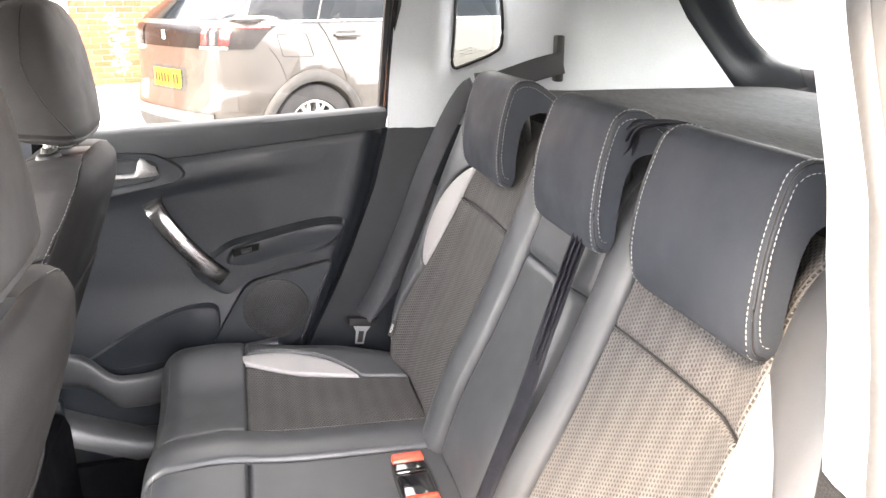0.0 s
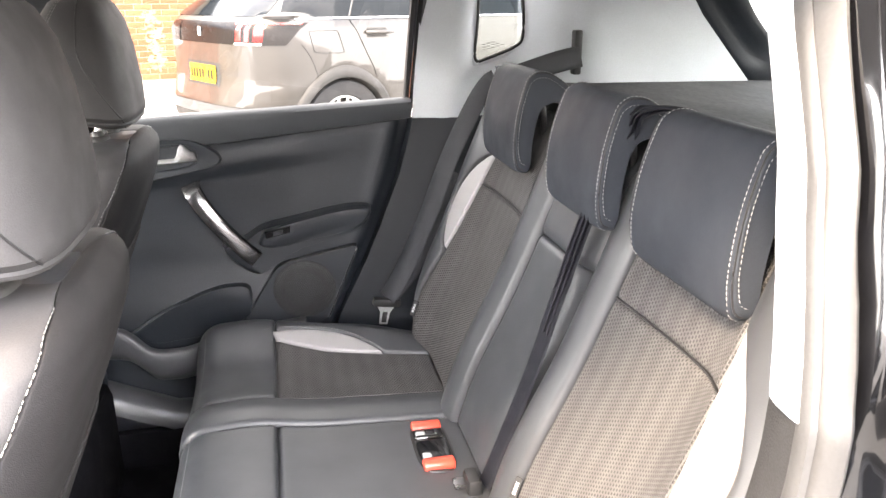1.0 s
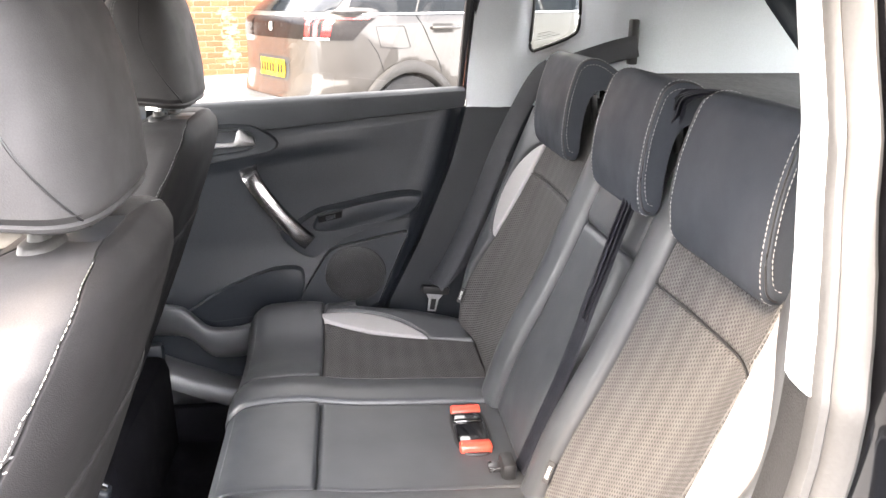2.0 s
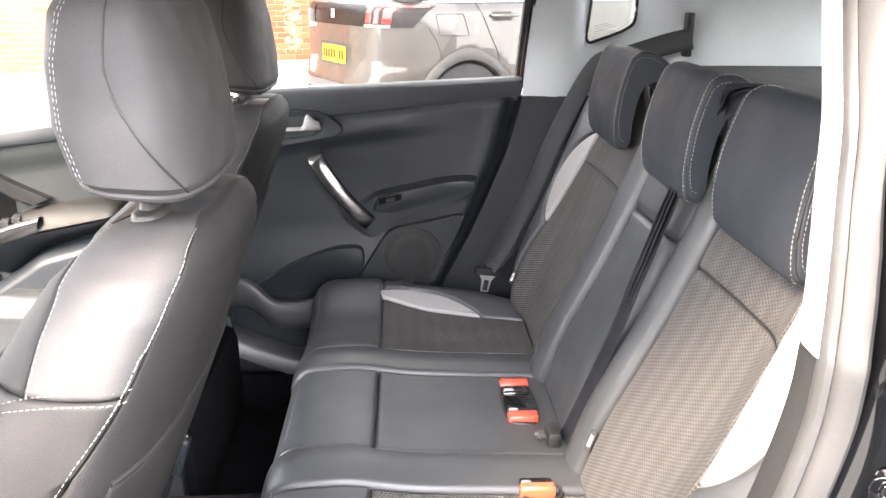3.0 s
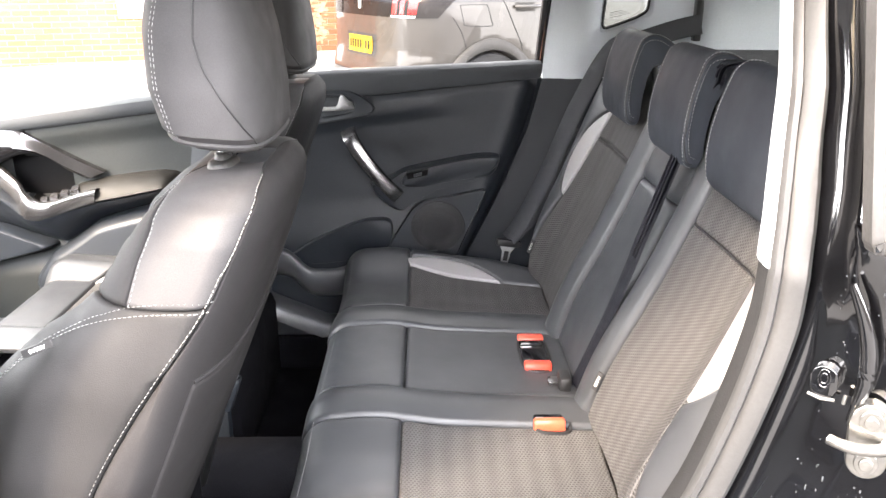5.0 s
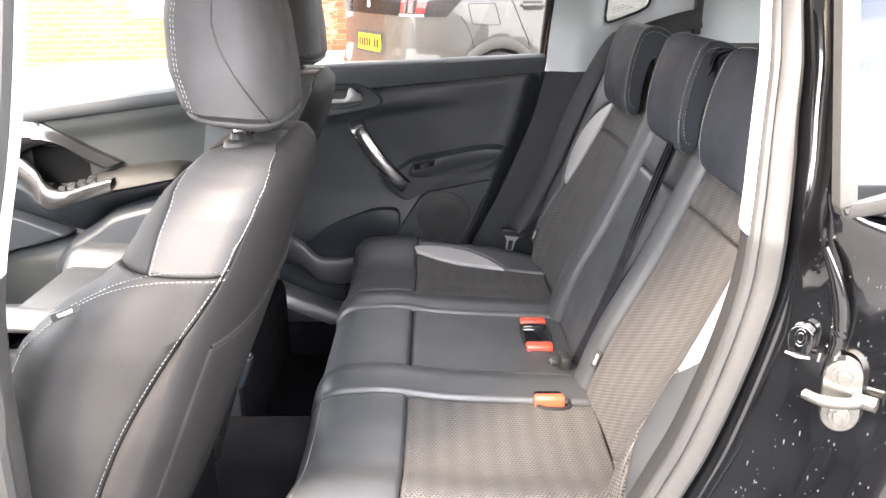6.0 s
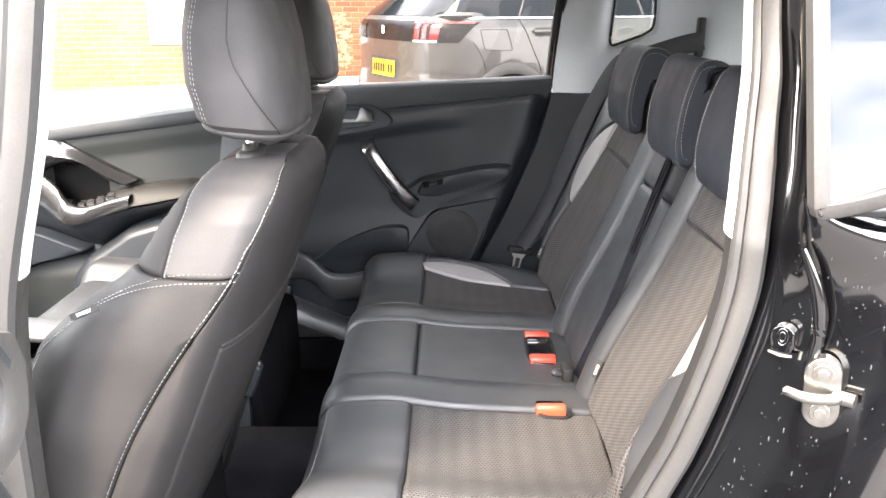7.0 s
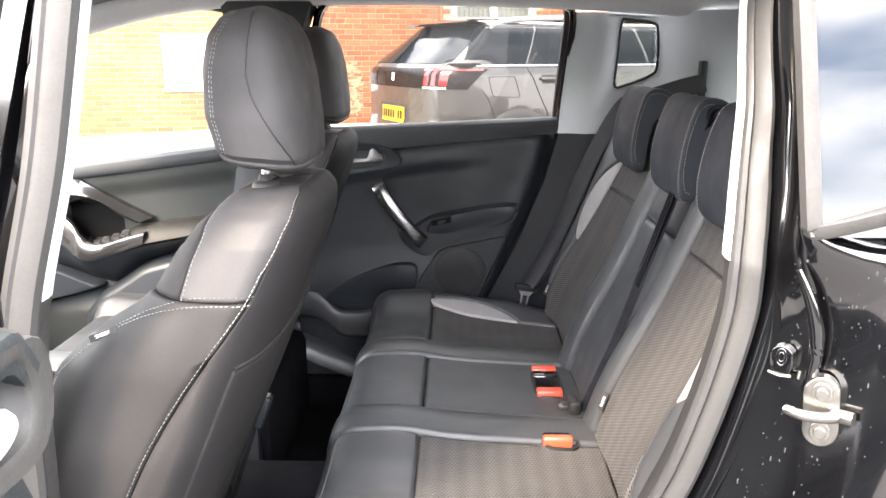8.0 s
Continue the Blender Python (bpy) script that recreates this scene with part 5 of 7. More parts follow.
# striker on the jamb
striker = thing("door_striker", (0.385, -0.725, 1.0), "zinc plated door striker bolted to the black jamb", "door striker")
turn = Matrix.Translation((0.382, -0.733, 1.026)) @ Matrix.Rotation(radians(-26), 4, "Z") @ Matrix.Rotation(radians(-3), 4, "Y") @ Matrix.Diagonal((0.88, 1, 1, 1))
bm = bmesh.new()
prism(bm, pill(0.0185, 0.036), lambda u, v, d: turn @ Vector((u, d, v)), 0.010, -0.004, 0.0015)
part("plate", bm, STEEL, striker)
for s in (0.020, -0.020):
    for r, d in ((0.011, -0.0065), (0.0065, -0.0095)):
        bm = bmesh.new()
        prism(bm, [(r * math.cos(2 * math.pi * k / 20), s + r * math.sin(2 * math.pi * k / 20)) for k in range(20)], lambda u, v, q: turn @ Vector((u, q, v)), -0.004, d, 0.001)
        part("bolt", bm, STEEL, striker)
bm = bmesh.new()
tube(bm, [turn @ Vector(p) for p in spline([(0.016, -0.002, 0.0), (0.013, -0.011, 0.0), (0.0, -0.016, 0.0), (-0.016, -0.019, 0.001), (-0.030, -0.019, 0.004), (-0.036, -0.017, 0.005)], 24)], [0.0060 - 0.0015 * k / 24 for k in range(25)], 12)
part("loop", bm, STEEL, striker)
bm = bmesh.new()
tube(bm, [turn @ Vector((0.012, -0.004, 0)), turn @ Vector((0.032, -0.010, 0))], 0.0068, 12)
part("stub", bm, STEEL, striker)

# near centre pillar at the doorway's front edge
FRONT_EDGE = [(-0.350, 1.47), (-0.364, 1.414), (-0.401, 1.25), (-0.445, 1.10), (-0.462, 1.0), (-0.470, 0.85), (-0.475, 0.6), (-0.455, 0.5)]
fedge = [(p.x, p.y) for p in spline([(x, z, 0) for x, z in FRONT_EDGE], 90)]


def sweep_front(prof, y0, z0=0, z1=9, lean=0.0):
    rows = []
    for x, z in [e for e in fedge if z0 <= e[1] <= z1]:
        rows.append([Vector((x - p, y0 - q + lean * max(0, z - 1.0) * smoothstep(0.034, 0.06, p), z)) for p, q in prof])
    return rows


bm = bmesh.new()
grid(bm, sweep_front([(-0.004, -0.026), (-0.007, -0.012), (-0.007, 0.0), (0.002, 0.004)], -0.62, 1.092, 2))
structure("centre_pillar_trim", bm, PILLAR, "pale strip of centre pillar trim in the doorway", "pillar trim")
bm = bmesh.new()
grid(bm, sweep_front([(-0.002, -0.03), (-0.005, -0.012), (-0.005, 0.0), (0.002, 0.004)], -0.62, 0, 1.10))
structure("centre_pillar_lower", bm, SURROUND, "dark lower trim of the centre pillar", "pillar trim")
bm = bmesh.new()
grid(bm, sweep_front([(-0.004, -0.004), (-0.010, 0.012), (-0.006, 0.020), (0.010, 0.022), (0.020, 0.018), (0.024, 0.020), (0.034, 0.014), (0.036, 0.0)], -0.62))
structure("door_seal", bm, SEAL, "grey rubber seal on the centre pillar", "door seal")
bm = bmesh.new()
grid(bm, sweep_front([(0.034, 0.0), (0.040, 0.008), (0.046, 0.024), (0.060, 0.030), (0.064, 0.046), (0.085, 0.052), (0.090, 0.070), (0.16, 0.078), (0.22, 0.08)], -0.62, 0, 9, 0.17))
structure("centre_pillar_near", bm, PAINT, "gloss black painted centre pillar", "pillar")
bm = bmesh.new()
grid(bm, sweep_front([(0.006, -0.045), (0.15, -0.07), (0.24, -0.03)], -0.62))
structure("centre_pillar_inside", bm, TRIM_TOP, "grey inner trim of the centre pillar", "pillar trim")


# front seats ---------------------------------------------------------------------
F_UP = Vector((0.385, 0, 0.923))
F_OUT = Vector((0.95, 0, 0))


def front_back(yc, out, dx=0.0):
    """Skin of a front backrest: place from turn (0 rear middle, 0.25 outer side, 0.5 front, 0.75 inner side) and height v."""
    def place(th, v):
        half = lerp([(0.0, 0.235), (0.15, 0.245), (0.30, 0.245), (0.42, 0.232), (0.51, 0.215), (0.58, 0.196), (0.61, 0.178), (0.628, 0.150), (0.638, 0.10), (0.642, 0.04)], v)
        wing = lerp([(0.0, 0.24), (0.30, 0.255), (0.40, 0.250), (0.46, 0.205), (0.50, 0.150), (0.52, 0.138), (0.56, 0.128), (0.60, 0.112), (0.63, 0.085), (0.642, 0.04)], v)
        rear = lerp([(0.0, 0.055), (0.3, 0.060), (0.5, 0.060), (0.58, 0.056), (0.615, 0.046), (0.635, 0.025), (0.642, 0.008)], v)
        a = 2 * math.pi * th
        c, s = math.cos(a), math.sin(a)
        y = half * math.copysign(abs(s) ** 0.62, s) * out
        if c >= 0:
            d = rear * abs(c) ** 1.1
        else:
            d = -wing * abs(c) ** 0.75
            hollow = max(0, 1 - abs(y) / (half * 0.72 + 1e-6)) ** 0.6
            d += hollow * max(0, wing - 0.075)
        foot = Vector((-0.444 + dx, yc, 0.60))
        return foot + F_UP * v + F_OUT * d + Vector((0, y, 0))
    return place


def front_seat(yc, out, label, dx=0.0):
    seat = thing("front_seat", (-0.5, yc, FLOOR_Z), label, "car seat", "front seats of the car")
    place = front_back(yc, out, dx)

    def surf(th, v, h=0.003):
        p = place(th, v)
        n = (place(th + h, v) - place(th - h, v)).cross(place(th, v + h) - place(th, v - h))
        n = n.normalized() if n.length > 1e-9 else Vector((0, 0, 1))
        if n.dot(p - (Vector((-0.46 + dx, yc, 0.60)) + F_UP * v)) < 0:
            n = -n
        return p, n

    def strip(th0, th1, v0, v1, nu, nv, puff=0.004):
        return panel(surf, lambda v: th0(v) if callable(th0) else th0, lambda v: th1(v) if callable(th1) else th1, v0, v1, nu, nv, puff, 0.0065, 0.004)
    RS, CROSS, TOP = 0.187, 0.512, 0.642
    front_line = [(p.x, p.y) for p in spline([(0.505, 0.313, 0), (0.55, 0.331, 0), (0.59, 0.350, 0), (0.615, 0.392, 0), (0.63, 0.435, 0), (0.642, 0.455, 0)], 40)]
    front_seam = lambda v: lerp(front_line, v)
    def turn_of(d):
        """The turn at which the skin stands d behind the widest place."""
        if d < 0:
            return 0.25 + math.asin((-d / 0.25) ** (1 / 0.75)) / (2 * math.pi)
        return math.acos(min(1, (d / 0.06) ** (1 / 1.1))) / (2 * math.pi)
    stand = spline([(0.0, -0.036, 0), (0.13, -0.036, 0), (0.25, -0.034, 0), (0.33, -0.026, 0), (0.40, -0.011, 0), (0.465, 0.008, 0), (0.515, 0.0195, 0), (0.56, 0.023, 0)], 60)
    seam_line = [(p.x, turn_of(p.y)) for p in stand] + [(0.58, 0.174), (0.60, 0.167), (0.615, 0.157), (0.63, 0.143), (0.642, 0.12)]
    rear_seam = lambda v: lerp(seam_line, v)
    depth_line = [(p.x, p.y - 0.0045) for p in stand]
    stitch_seam = lambda v: turn_of(lerp(depth_line, v)) if v < 0.55 else rear_seam(v) + 0.006
    part("rear_cover", strip(lambda v: -rear_seam(v), rear_seam, 0.0, TOP, 40, 70), LEATHER_SOFT, seat, "black felt-like back cover")
    for k in (1, -1):
        part("shoulder_panel", strip((lambda v: k * rear_seam(v)), (lambda v: k * front_seam(v)), CROSS, TOP, 24, 36), SHOULDER, seat)
        part("side_bolster", strip((lambda v: k * rear_seam(v)), (lambda v: k * 0.44), 0.0, CROSS, 34, 40), SIDE_VINYL, seat, "charcoal vinyl side bolster")
        for dv in (0.0055, -0.0055):
            part("stitching", stitches([(lambda pn: (pn[0] + pn[1] * 0.0016 * smoothstep(0.27, 0.31, q.x), pn[1]))(surf(k * q.x, q.y + dv)) for q in spline([(RS, CROSS + 0.002, 0), (0.265, CROSS + 0.002, 0), (0.310, 0.506, 0), (0.343, 0.490, 0), (0.360, 0.471, 0), (0.371, 0.451, 0), (0.378, 0.432, 0), (0.384, 0.40, 0), (0.388, 0.35, 0)], 60)], 0.0038, 0.0046, 0.0015, 0.0005), THREAD, seat, "pale thread stitching")
        part("stitching", stitches([(lambda pn, v: (pn[0] + pn[1] * 0.002 * smoothstep(0.37, 0.42, v), pn[1]))(surf(k * stitch_seam(0.635 * t / 80), 0.635 * t / 80), 0.635 * t / 80) for t in range(81)], 0.0032, 0.0046, 0.0015, 0.0005), THREAD, seat, "pale thread stitching")
        part("stitching", stitches([surf(k * (front_seam(CROSS + (0.632 - CROSS) * t / 30) - 0.008), CROSS + (0.632 - CROSS) * t / 30) for t in range(31)], 0.0042, 0.0046, 0.0015, 0.0005), THREAD, seat, "pale thread stitching")
    # crown under the seams, closing the top
    rings = []
    for v in (0.56, 0.60, 0.62, 0.632, 0.638, 0.6415):
        c = Vector((-0.444 + dx, yc, 0.60)) + F_UP * v
        rings.append([c + (place(k / 48, v) - c) * 0.985 - F_UP * 0.002 for k in range(48)])
    part("crown", loft(rings), LEATHER, seat)
    pocket = part("back_pocket", strip(lambda v: -0.165, lambda v: 0.165, 0.02, 0.42, 30, 40, 0.007), LEATHER_SOFT, seat, "dark felt map pocket on the seat back")
    bm = bmesh.new()
    tube(bm, [surf(-0.165 + 0.33 * t / 40, 0.42)[0] + F_OUT * 0.005 for t in range(41)], 0.003, 8)
    part("hem", bm, LEATHER_SOFT, pocket)
    part("front_face", strip(front_seam, lambda v: 1 - front_seam(v), CROSS, TOP, 40, 30), LEATHER_SOFT, seat, "perforated dark front cover")
    part("front_insert", strip(0.44, 0.56, 0.0, CROSS, 20, 30), CLOTH, seat, "woven grey patterned cloth insert")
    # headrest on two posts
    hc = Vector((-0.232 + dx, yc, 1.320))
    secs = []
    for k in range(25):
        t = k / 24
        z = 1.222 + 0.205 * t
        w = lerp([(0, 0.118), (0.08, 0.138), (0.3, 0.140), (0.6, 0.132), (0.8, 0.119), (0.92, 0.099), (0.98, 0.074), (1, 0.035)], t)
        back_d = lerp([(0, 0.046), (0.08, 0.058), (0.3, 0.057), (0.6, 0.050), (0.8, 0.041), (0.92, 0.028), (0.98, 0.015), (1, 0.0)], t)
        front_d = lerp([(0, 0.050), (0.08, 0.066), (0.3, 0.078), (0.6, 0.078), (0.8, 0.071), (0.92, 0.055), (0.98, 0.038), (1, 0.012)], t)
        ring = []
        for i in range(48):
            a = 2 * math.pi * i / 48
            c, s = math.cos(a), math.sin(a)
            d = (back_d if c > 0 else front_d) * math.copysign(abs(c) ** 0.7, c)
            ring.append(Vector((hc.x + d, yc + w * math.copysign(abs(s) ** 0.6, s), z - 0.010 * c * (1 - t))))
        secs.append(ring)
    head = part("headrest", loft(secs), SHOULDER, seat, "black leather headrest with pale double stitching")

    def ring_at(i_ang, t):
        k = t * 24
        j = min(int(k), 23)
        f = k - j
        ii = i_ang % 48
        i0, g = int(ii), ii - int(ii)
        p = (secs[j][i0].lerp(secs[j + 1][i0], f)).lerp(secs[j][(i0 + 1) % 48].lerp(secs[j + 1][(i0 + 1) % 48], f), g)
        n = p - Vector((hc.x - 0.01, yc, p.z))
        return p, n.normalized()
    for s in (1, -1):
        for off in (0.0, 1.0):
            part("stitching", stitches([ring_at(s * (15.0 + 0.62 * off + 1.1 * math.sin(math.pi * t / 40)), 0.02 + 0.93 * t / 40) for t in range(41)], 0.0008, 0.0042, 0.0018, 0.00034), THREAD, head, "pale thread stitching")
        bm = bmesh.new()
        seam = [ring_at(s * (12.5 - 9.0 * max(0, 1 - t / 40 / 0.66) ** 2.3 - 0.5 * t / 40), 0.97 * t / 40) for t in range(41)]
        tube(bm, [p for p, n in seam], 0.0013, 6)
        part("seam", bm, BLACK, head)
        bm = bmesh.new()
        tube(bm, [(hc.x, yc + s * 0.052, 1.24), (hc.x - 0.004, yc + s * 0.052, 1.205), (hc.x - 0.015, yc + s * 0.052, 1.17)], 0.0075, 12)
        part("headrest_post", bm, CHROME, seat, "chrome headrest post")
        bm = bmesh.new()
        rings = []
        for r, h in ((1.0, -0.006), (1.0, 0.004), (0.93, 0.009), (0.80, 0.011), (0.55, 0.012), (0.50, 0.018), (0.42, 0.020), (0.1, 0.020)):
            ring = []
            for i in range(28):
                a = 2 * math.pi * i / 28
                ring.append((hc.x - 0.006 + 0.017 * r * math.copysign(abs(math.cos(a)) ** 0.8, math.cos(a)), yc + s * 0.052 + 0.031 * r * math.copysign(abs(math.sin(a)) ** 0.8, math.sin(a)), 1.187 + h))
            rings.append(ring)
        part("post_collar", loft(rings), SURROUND, seat)
        part("collar_button", box(bmesh.new(), (hc.x - 0.016, yc + s * 0.052 + 0.010, 1.196), (hc.x + 0.004, yc + s * 0.052 + 0.027, 1.204), 0.003, 2), BLACK, seat)
    bm = bmesh.new()
    tube(bm, [p + Vector((0, 0, -0.001)) for p in secs[1]] + [secs[1][0] + Vector((0, 0, -0.001))], 0.0035, 6, cap=False)
    part("piping", bm, SHOULDER, head)
    # seat cushion
    def cu(y, v):
        a = abs(y - yc)
        z = 0.640 + 0.035 * smoothstep(0.14, 0.20, a) - 7.0 * max(0, a - 0.225) ** 2 + 0.10 * (-0.45 - v) * 0.6
        x = max(v, -0.93)
        if v < -0.93:
            th = min((-0.93 - v) / 0.05, math.pi / 2)
            x -= 0.05 * math.sin(th)
            z -= 0.05 * (1 - math.cos(th)) + max(0, -0.93 - v - 0.0785)
        return Vector((x, y, z))
    cs = with_normal(cu)
    for s in (1, -1):
        part("cushion_bolster", panel(cs, lambda v: yc + s * (0.145 + (0.06 * math.sin(math.pi * min(1, max(0, (v + 0.85) / 0.22))) if -0.85 < v < -0.63 else 0)), lambda v: yc + s * 0.27, -1.12, -0.44, 14, 60), LEATHER, seat)
        part("pale_patch", panel(cs, lambda v: yc + s * 0.145, lambda v: yc + s * (0.145 + 0.06 * math.sin(math.pi * (v + 0.85) / 0.22)), -0.849, -0.631, 8, 30), PALE, seat, "pale grey leather accent")
        part("side_skirt", box(bmesh.new(), (-0.95, yc + s * 0.245 - 0.015, 0.44), (-0.42, yc + s * 0.245 + 0.015, 0.63), 0.012), TRIM, seat)
    part("cushion_insert", panel(cs, lambda v: yc - 0.145, lambda v: yc + 0.145, -0.84, -0.44, 24, 40), CUSHION_CLOTH, seat, "woven grey patterned cloth insert")
    part("cushion_front", panel(cs, lambda v: yc - 0.145, lambda v: yc + 0.145, -1.12, -0.84, 24, 24), LEATHER, seat)
    bm = bmesh.new()
    box(bm, (-0.95, yc - 0.22, FLOOR_Z), (-0.40, yc + 0.22, 0.62), 0.03)
    part("seat_base", bm, CARPET, seat)
    return seat


def belt_stalk(yc):
    """Front belt buckle standing up between the front seats."""
    b = thing("seat_belt_buckle", (-0.39, yc, 0.60), "black front belt buckle on its stalk between the seats", "belt buckle", "buckles of the front belts")
    bm = bmesh.new()
    line = [Vector((-0.43, yc, 0.50)), Vector((-0.405, yc, 0.58)), Vector((-0.378, yc, 0.66))]
    tube(bm, line, 0.012, 10, 1.5, up=(0, 1, 0))
    part("stalk", bm, BLACK, b)
    m = Matrix.Translation((-0.365, yc, 0.695)) @ Matrix.Rotation(radians(20), 4, "Y")
    bm = bmesh.new()
    box(bm, (-0.022, -0.013, -0.035), (0.022, 0.013, 0.035), 0.006, 3, m)
    head = part("housing", bm, TRIM_MATT, b)
    bm = bmesh.new()
    box(bm, (-0.018, -0.009, 0.034), (0.018, 0.009, 0.040), 0.003, 2, m)
    part("release_button", bm, GLOSS, head)
    return b


bm = bmesh.new()
box(bm, (-0.44, -0.55, FLOOR_Z + 0.002), (-0.06, -0.17, FLOOR_Z + 0.010), 0.003, 2)
tagged(part("floor_mat", bm, MAT), "charcoal ribbed floor mat on the carpet", "floor mat")
belt_stalk(-0.070)
near_seat = front_seat(CAR_Y - 0.362, -1, "black leather front seat beside the open doorway")
front_seat(CAR_Y + 0.362, 1, "black leather front seat beside the closed door", -0.062)


# belts and buckles ------------------------------------------------------------------
def buckle(x, y, mat, label, reverse=False, wide=0.022, deep=0.024):
    p, n = cushion(y, x)
    top = p.z
    b = thing("seat_belt_buckle", (x, y, top), label, "belt buckle", "buckles of the rear belts")
    bm = bmesh.new()
    box(bm, (x - 0.027, y - 0.022, top - 0.03), (x + 0.025, y + deep, top + 0.014), 0.006, 3)
    part("housing", bm, GLOSS, b, "gloss black housing")
    y0 = y + 0.024 - wide if reverse else y - 0.026
    secs = []
    for t, r, drop in ((0.0, 0.80, 0.007), (0.06, 0.95, 0.003), (0.2, 1.0, 0.0), (0.5, 1.0, -0.001), (0.8, 1.0, 0.0), (0.94, 0.95, 0.003), (1.0, 0.85, 0.007)):
        yy = y0 + (wide + 0.003) * t
        secs.append([(x - 0.001 + 0.026 * r * a, yy, top + (0.019 if c > 0 else 0.004) - drop * (c > 0) - (0.003 if abs(a) == 1 else 0)) for a, c in ((-1, 0), (-1, 1), (-0.88, 1), (0, 1), (0.88, 1), (1, 1), (1, 0))])
    part("release_button", loft(secs), mat, b)
    return b


def well(x0, x1, y0, y1):
    bm = bmesh.new()
    cx, cy, hx, hy = (x0 + x1) / 2, (y0 + y1) / 2, (x1 - x0) / 2, (y1 - y0) / 2
    rows = []
    for r, lift in ((1.0, 0.004), (0.96, 0.0085), (0.86, 0.0085), (0.80, 0.002), (0.1, 0.001)):
        row = []
        for k in range(36):
            a = 2 * math.pi * k / 36
            c, s = math.cos(a), math.sin(a)
            x, y = cx + hx * r * math.copysign(abs(c) ** 0.6, c), cy + hy * r * math.copysign(abs(s) ** 0.6, s)
            p, n = cushion(y, x)
            row.append(p + n * lift)
        rows.append(row)
    vs = grid(bm, rows, close_u=True)
    bm.faces.new(vs[-1])
    return tagged(part("buckle_well", bm, BLACK), "black plastic buckle well sunk in the seat", "buckle well")


well(0.180, 0.246, -0.022, 0.134)
well(0.176, 0.242, -0.222, -0.164)
buckle(0.213, 0.098, RED, "black belt buckle with red release button, facing the far seat", True)
buckle(0.213, 0.012, RED, "black belt buckle with red release button in the middle", deep=0.058)
buckle(0.204, -0.188, SUNLIT_BUTTON, "belt buckle with release button coloured orange as if sunlit", False, 0.014, 0.010)


def far_belt():
    belt = thing("seat_belt", (0.25, 0.62, 0.70), "black seat belt hanging beside the closed door", "seat belt", "rear seat belts")
    pts = spline([(0.655, 0.575, 1.295), (0.60, 0.582, 1.282), (0.52, 0.60, 1.255), (0.462, 0.635, 1.235), (0.385, 0.645, 1.09), (0.318, 0.645, 0.92), (0.262, 0.645, 0.80), (0.222, 0.645, 0.735)], 50)
    wide = [Vector((0.1, 0, 1)).lerp(Vector((0.75, -0.6, 0.0)), smoothstep(12, 24, k)) for k in range(51)]
    part("webbing", ribbon(pts, wide, 0.047, 0.003), SHEEN_WEBBING, belt)
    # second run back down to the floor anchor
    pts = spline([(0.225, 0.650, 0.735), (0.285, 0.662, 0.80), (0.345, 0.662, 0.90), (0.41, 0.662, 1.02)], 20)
    part("webbing", ribbon(pts, Vector((0.9, -0.35, 0.0)), 0.047, 0.003), SHEEN_WEBBING, belt)
    # tongue
    bm = bmesh.new()
    m = Matrix.Translation((0.219, 0.642, 0.716)) @ Matrix.Rotation(radians(10), 4, "Y") @ Matrix.Rotation(radians(8), 4, "Z")
    box(bm, (-0.034, -0.010, 0.0), (0.034, 0.010, 0.020), 0.005, 2, m)
    part("tongue_cover", bm, BLACK, belt)
    bm = bmesh.new()
    out = [(-0.024, 0.004), (0.024, 0.004), (0.012, -0.016), (0.010, -0.046), (-0.010, -0.046), (-0.012, -0.016)]
    prism(bm, out, lambda u, v, d: m @ Vector((u, d, v)), -0.0015, 0.0015)
    tongue = part("tongue", bm, BRIGHT_STEEL, belt, "steel tongue plate", smooth=False)
    bm = bmesh.new()
    box(bm, (-0.006, -0.004, -0.041), (0.006, 0.004, -0.014), 0.001, 1, m)
    part("slot", bm, BLACK, tongue)
    # guide slot in the pillar trim
    bm = bmesh.new()
    box(bm, (0.640, 0.575, 1.255), (0.658, 0.60, 1.350), 0.004, 2)
    part("guide_slot", bm, BLACK, belt, "black plastic belt guide in the trim")


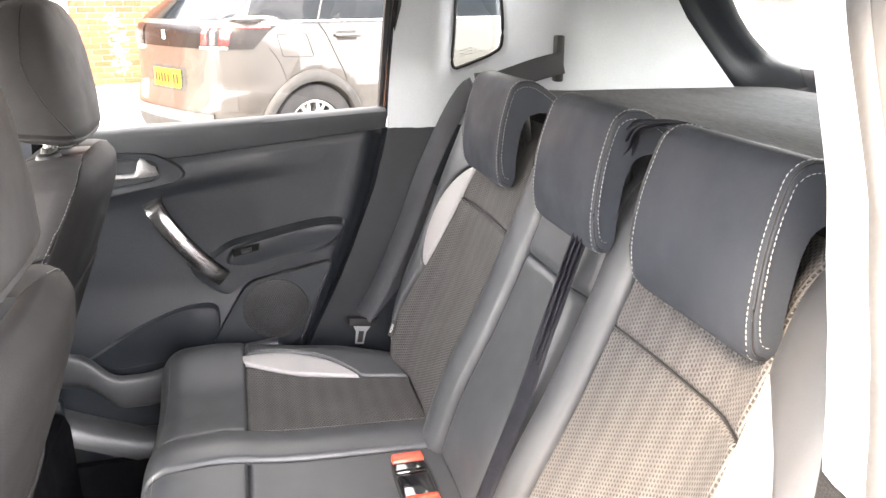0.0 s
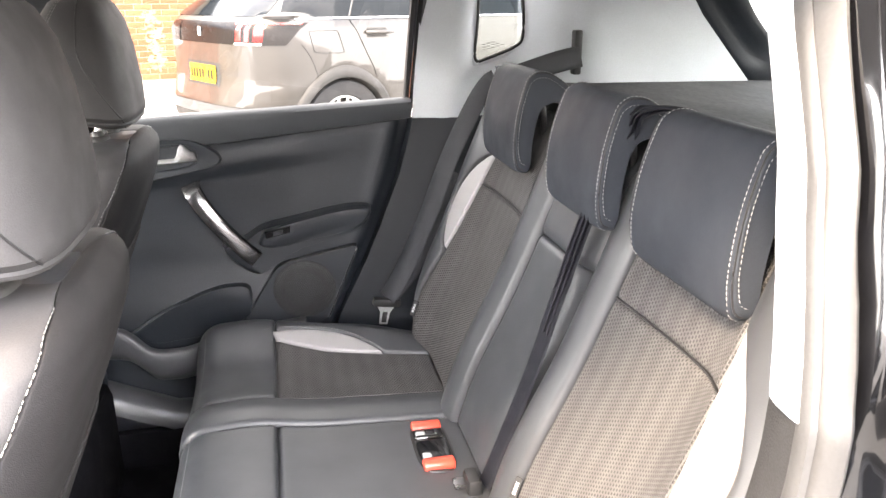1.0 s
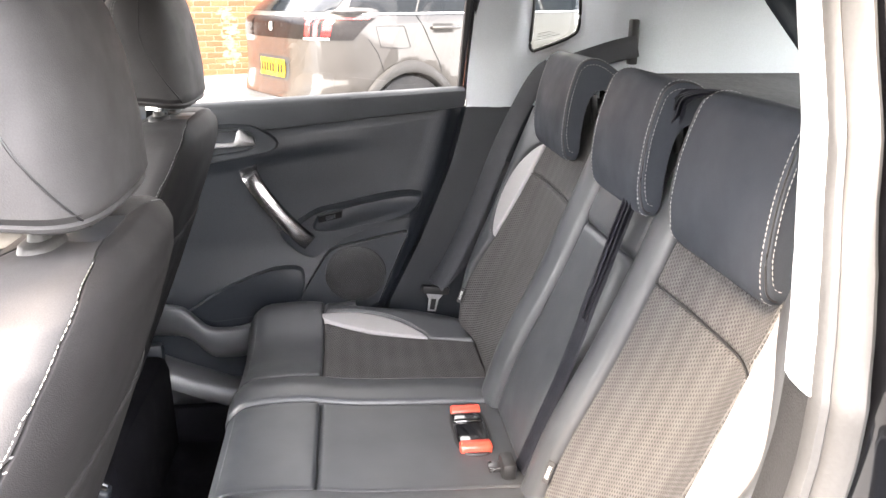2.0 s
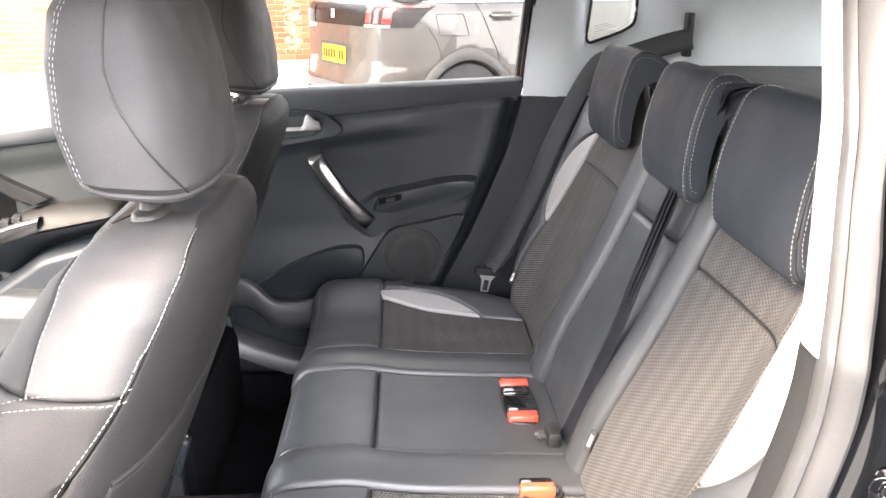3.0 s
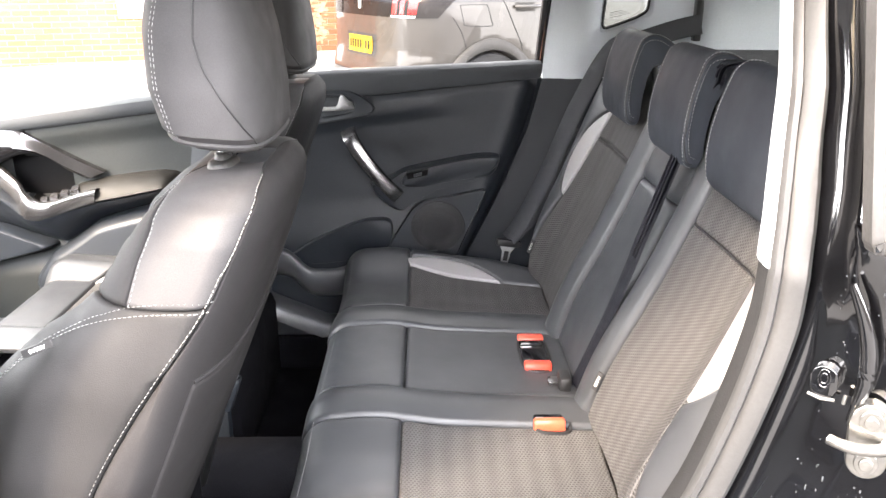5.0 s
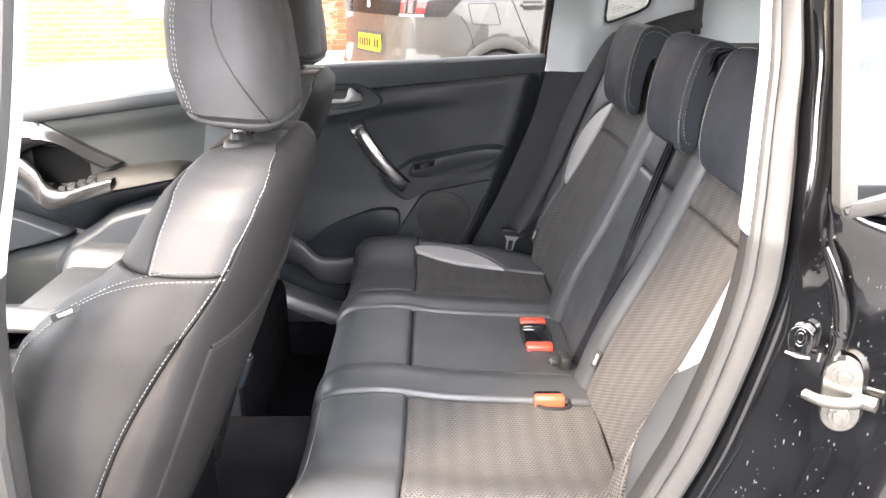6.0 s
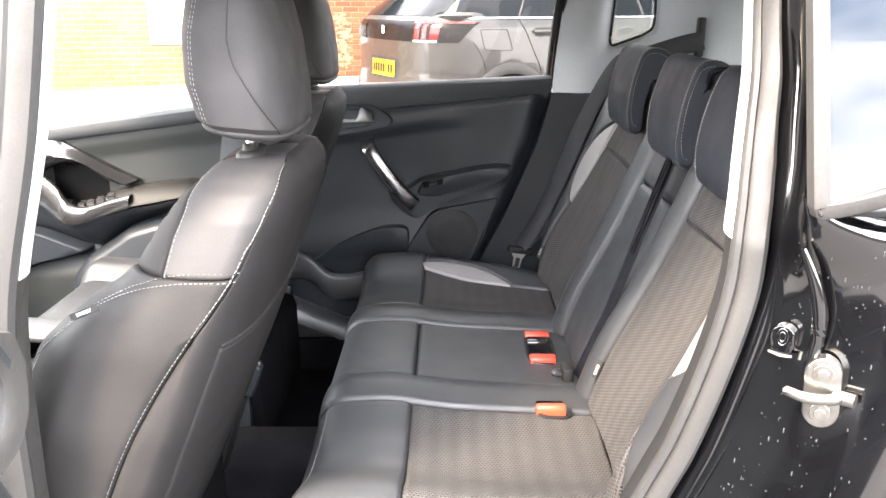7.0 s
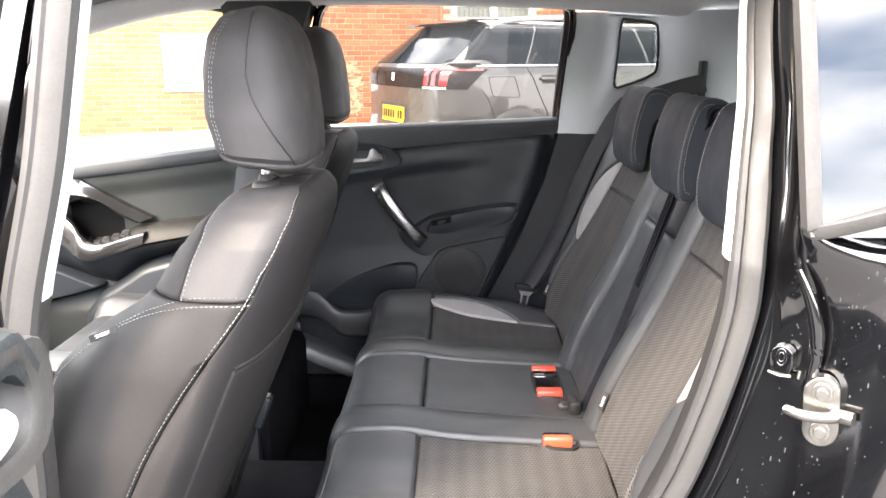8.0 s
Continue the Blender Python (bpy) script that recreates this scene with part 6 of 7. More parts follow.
def middle_belt():
    belt = thing("seat_belt", (0.27, -0.095, 0.70), "black seat belt lying flat down the rear backrest", "seat belt", "rear seat belts")
    route = ((0.004, -0.066, 0.012), (0.06, -0.064, 0.0115), (0.10, -0.062, 0.0115), (0.15, -0.063, 0.013), (0.20, -0.070, 0.0185), (0.25, -0.071, 0.0225), (0.30, -0.069, 0.0265), (0.35, -0.066, 0.028), (0.40, -0.064, 0.0305), (0.45, -0.066, 0.0345), (0.50, -0.072, 0.0385), (0.54, -0.090, 0.044), (0.58, -0.108, 0.048), (0.61, -0.130, 0.054))
    pts = [FOOT + Vector((0, y, 0)) + UP * v + OUT * d for v, y, d in route]
    pts.append(pts[-1] + Vector((0.055, -0.030, 0.002)))
    pts.append(pts[-1] + Vector((0.050, -0.045, -0.040)))
    line = spline(pts, 72)
    lean = Vector((0.26, -1, -0.10))
    width = [0.031 - 0.004 * smoothstep(24, 54, k) for k in range(73)]
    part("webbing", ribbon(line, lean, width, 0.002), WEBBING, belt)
    # folds where the strap gathers towards the top
    for shift in (-1, 0, 1):
        fold = [p + Vector((0, -1, 0)) * shift * (0.0135 - 0.004 * smoothstep(10, 40, k)) + OUT * 0.0035 for k, p in enumerate(line[26:68])]
        part("fold", ribbon(fold, Vector((-0.75, -0.8, 0.3)), [0.003 + 0.009 * smoothstep(0, 14, k) for k in range(len(fold))], 0.002), WEBBING, belt)
    bm = bmesh.new()
    box(bm, (0.240, -0.088, 0.690), (0.262, -0.046, 0.722), 0.006, 2)
    part("anchor_cover", bm, BLACK, belt)
    bm = bmesh.new()
    box(bm, (0.222, -0.072, 0.700), (0.243, -0.050, 0.708), 0.002, 2)
    part("tongue", bm, DARK_SILVER, belt)


far_belt()
middle_belt()


# small sewn tabs with printed words --------------------------------------------------
def word(text, m, size, parent, mat=WHITE):
    """Raised lettering as mesh, centred on m, reading along its x."""
    cu = bpy.data.curves.new("print", "FONT")
    cu.body, cu.size, cu.align_x, cu.align_y, cu.extrude = text, size, "CENTER", "CENTER", 0.0002
    tmp = bpy.data.objects.new("print", cu)
    scene.collection.objects.link(tmp)
    me = bpy.data.meshes.new_from_object(tmp.evaluated_get(bpy.context.evaluated_depsgraph_get()))
    bpy.data.objects.remove(tmp)
    me.materials.clear()
    me.materials.append(mat)
    me.transform(m)
    ob = new("lettering", me)
    ob.parent = parent
    if parent.parent is None:
        ob.matrix_parent_inverse = Matrix.Translation(-Vector(parent.location))
    return ob


def fabric_tab(owner, p, along, normal, length, tall, text, label):
    along, normal = Vector(along).normalized(), Vector(normal).normalized()
    normal = (normal - along * normal.dot(along)).normalized()
    up = normal.cross(along)
    m = Matrix((along.to_4d(), up.to_4d(), normal.to_4d(), Vector((0, 0, 0, 1)))).transposed()
    for i in range(3):
        m[3][i], m[i][3] = 0, p[i]
    m[3][3] = 1
    bm = bmesh.new()
    box(bm, (-length / 2, -tall / 2, -0.001), (length / 2, tall / 2, 0.001), 0.0008, 1, m)
    t = part("fabric_tab", bm, BLACK, owner, label)
    word(text, m @ Matrix.Translation((0, 0, 0.0011)), tall * 0.60, t)
    return t


p, n = back(-0.176, 0.075)
fabric_tab(bench, p + n * 0.012, (0.32, 0.06, 0.90), (-0.62, -0.75, 0.25), 0.034, 0.011, "ISOFIX", "black tab printed with a child seat word")
p, n = back(0.488, 0.070)
fabric_tab(bench, p + n * 0.016, (0.32, 0.06, 0.90), (-0.62, -0.75, 0.25), 0.034, 0.011, "ISOFIX", "black tab printed with a child seat word")
fabric_tab(near_seat, Vector((-0.400, -0.572, 1.039)), (-0.92, 0.05, -0.38), (0.05, -1, 0.25), 0.038, 0.0095, "AIRBAG", "black tab printed with the airbag word")


# outside ---------------------------------------------------------------------------
def ground_z(x, y):
    """The yard rises gently to the building."""
    return 0.020 * max(0, y - 1.0) + smoothstep(6.5, 9.6, y) * (0.17 + 0.02 * (x + 3))


ASPHALT = material("pale_concrete_yard", (0.295, 0.292, 0.282), 0.9, grain=0.25, grain_scale=60, stain=0.2, stain_scale=0.6, bump=0.3)
BRICK = material("orange_red_brick", (0.31, 0.108, 0.048), 0.85, grain=0.18, grain_scale=90, stain=0.12, stain_scale=1.2, bump=0.4, random_tone=0.22)
MORTAR = material("pale_mortar", (0.42, 0.34, 0.25), 0.95, grain=0.2, grain_scale=80, stain=0.15, stain_scale=1.5, bump=0.4)
bm = bmesh.new()
xs = [-400, -120, -40, -16] + [-10 + k for k in range(21)] + [16, 40, 120, 400]
ys = [-400, -120, -40, -12, -4, -1, 1] + [2 + 0.5 * k for k in range(20)] + [14, 20, 40, 120, 400]
grid(bm, [[(x, y, ground_z(max(-8, min(6, x)), min(y, 12))) for x in xs] for y in ys])
structure("ground", bm, ASPHALT, "pale sunlit concrete yard", "ground")

# dark sheet never in view, added to cut bounced light and paint reflections
DARK_GROUND = material("dark_ground_sheet", (0.055, 0.054, 0.053), 0.9, grain=0.4, grain_scale=120, stain=0.2, stain_scale=0.8, bump=0.4)
bm = bmesh.new()
grid(bm, [[(x, y, 0.006) for x in (-60, -20, -6, 0, 6, 20, 60)] for y in (-14, -8, -4, -2, 0, 0.95)])
structure("road", bm, DARK_GROUND, "unseen dark ground under and beside the car, added to cut bounced light", "road")
WALL_YAW = radians(15)
W0 = Vector((-4.39, 9.278, 0))
W_ALONG, W_IN = Vector((math.cos(WALL_YAW), math.sin(WALL_YAW), 0)), Vector((math.sin(WALL_YAW), -math.cos(WALL_YAW), 0))


def on_wall(s, z, d=0.0):
    """s metres along the wall, z up, d out of it towards the car."""
    return W0 + W_ALONG * s + Vector((0, 0, z)) + W_IN * d


WIN_S0, WIN_S1, WIN_Z0, WIN_Z1 = 4.48, 5.76, 1.86, 2.75
bm = bmesh.new()
for s0, s1, z0, z1 in ((-7, WIN_S0, -0.2, 3.2), (WIN_S1, 12, -0.2, 3.2), (WIN_S0, WIN_S1, -0.2, WIN_Z0), (WIN_S0, WIN_S1, WIN_Z1, 3.2)):
    prism(bm, [(s0, z0), (s1, z0), (s1, z1), (s0, z1)], on_wall, -0.25, 0.0)
wall = structure("brick_wall", bm, MORTAR, "orange brick building wall in sunlight", "building wall", smooth=False)
bm = bmesh.new()
prism(bm, [(-7.2, 3.2), (12.2, 3.2), (12.2, 3.4), (-7.2, 3.4)], on_wall, -6, 0.25)
part("roof", bm, TRIM_TOP, wall, smooth=False)

# window with vertical blinds
WFRAME = material("white_window_frame", (0.75, 0.74, 0.68), 0.5, grain=0.05, stain=0.06)
BLIND = material("vertical_blind", (0.62, 0.63, 0.60), 0.8, grain=0.08, stain=0.08)
DIM = material("dim_interior", (0.10, 0.10, 0.10), 0.9, grain=0.1)
win = thing("window_1", on_wall(WIN_S0, WIN_Z0, 0.0), "white framed window with vertical blinds", "window", kind="structure")
for s0, s1, z0, z1 in ((WIN_S0, WIN_S0 + 0.06, WIN_Z0, WIN_Z1), (WIN_S1 - 0.06, WIN_S1, WIN_Z0, WIN_Z1), (WIN_S0 + 0.60, WIN_S0 + 0.70, WIN_Z0, WIN_Z1), (WIN_S0, WIN_S1, WIN_Z0, WIN_Z0 + 0.06), (WIN_S0, WIN_S1, WIN_Z1 - 0.06, WIN_Z1)):
    bm = bmesh.new()
    prism(bm, [(s0, z0), (s1, z0), (s1, z1), (s0, z1)], on_wall, -0.12, -0.05, 0.008)
    part("window_frame", bm, WFRAME, win, smooth=False)
bm = bmesh.new()
prism(bm, [(WIN_S0 - 0.05, WIN_Z0 - 0.06), (WIN_S1 + 0.05, WIN_Z0 - 0.06), (WIN_S1 + 0.05, WIN_Z0 + 0.0), (WIN_S0 - 0.05, WIN_Z0 + 0.0)], on_wall, -0.1, 0.05)
part("window_sill", bm, WFRAME, win, smooth=False)
for k in range(16):
    s = WIN_S0 + 0.08 + k * 0.075
    if abs(s + 0.03 - WIN_S0 - 0.65) < 0.06:
        continue
    bm = bmesh.new()
    prism(bm, [(s, WIN_Z0 + 0.06), (s + 0.048, WIN_Z0 + 0.06), (s + 0.048, WIN_Z1), (s, WIN_Z1)], on_wall, -0.20, -0.196)
    part("slat", bm, BLIND, win, smooth=False)
bm = bmesh.new()
prism(bm, [(WIN_S0, WIN_Z0), (WIN_S1, WIN_Z0), (WIN_S1, WIN_Z1), (WIN_S0, WIN_Z1)], on_wall, -0.30, -0.26)
part("room", bm, DIM, win, smooth=False)
bm = bmesh.new()
prism(bm, [(WIN_S0, WIN_Z0), (WIN_S1, WIN_Z0), (WIN_S1, WIN_Z1), (WIN_S0, WIN_Z1)], on_wall, -0.10, -0.096)
part("pane", bm, GLASS, win, smooth=False)
# blank white board and drainpipe on the wall
bm = bmesh.new()
prism(bm, [(0.315, 0.87), (2.42, 0.87), (2.42, 1.64), (0.315, 1.64)], on_wall, 0.012, 0.035, 0.003)
tagged(part("notice_board", bm, WHITE, smooth=False), "plain white board fixed to the brick wall", "sign board")
bm = bmesh.new()
tube(bm, [on_wall(4.28, 0.35, 0.05), on_wall(4.28, 3.2, 0.05)], 0.02, 10)
tagged(part("cable_conduit", bm, BRICK), "thin brown conduit running up the brick wall", "conduit")

# flaking remains of white paint on the bricks
FADED = material("faded_white_paint", (0.40, 0.27, 0.165), 0.9, grain=0.2, grain_scale=60, stain=0.2, stain_scale=8)
rnd_p = random.Random(9)
bm = bmesh.new()
for k in range(130):
    z = rnd_p.uniform(0.50, 1.28)
    s = 2.95 + 0.16 * (z - 0.9) * -0.5 + rnd_p.gauss(0, 0.055)
    w, h = rnd_p.uniform(0.015, 0.06), rnd_p.uniform(0.008, 0.035)
    ring = [(s + w * math.cos(a) * rnd_p.uniform(0.6, 1), z + h * math.sin(a) * rnd_p.uniform(0.6, 1)) for a in [2 * math.pi * q / 9 for q in range(9)]]
    prism(bm, ring, on_wall, 0.006, 0.0105 + 0.00002 * k)
part("faded_paint", bm, FADED, wall, "flaking pale paint on the bricks", smooth=False)

# unseen dark block added behind the viewer to darken reflections and low sky light
REAR_BLOCK = material("dark_backdrop", (0.060, 0.050, 0.045), 0.9, grain=0.2, grain_scale=30, stain=0.2, stain_scale=1.0)
bm = bmesh.new()
box(bm, (-22, -12.5, -0.2), (24, -11, 2.9))
structure("building_behind", bm, REAR_BLOCK, "unseen dark block added behind the viewer to hold back low light", "building", smooth=False)
# bricks: each proud of the mortar; the stretch before the parked car singly, the rest joined
BL, BH = 0.215, 0.065
def brick_mesh(width):
    bm = bmesh.new()
    box(bm, (0, -0.02, 0), (width, 0.008, BH))
    bmesh.ops.bevel(bm, geom=[e for e in bm.edges if all(v.co.y > 0 for v in e.verts)], offset=0.004, segments=1, affect="EDGES")
    bmesh.ops.delete(bm, geom=[f for f in bm.faces if all(v.co.y < -0.01 for v in f.verts)], context="FACES")
    return bm
brick_data = mesh_of("brick", brick_mesh(BL), BRICK, False)
singles, rest = [], []
rnd = random.Random(4)
for row in range(36):
    z = 0.24 + row * 0.075
    for col in range(60):
        s = -2.2 + col * 0.225 + (row % 2) * 0.1125
        if s > 7.5 or (WIN_S0 - BL < s < WIN_S1 and WIN_Z0 - BH < z < WIN_Z1):
            continue
        (singles if 2.0 < s < 4.6 and 0.3 < z < 2.3 and len(singles) < 300 else rest).append((s, z))
frame_m = Matrix((W_ALONG.to_4d(), W_IN.to_4d(), Vector((0, 0, 1, 0)), Vector((0, 0, 0, 1)))).transposed()
frame_m[3][3] = 1
for i in range(3):
    frame_m[3][i] = 0
joined = bmesh.new()
tmpl = brick_mesh(BL)
tv, tf = [v.co.copy() for v in tmpl.verts], [[v.index for v in f.verts] for f in tmpl.faces]
tmpl.verts.index_update()
tf = [[v.index for v in f.verts] for f in tmpl.faces]
tmpl.free()
verts, faces = [], []
for s, z in rest:
    o = on_wall(s, z, rnd.uniform(-0.002, 0.002))
    n0 = len(verts)
    verts += [o + W_ALONG * c.x + W_IN * c.y + Vector((0, 0, c.z)) for c in tv]
    faces += [[n0 + i for i in f] for f in tf]
joined.free()
me = bpy.data.meshes.new("bricks")
me.from_pydata(verts, [], faces)
me.update()
me.materials.append(BRICK)
rest_ob = new("bricks", me)
rest_ob.parent = wall
tagged(rest_ob, kind="stuff")


# parked car ------------------------------------------------------------------------
CAR_PAINT = material("grey_bronze_car_paint", (0.056, 0.0515, 0.047), 0.36, metal=0.35, spec=0.5, grain=0.05, grain_scale=900, stain=0.03, coat=1.0)
CAR_GLASS = material("dark_car_glass", (0.010, 0.013, 0.016), 0.05, spec=0.09, grain=0.05, coat=0.0)
LAMP_RED = material("red_tail_lamp", (0.50, 0.015, 0.015), 0.15, grain=0.05, coat=0.8)
LAMP_SMOKE = material("smoked_lamp", (0.012, 0.010, 0.010), 0.25, spec=0.15, grain=0.05)
PLATE = material("yellow_plate", (0.55, 0.36, 0.01), 0.5, grain=0.04)
TYRE = material("tyre_rubber", (0.025, 0.025, 0.026), 0.85, grain=0.3, grain_scale=300, bump=0.3)
ALLOY = material("alloy", (0.62, 0.62, 0.62), 0.3, metal=0.9, grain=0.05)
CLADDING = material("grey_cladding", (0.042, 0.041, 0.040), 0.7, grain=0.2, grain_scale=300)
P_YAW = radians(28)
P_ROOT = Vector((-0.57, 5.05, 0))
P_FWD, P_RIGHT = Vector((math.cos(P_YAW), math.sin(P_YAW), 0)), Vector((math.sin(P_YAW), -math.cos(P_YAW), 0))
P_ROOT.z = ground_z(0.5, 5.4) + 0.02


def on_car(x, y, z):
    """x metres ahead of the rear bumper, y to the car's right, z up."""
    return P_ROOT + P_FWD * x + P_RIGHT * y + Vector((0, 0, lerp([(0, 0), (0.25, 0.27), (0.50, 0.53), (0.74, 0.775), (0.99, 1.085), (1.08, 1.18), (1.53, 1.485), (1.65, 1.575)], z)))


def car_half(x, z):
    """Half width of the body at a place along it and a height."""
    plan = lerp([(-0.02, 0.66), (0.03, 0.76), (0.10, 0.83), (0.25, 0.885), (0.6, 0.915), (1.2, 0.92), (3.4, 0.91), (4.0, 0.86), (4.3, 0.74), (4.45, 0.5)], x)
    side = lerp([(0.25, 0.93), (0.45, 0.98), (0.65, 1.0), (0.85, 0.985), (1.0, 0.97), (1.08, 0.94), (1.30, 0.83), (1.50, 0.71), (1.57, 0.60), (1.62, 0.3)], z)
    return plan * side


def car_tail(z):
    """How far the tail's middle stands ahead of the bumper's rearmost place."""
    return lerp([(0.25, 0.10), (0.40, 0.01), (0.55, 0.0), (0.66, 0.04), (0.72, 0.055), (0.90, 0.055), (1.02, 0.06), (1.10, 0.13), (1.30, 0.32), (1.48, 0.46), (1.56, 0.50), (1.62, 0.60)], z)


def parked_car():
    car = thing("parked_car", on_car(2.2, 0, 0), "grey-bronze family car parked before the brick wall", "car")
    body = part("body", car_body(), CAR_PAINT, car, sharp=60)
    # wrapping skins over tail and right flank
    def skin(points, lift, mat, name, label="", parent=car, nu=1):
        bm = bmesh.new()
        rows = [[on_body(u, z, lift) for u in points[0]] for z in points[1]]
        grid(bm, rows)
        return part(name, bm, mat, parent, label, sharp=60)
    steps = lambda a, b, n: [a + (b - a) * k / n for k in range(n + 1)]
    return car, body, skin, steps


RING_N = 96


def tail_ring(z):
    """Half plan of the car at a height: from the tail's middle round the right corner to the nose."""
    x0 = car_tail(z)
    pts = []
    for k in range(RING_N + 1):
        t = k / RING_N
        if t < 0.3:
            # across the tail
            y = 0.80 * car_half(x0 + 0.04, z) * (t / 0.3)
            x = x0 + 0.05 * (t / 0.3) ** 3
        else:
            q = (t - 0.3) / 0.7
            xs = x0 + 0.05 + (min(4.4, 3.2 if z > 1.1 else 4.4) - x0 - 0.05) * q ** 1.7
            x = xs
            y0 = 0.80 * car_half(x0 + 0.04, z)
            y = y0 + (car_half(xs, z) - y0) * smoothstep(0, 0.22, q) ** 0.7
            if z > 1.1:
                y = y0 + (car_half(max(xs, 0.6), z) - y0) * smoothstep(0, 0.15, q) ** 0.7
        pts.append((x, y))
    return pts


def on_body(t, z, lift=0.0):
    ring = tail_ring(z)
    k = min(t * RING_N, RING_N - 1e-6)
    i, f = int(k), k - int(k)
    (ax, ay), (bx, by) = ring[i], ring[i + 1]
    x, y = ax + (bx - ax) * f, ay + (by - ay) * f
    n = Vector((-(by - ay), 0, 0)) * 0
    d = Vector((bx - ax, by - ay, 0)).normalized()
    nx, ny = -d.y, d.x
    return on_car(x + nx * lift, y + ny * lift, z)


def where(x, z):
    """The t at which the right flank is x ahead of the bumper."""
    ring = tail_ring(z)
    for i in range(RING_N):
        if ring[i][1] > 0.6 * car_half(1.0, z) and ring[i][0] <= x <= ring[i + 1][0]:
            return (i + (x - ring[i][0]) / (ring[i + 1][0] - ring[i][0])) / RING_N
    return 0.3


def car_body():
    bm = bmesh.new()
    zs = [0.25 + 0.83 * k / 30 for k in range(31)] + [1.08 + 0.54 * k / 20 for k in range(1, 21)]
    for sgn in (1, -1):
        rows = []
        for z in zs:
            row = []
            for (x, y) in tail_ring(z):
                wheel = math.hypot(x - 0.72, z - 0.372)
                tuck = 0.10 * smoothstep(0.41, 0.38, wheel) if y > 0.7 else 0
                row.append(on_car(x, sgn * (y - tuck), z))
            rows.append(row)
        grid(bm, rows)
    # roof
    rows = []
    for k in range(25):
        x = 0.60 + 2.5 * k / 24
        z = 1.60 + 0.02 * math.sin(math.pi * k / 24)
        rows.append([on_car(x, 0.40 * s, z + 0.02 * (1 - s * s)) for s in (-1, -0.6, -0.2, 0.2, 0.6, 1)])
    grid(bm, rows)
    bmesh.ops.remove_doubles(bm, verts=bm.verts[:], dist=0.0005)
    return bm


def wheel(x):
    w = []
    bm = bmesh.new()
    prof = [(0.235, 0.0), (0.24, 0.02), (0.30, 0.03), (0.335, 0.02), (0.347, -0.01), (0.350, -0.06), (0.347, -0.17), (0.32, -0.21), (0.23, -0.20)]
    rows = [[on_car(x + r * math.cos(2 * math.pi * k / 56), 0.885 + d, 0.372 + r * math.sin(2 * math.pi * k / 56)) for k in range(56)] for r, d in prof]
    grid(bm, rows, close_u=True)
    return bm


parked, p_body, skin, steps = parked_car()
# all glass above the waist, wrapped round the tail and both flanks
def turned(p, sgn):
    q = p - P_ROOT
    return P_ROOT + P_FWD * q.dot(P_FWD) + P_RIGHT * q.dot(P_RIGHT) * sgn + Vector((0, 0, q.z))


def flank(name, x0, x1, z0, z1, lift, mat, label="", parent=None, nx=14, nz=8):
    """A skin on the right flank; x0, x1, z0, z1 may be functions of the other fraction."""
    bm = bmesh.new()
    rows = []
    for j in range(nz + 1):
        row = []
        for i in range(nx + 1):
            a, b = i / nx, j / nz
            xa, xb = (x0(b) if callable(x0) else x0), (x1(b) if callable(x1) else x1)
            za, zb = (z0(a) if callable(z0) else z0), (z1(a) if callable(z1) else z1)
            z = za + (zb - za) * b
            x = xa + (xb - xa) * a
            row.append(on_body(where(x, z), z, lift))
        rows.append(row)
    grid(bm, rows)
    return part(name, bm, mat, parent or parked, label, sharp=60)


bm = bmesh.new()
for sgn in (1, -1):
    grid(bm, [[turned(on_body(u, z, 0.006), sgn) for u in steps(0.0, 0.34, 20)] for z in steps(1.10, 1.53, 14)])
part("rear_screen", bm, CAR_GLASS, parked, "dark rear screen reflecting the sky")
flank("quarter_glass", lambda b: 0.26 + 0.29 * b, lambda b: 0.80 + 0.22 * b, lambda a: 1.095, lambda a: 1.53, 0.007, CAR_GLASS, "dark tinted quarter glass")
flank("door_glass", lambda b: 0.818 + 0.22 * b, lambda b: 2.02, lambda a: 1.095, lambda a: 1.53, 0.007, CAR_GLASS, "dark tinted door glass")
flank("front_glass", lambda b: 2.06, lambda b: 3.00 - 0.5 * b, lambda a: 1.095, lambda a: 1.53, 0.007, CAR_GLASS, "tinted front door glass")
flank("waist_trim", 0.38, 2.95, 1.074, 1.090, 0.009, CHROME, "bright chrome waist strip", nx=40, nz=2)
# pale roof edge and rail
bm = bmesh.new()
tube(bm, spline([on_car(*p) for p in ((0.62, 0.60, 1.50), (0.75, 0.575, 1.565), (1.0, 0.56, 1.605), (1.6, 0.555, 1.635), (2.3, 0.55, 1.63), (2.9, 0.55, 1.58))], 30), 0.022, 8)
part("roof_rail", bm, ALLOY, parked, "satin aluminium roof rail")
bm = bmesh.new()
grid(bm, [[on_car(x + 0.04 * abs(y), y, z) for y in steps(-0.58, 0.58, 12)] for x, z in ((0.42, 1.545), (0.40, 1.565), (0.46, 1.59), (0.62, 1.615))])
part("spoiler", bm, GLOSS, parked, "black roof spoiler")
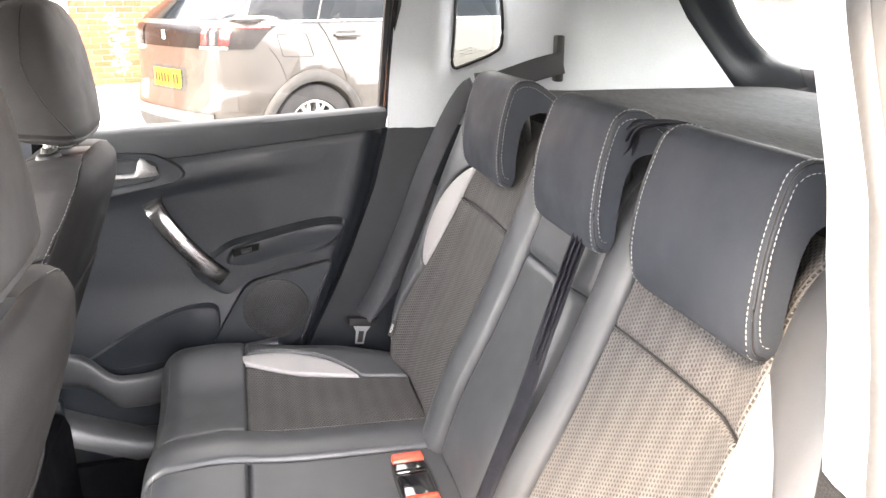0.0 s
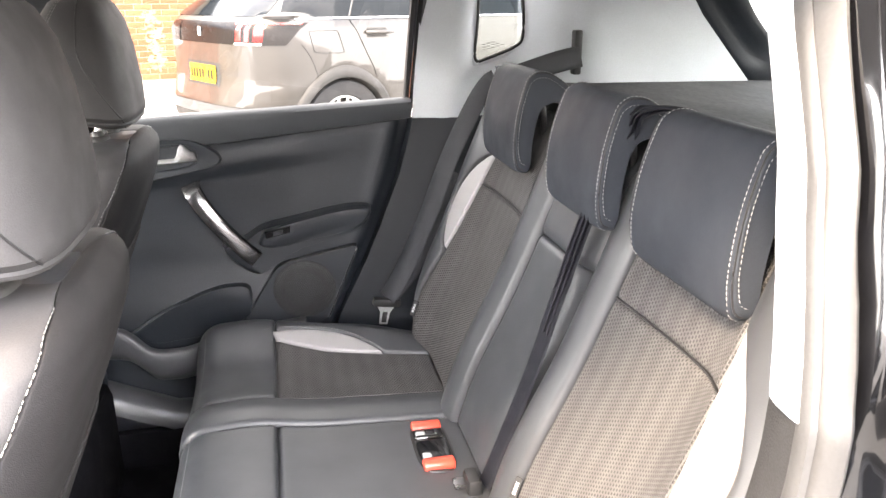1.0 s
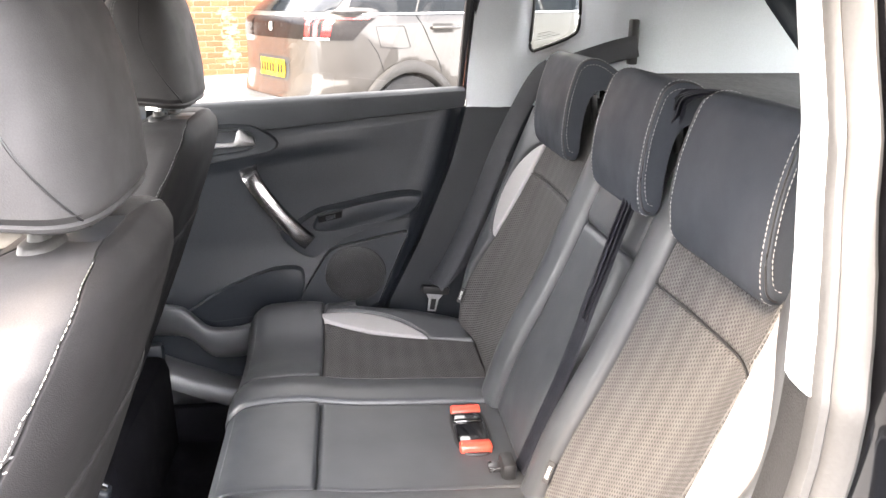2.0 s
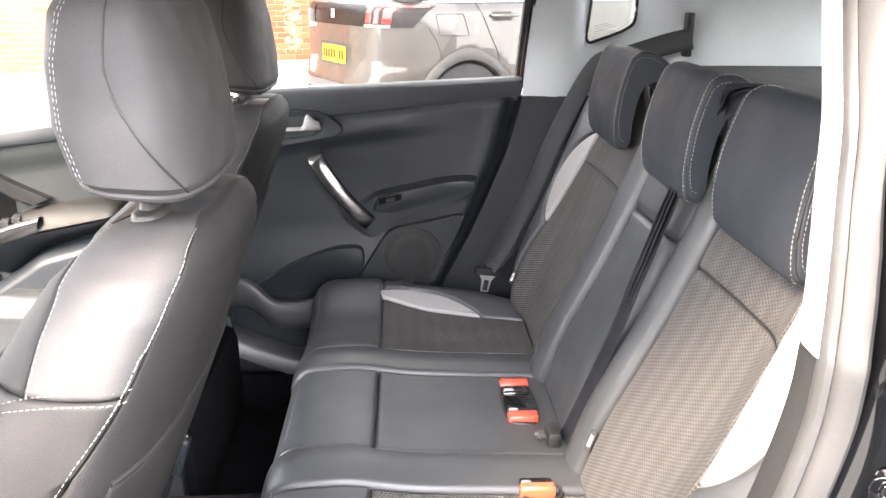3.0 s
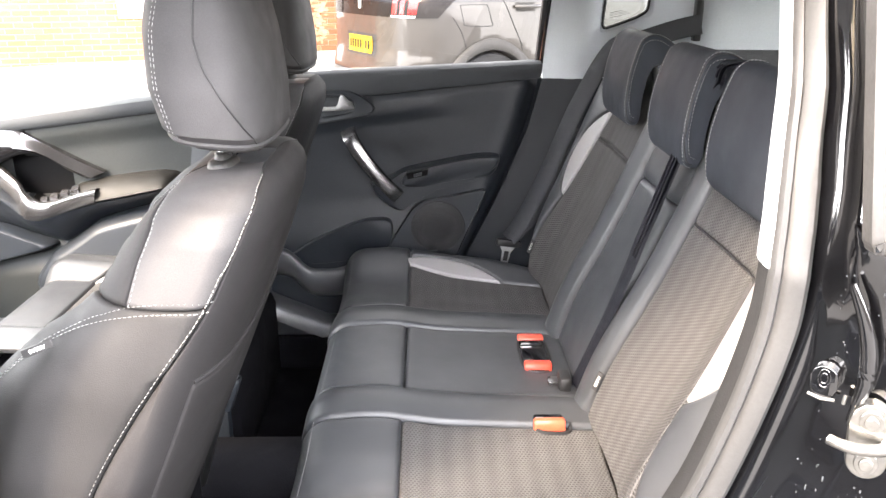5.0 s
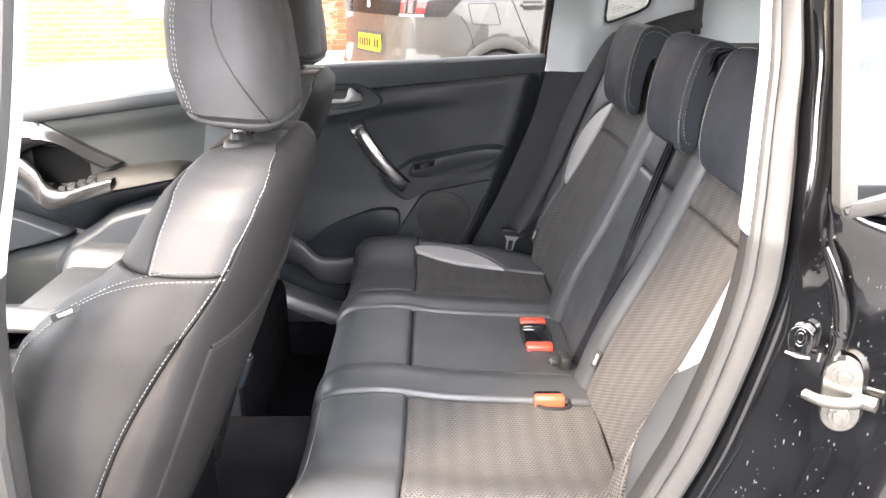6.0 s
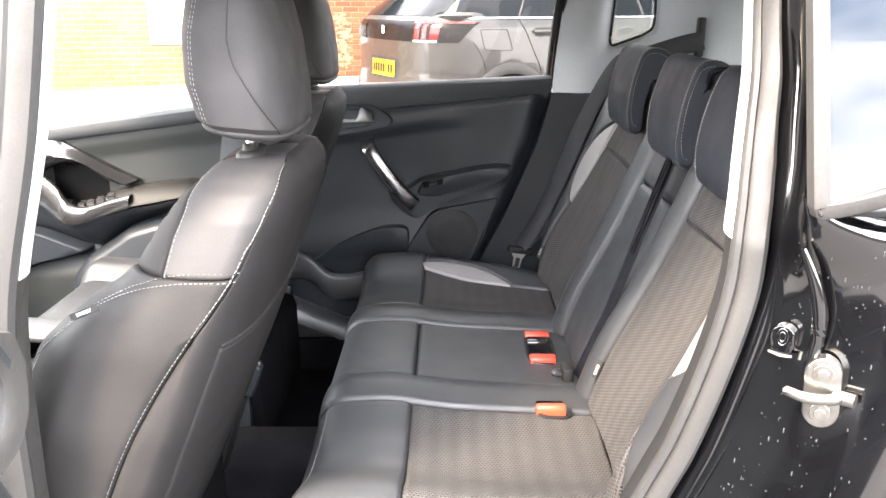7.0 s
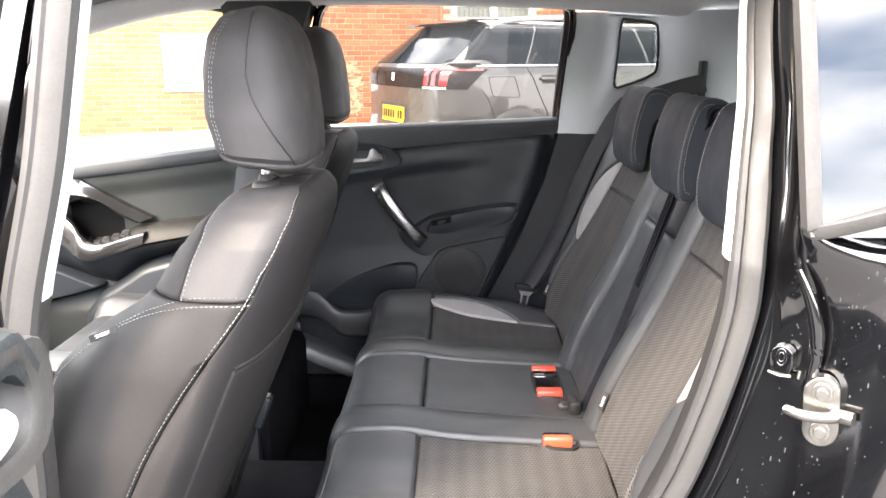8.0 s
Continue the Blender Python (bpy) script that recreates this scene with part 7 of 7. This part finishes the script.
# tail: gloss band with lamps, plate, bumper
def tail(name, u0, u1, z0, z1, lift, mat, label="", both=False, parent=None, nu=16, nz=4):
    bm = bmesh.new()
    for sgn in ((1, -1) if both else (1,)):
        rows = []
        for z in steps(z0, z1, nz):
            row = []
            for u in steps(u0(z) if callable(u0) else u0, u1(z) if callable(u1) else u1, nu):
                p = on_body(abs(u), z, lift) - P_ROOT
                s = sgn * (1 if u >= 0 else -1)
                row.append(P_ROOT + P_FWD * p.dot(P_FWD) + P_RIGHT * p.dot(P_RIGHT) * s + Vector((0, 0, p.z)))
            rows.append(row)
        grid(bm, rows)
    return part(name, bm, mat, parent or parked, label, sharp=60)


tail("lamp_band", -0.30, 0.30, 0.925, 1.06, 0.004, LAMP_SMOKE, "gloss black band between the lamps", nu=32)
lamp = tail("tail_lamp", 0.235, lambda z: where(0.30 + 1.1 * (z - 0.925), 0.98), 0.925, 1.055, 0.008, LAMP_SMOKE, "smoked tail lamp with three red claws")
for k in range(3):
    u = 0.245 + 0.044 * k
    tail("red_claw", lambda z: u + 0.10 * (z - 0.94), lambda z: u + 0.028 + 0.10 * (z - 0.94), 0.945, 1.040, 0.011, LAMP_RED, "red lamp claw", parent=lamp, nu=4)
tail("lamp_edge", 0.235, where(0.40, 0.98), 1.044, 1.055, 0.012, LAMP_RED, "red upper edge of the lamp", parent=lamp)
tail("lamp_foot", 0.24, 0.36, 0.925, 0.938, 0.012, ALLOY, "bright lower edge of the lamp", parent=lamp)
tail("tail_lamp", -0.30, -0.185, 0.925, 1.055, 0.008, LAMP_SMOKE, "smoked tail lamp")
tail("plate_recess", -0.13, 0.13, 0.665, 0.815, 0.002, CLADDING)
plate = tail("number_plate", -0.105, 0.105, 0.685, 0.798, 0.012, PLATE, "yellow rear number plate with unreadable bars")
bm = bmesh.new()
plate_bars = [(-0.092 + 0.0235 * k + (0.022 if k > 4 else 0), -0.092 + 0.0235 * k + 0.013 + (0.022 if k > 4 else 0), 0.712, 0.772) for k in range(7)]
for u0, u1, z0, z1 in plate_bars:
    rows = []
    for z in (z0, z1):
        row = []
        for u in (u0, u1):
            p = on_body(abs(u), z, 0.016) - P_ROOT
            row.append(P_ROOT + P_FWD * p.dot(P_FWD) + P_RIGHT * p.dot(P_RIGHT) * (1 if u >= 0 else -1) + Vector((0, 0, p.z)))
        rows.append(row)
    grid(bm, rows)
part("plate_bars", bm, BLACK, plate, smooth=False)
tail("badge", -0.012, 0.012, 0.965, 1.02, 0.010, WHITE, "small pale emblem", nu=2)
tail("bumper_cladding", -0.30, where(0.48, 0.42), 0.27, 0.47, 0.010, CLADDING, "dark lower bumper")
tail("bumper_trim", -0.30, 0.33, 0.465, 0.545, 0.014, SILVER, "satin silver bumper blade")
# wheels, arches, flap, handle, seams
for x in (0.72, 3.46):
    bm = wheel(x)
    wh = part("wheel", bm, TYRE, parked, "dusty black tyre on an alloy wheel")
    bm = bmesh.new()
    for k in range(10):
        a = 2 * math.pi * k / 10
        for da in (-0.09, 0.09):
            pts = [(0.05, a), (0.14, a + da * 0.5), (0.232, a + da * 1.6)]
            w = 0.016
            rows = []
            for r, t in pts:
                c, s = math.cos(t), math.sin(t)
                rows.append([on_car(x + r * c - s * o, 0.872 + d, 0.372 + r * s + c * o) for o, d in ((-w, -0.01), (-w * 0.7, 0.006), (w * 0.7, 0.006), (w, -0.01))])
            grid(bm, rows)
    rows = [[on_car(x + r * math.cos(2 * math.pi * k / 40), 0.872 + d, 0.372 + r * math.sin(2 * math.pi * k / 40)) for k in range(40)] for r, d in ((0.215, 0.0), (0.222, 0.012), (0.237, 0.012), (0.24, -0.02))]
    grid(bm, rows, close_u=True)
    rows = [[on_car(x + r * math.cos(2 * math.pi * k / 40), 0.872 + d, 0.372 + r * math.sin(2 * math.pi * k / 40)) for k in range(40)] for r, d in ((0.001, 0.008), (0.04, 0.008), (0.055, -0.005))]
    grid(bm, rows, close_u=True)
    part("rim", bm, ALLOY, wh, "bright alloy rim with paired spokes")
    bm = bmesh.new()
    rows = [[on_car(x + r * math.cos(2 * math.pi * k / 40), 0.80 + d, 0.372 + r * math.sin(2 * math.pi * k / 40)) for k in range(40)] for r, d in ((0.001, 0), (0.235, 0))]
    grid(bm, rows, close_u=True)
    part("brake_disc", bm, CLADDING, wh)
    bm = bmesh.new()
    rows = []
    for r, d in ((0.362, -0.10), (0.366, 0.020), (0.380, 0.030), (0.415, 0.028), (0.432, 0.012), (0.436, -0.02)):
        row = []
        for k in range(41):
            a = math.radians(-18 + 216 * k / 40)
            xx, zz = x + r * math.cos(a), 0.372 + r * math.sin(a)
            q = car_half(max(0.3, xx), max(0.3, zz))
            row.append(on_car(xx, q + d, zz))
        rows.append(row)
    grid(bm, rows)
    part("wheel_arch", bm, CLADDING, parked, "dark grey plastic wheel arch")
    bm = bmesh.new()
    rows = [[on_car(x + r * math.cos(math.radians(-18 + 216 * k / 40)), d, 0.372 + r * math.sin(math.radians(-18 + 216 * k / 40))) for k in range(41)] for r, d in ((0.38, 0.86), (0.38, 0.55), (0.1, 0.55))]
    grid(bm, rows)
    part("arch_liner", bm, BLACK, parked)
bm = bmesh.new()
flap = [(0.49, 0.895), (0.51, 0.882), (0.70, 0.875), (0.73, 0.885), (0.725, 0.90), (0.69, 0.99), (0.66, 1.0), (0.48, 1.0), (0.465, 0.99), (0.475, 0.95)]
tube(bm, [on_body(where(x, z), z, 0.001) for x, z in [(p.x, p.y) for p in spline([(*p, 0) for p in flap + flap[:1]], 40)]], 0.0025, 6, cap=False)
part("fuel_flap", bm, BLACK, parked, "fuel filler flap outline")
bm = bmesh.new()
line = spline([(0.80, 1.075, 0), (0.86, 0.98, 0), (0.93, 0.86, 0), (0.98, 0.78, 0), (1.0, 0.72, 0)], 30)
tube(bm, [on_body(where(p.x, p.y), p.y, 0.001) for p in line], 0.0035, 6)
part("door_gap", bm, BLACK, parked)
bm = bmesh.new()
line = spline([(0.40, 0.93, 0), (0.47, 0.84, 0), (0.52, 0.70, 0)], 20)
tube(bm, [on_body(where(p.x, p.y), p.y, 0.001) for p in line], 0.003, 6)
part("bumper_gap", bm, BLACK, parked)
bm = bmesh.new()
tube(bm, [on_body(where(x, 0.985), 0.985, d) for x, d in ((0.93, 0.008), (0.96, 0.035), (1.05, 0.042), (1.13, 0.035), (1.16, 0.008))], 0.017, 8, 0.8)
handle = part("door_handle", bm, CAR_PAINT, parked, "body coloured door handle")
# flat dark patch on the flank paints the shade of the handle's recess
bm = bmesh.new()
grid(bm, [[on_body(where(x, z), z, 0.004) for x in steps(0.94, 1.11, 8)] for z in (0.955, 0.985, 1.012)])
part("handle_recess", bm, CLADDING, handle)
# mirror of the parked car
bm = bmesh.new()
c = on_car(2.95, 1.0, 1.10)
bmesh.ops.create_icosphere(bm, subdivisions=3, radius=0.1, matrix=Matrix.Translation(c) @ Matrix.Diagonal((1, 1, 0.8, 1)))
part("door_mirror", bm, CAR_PAINT, parked, "body coloured door mirror")
# dark floor and far lining inside, so that the body reads as solid
bm = bmesh.new()
f = bm.faces.new([bm.verts.new(on_car(x, y, 0.28)) for x, y in ((0.2, -0.8), (4.3, -0.8), (4.3, 0.8), (0.2, 0.8))])
part("underbody", bm, BLACK, parked, smooth=False)


# single bricks of the wall ----------------------------------------------------------
for s, z in singles:
    ob = new("brick", brick_data)
    ob.parent = wall
    m = Matrix.Identity(4)
    o = on_wall(s, z, rnd.uniform(-0.002, 0.002))
    for i in range(3):
        m[i][0], m[i][1], m[i][2], m[i][3] = W_ALONG[i], W_IN[i], (0, 0, 1)[i], o[i]
    ob.matrix_basis = m
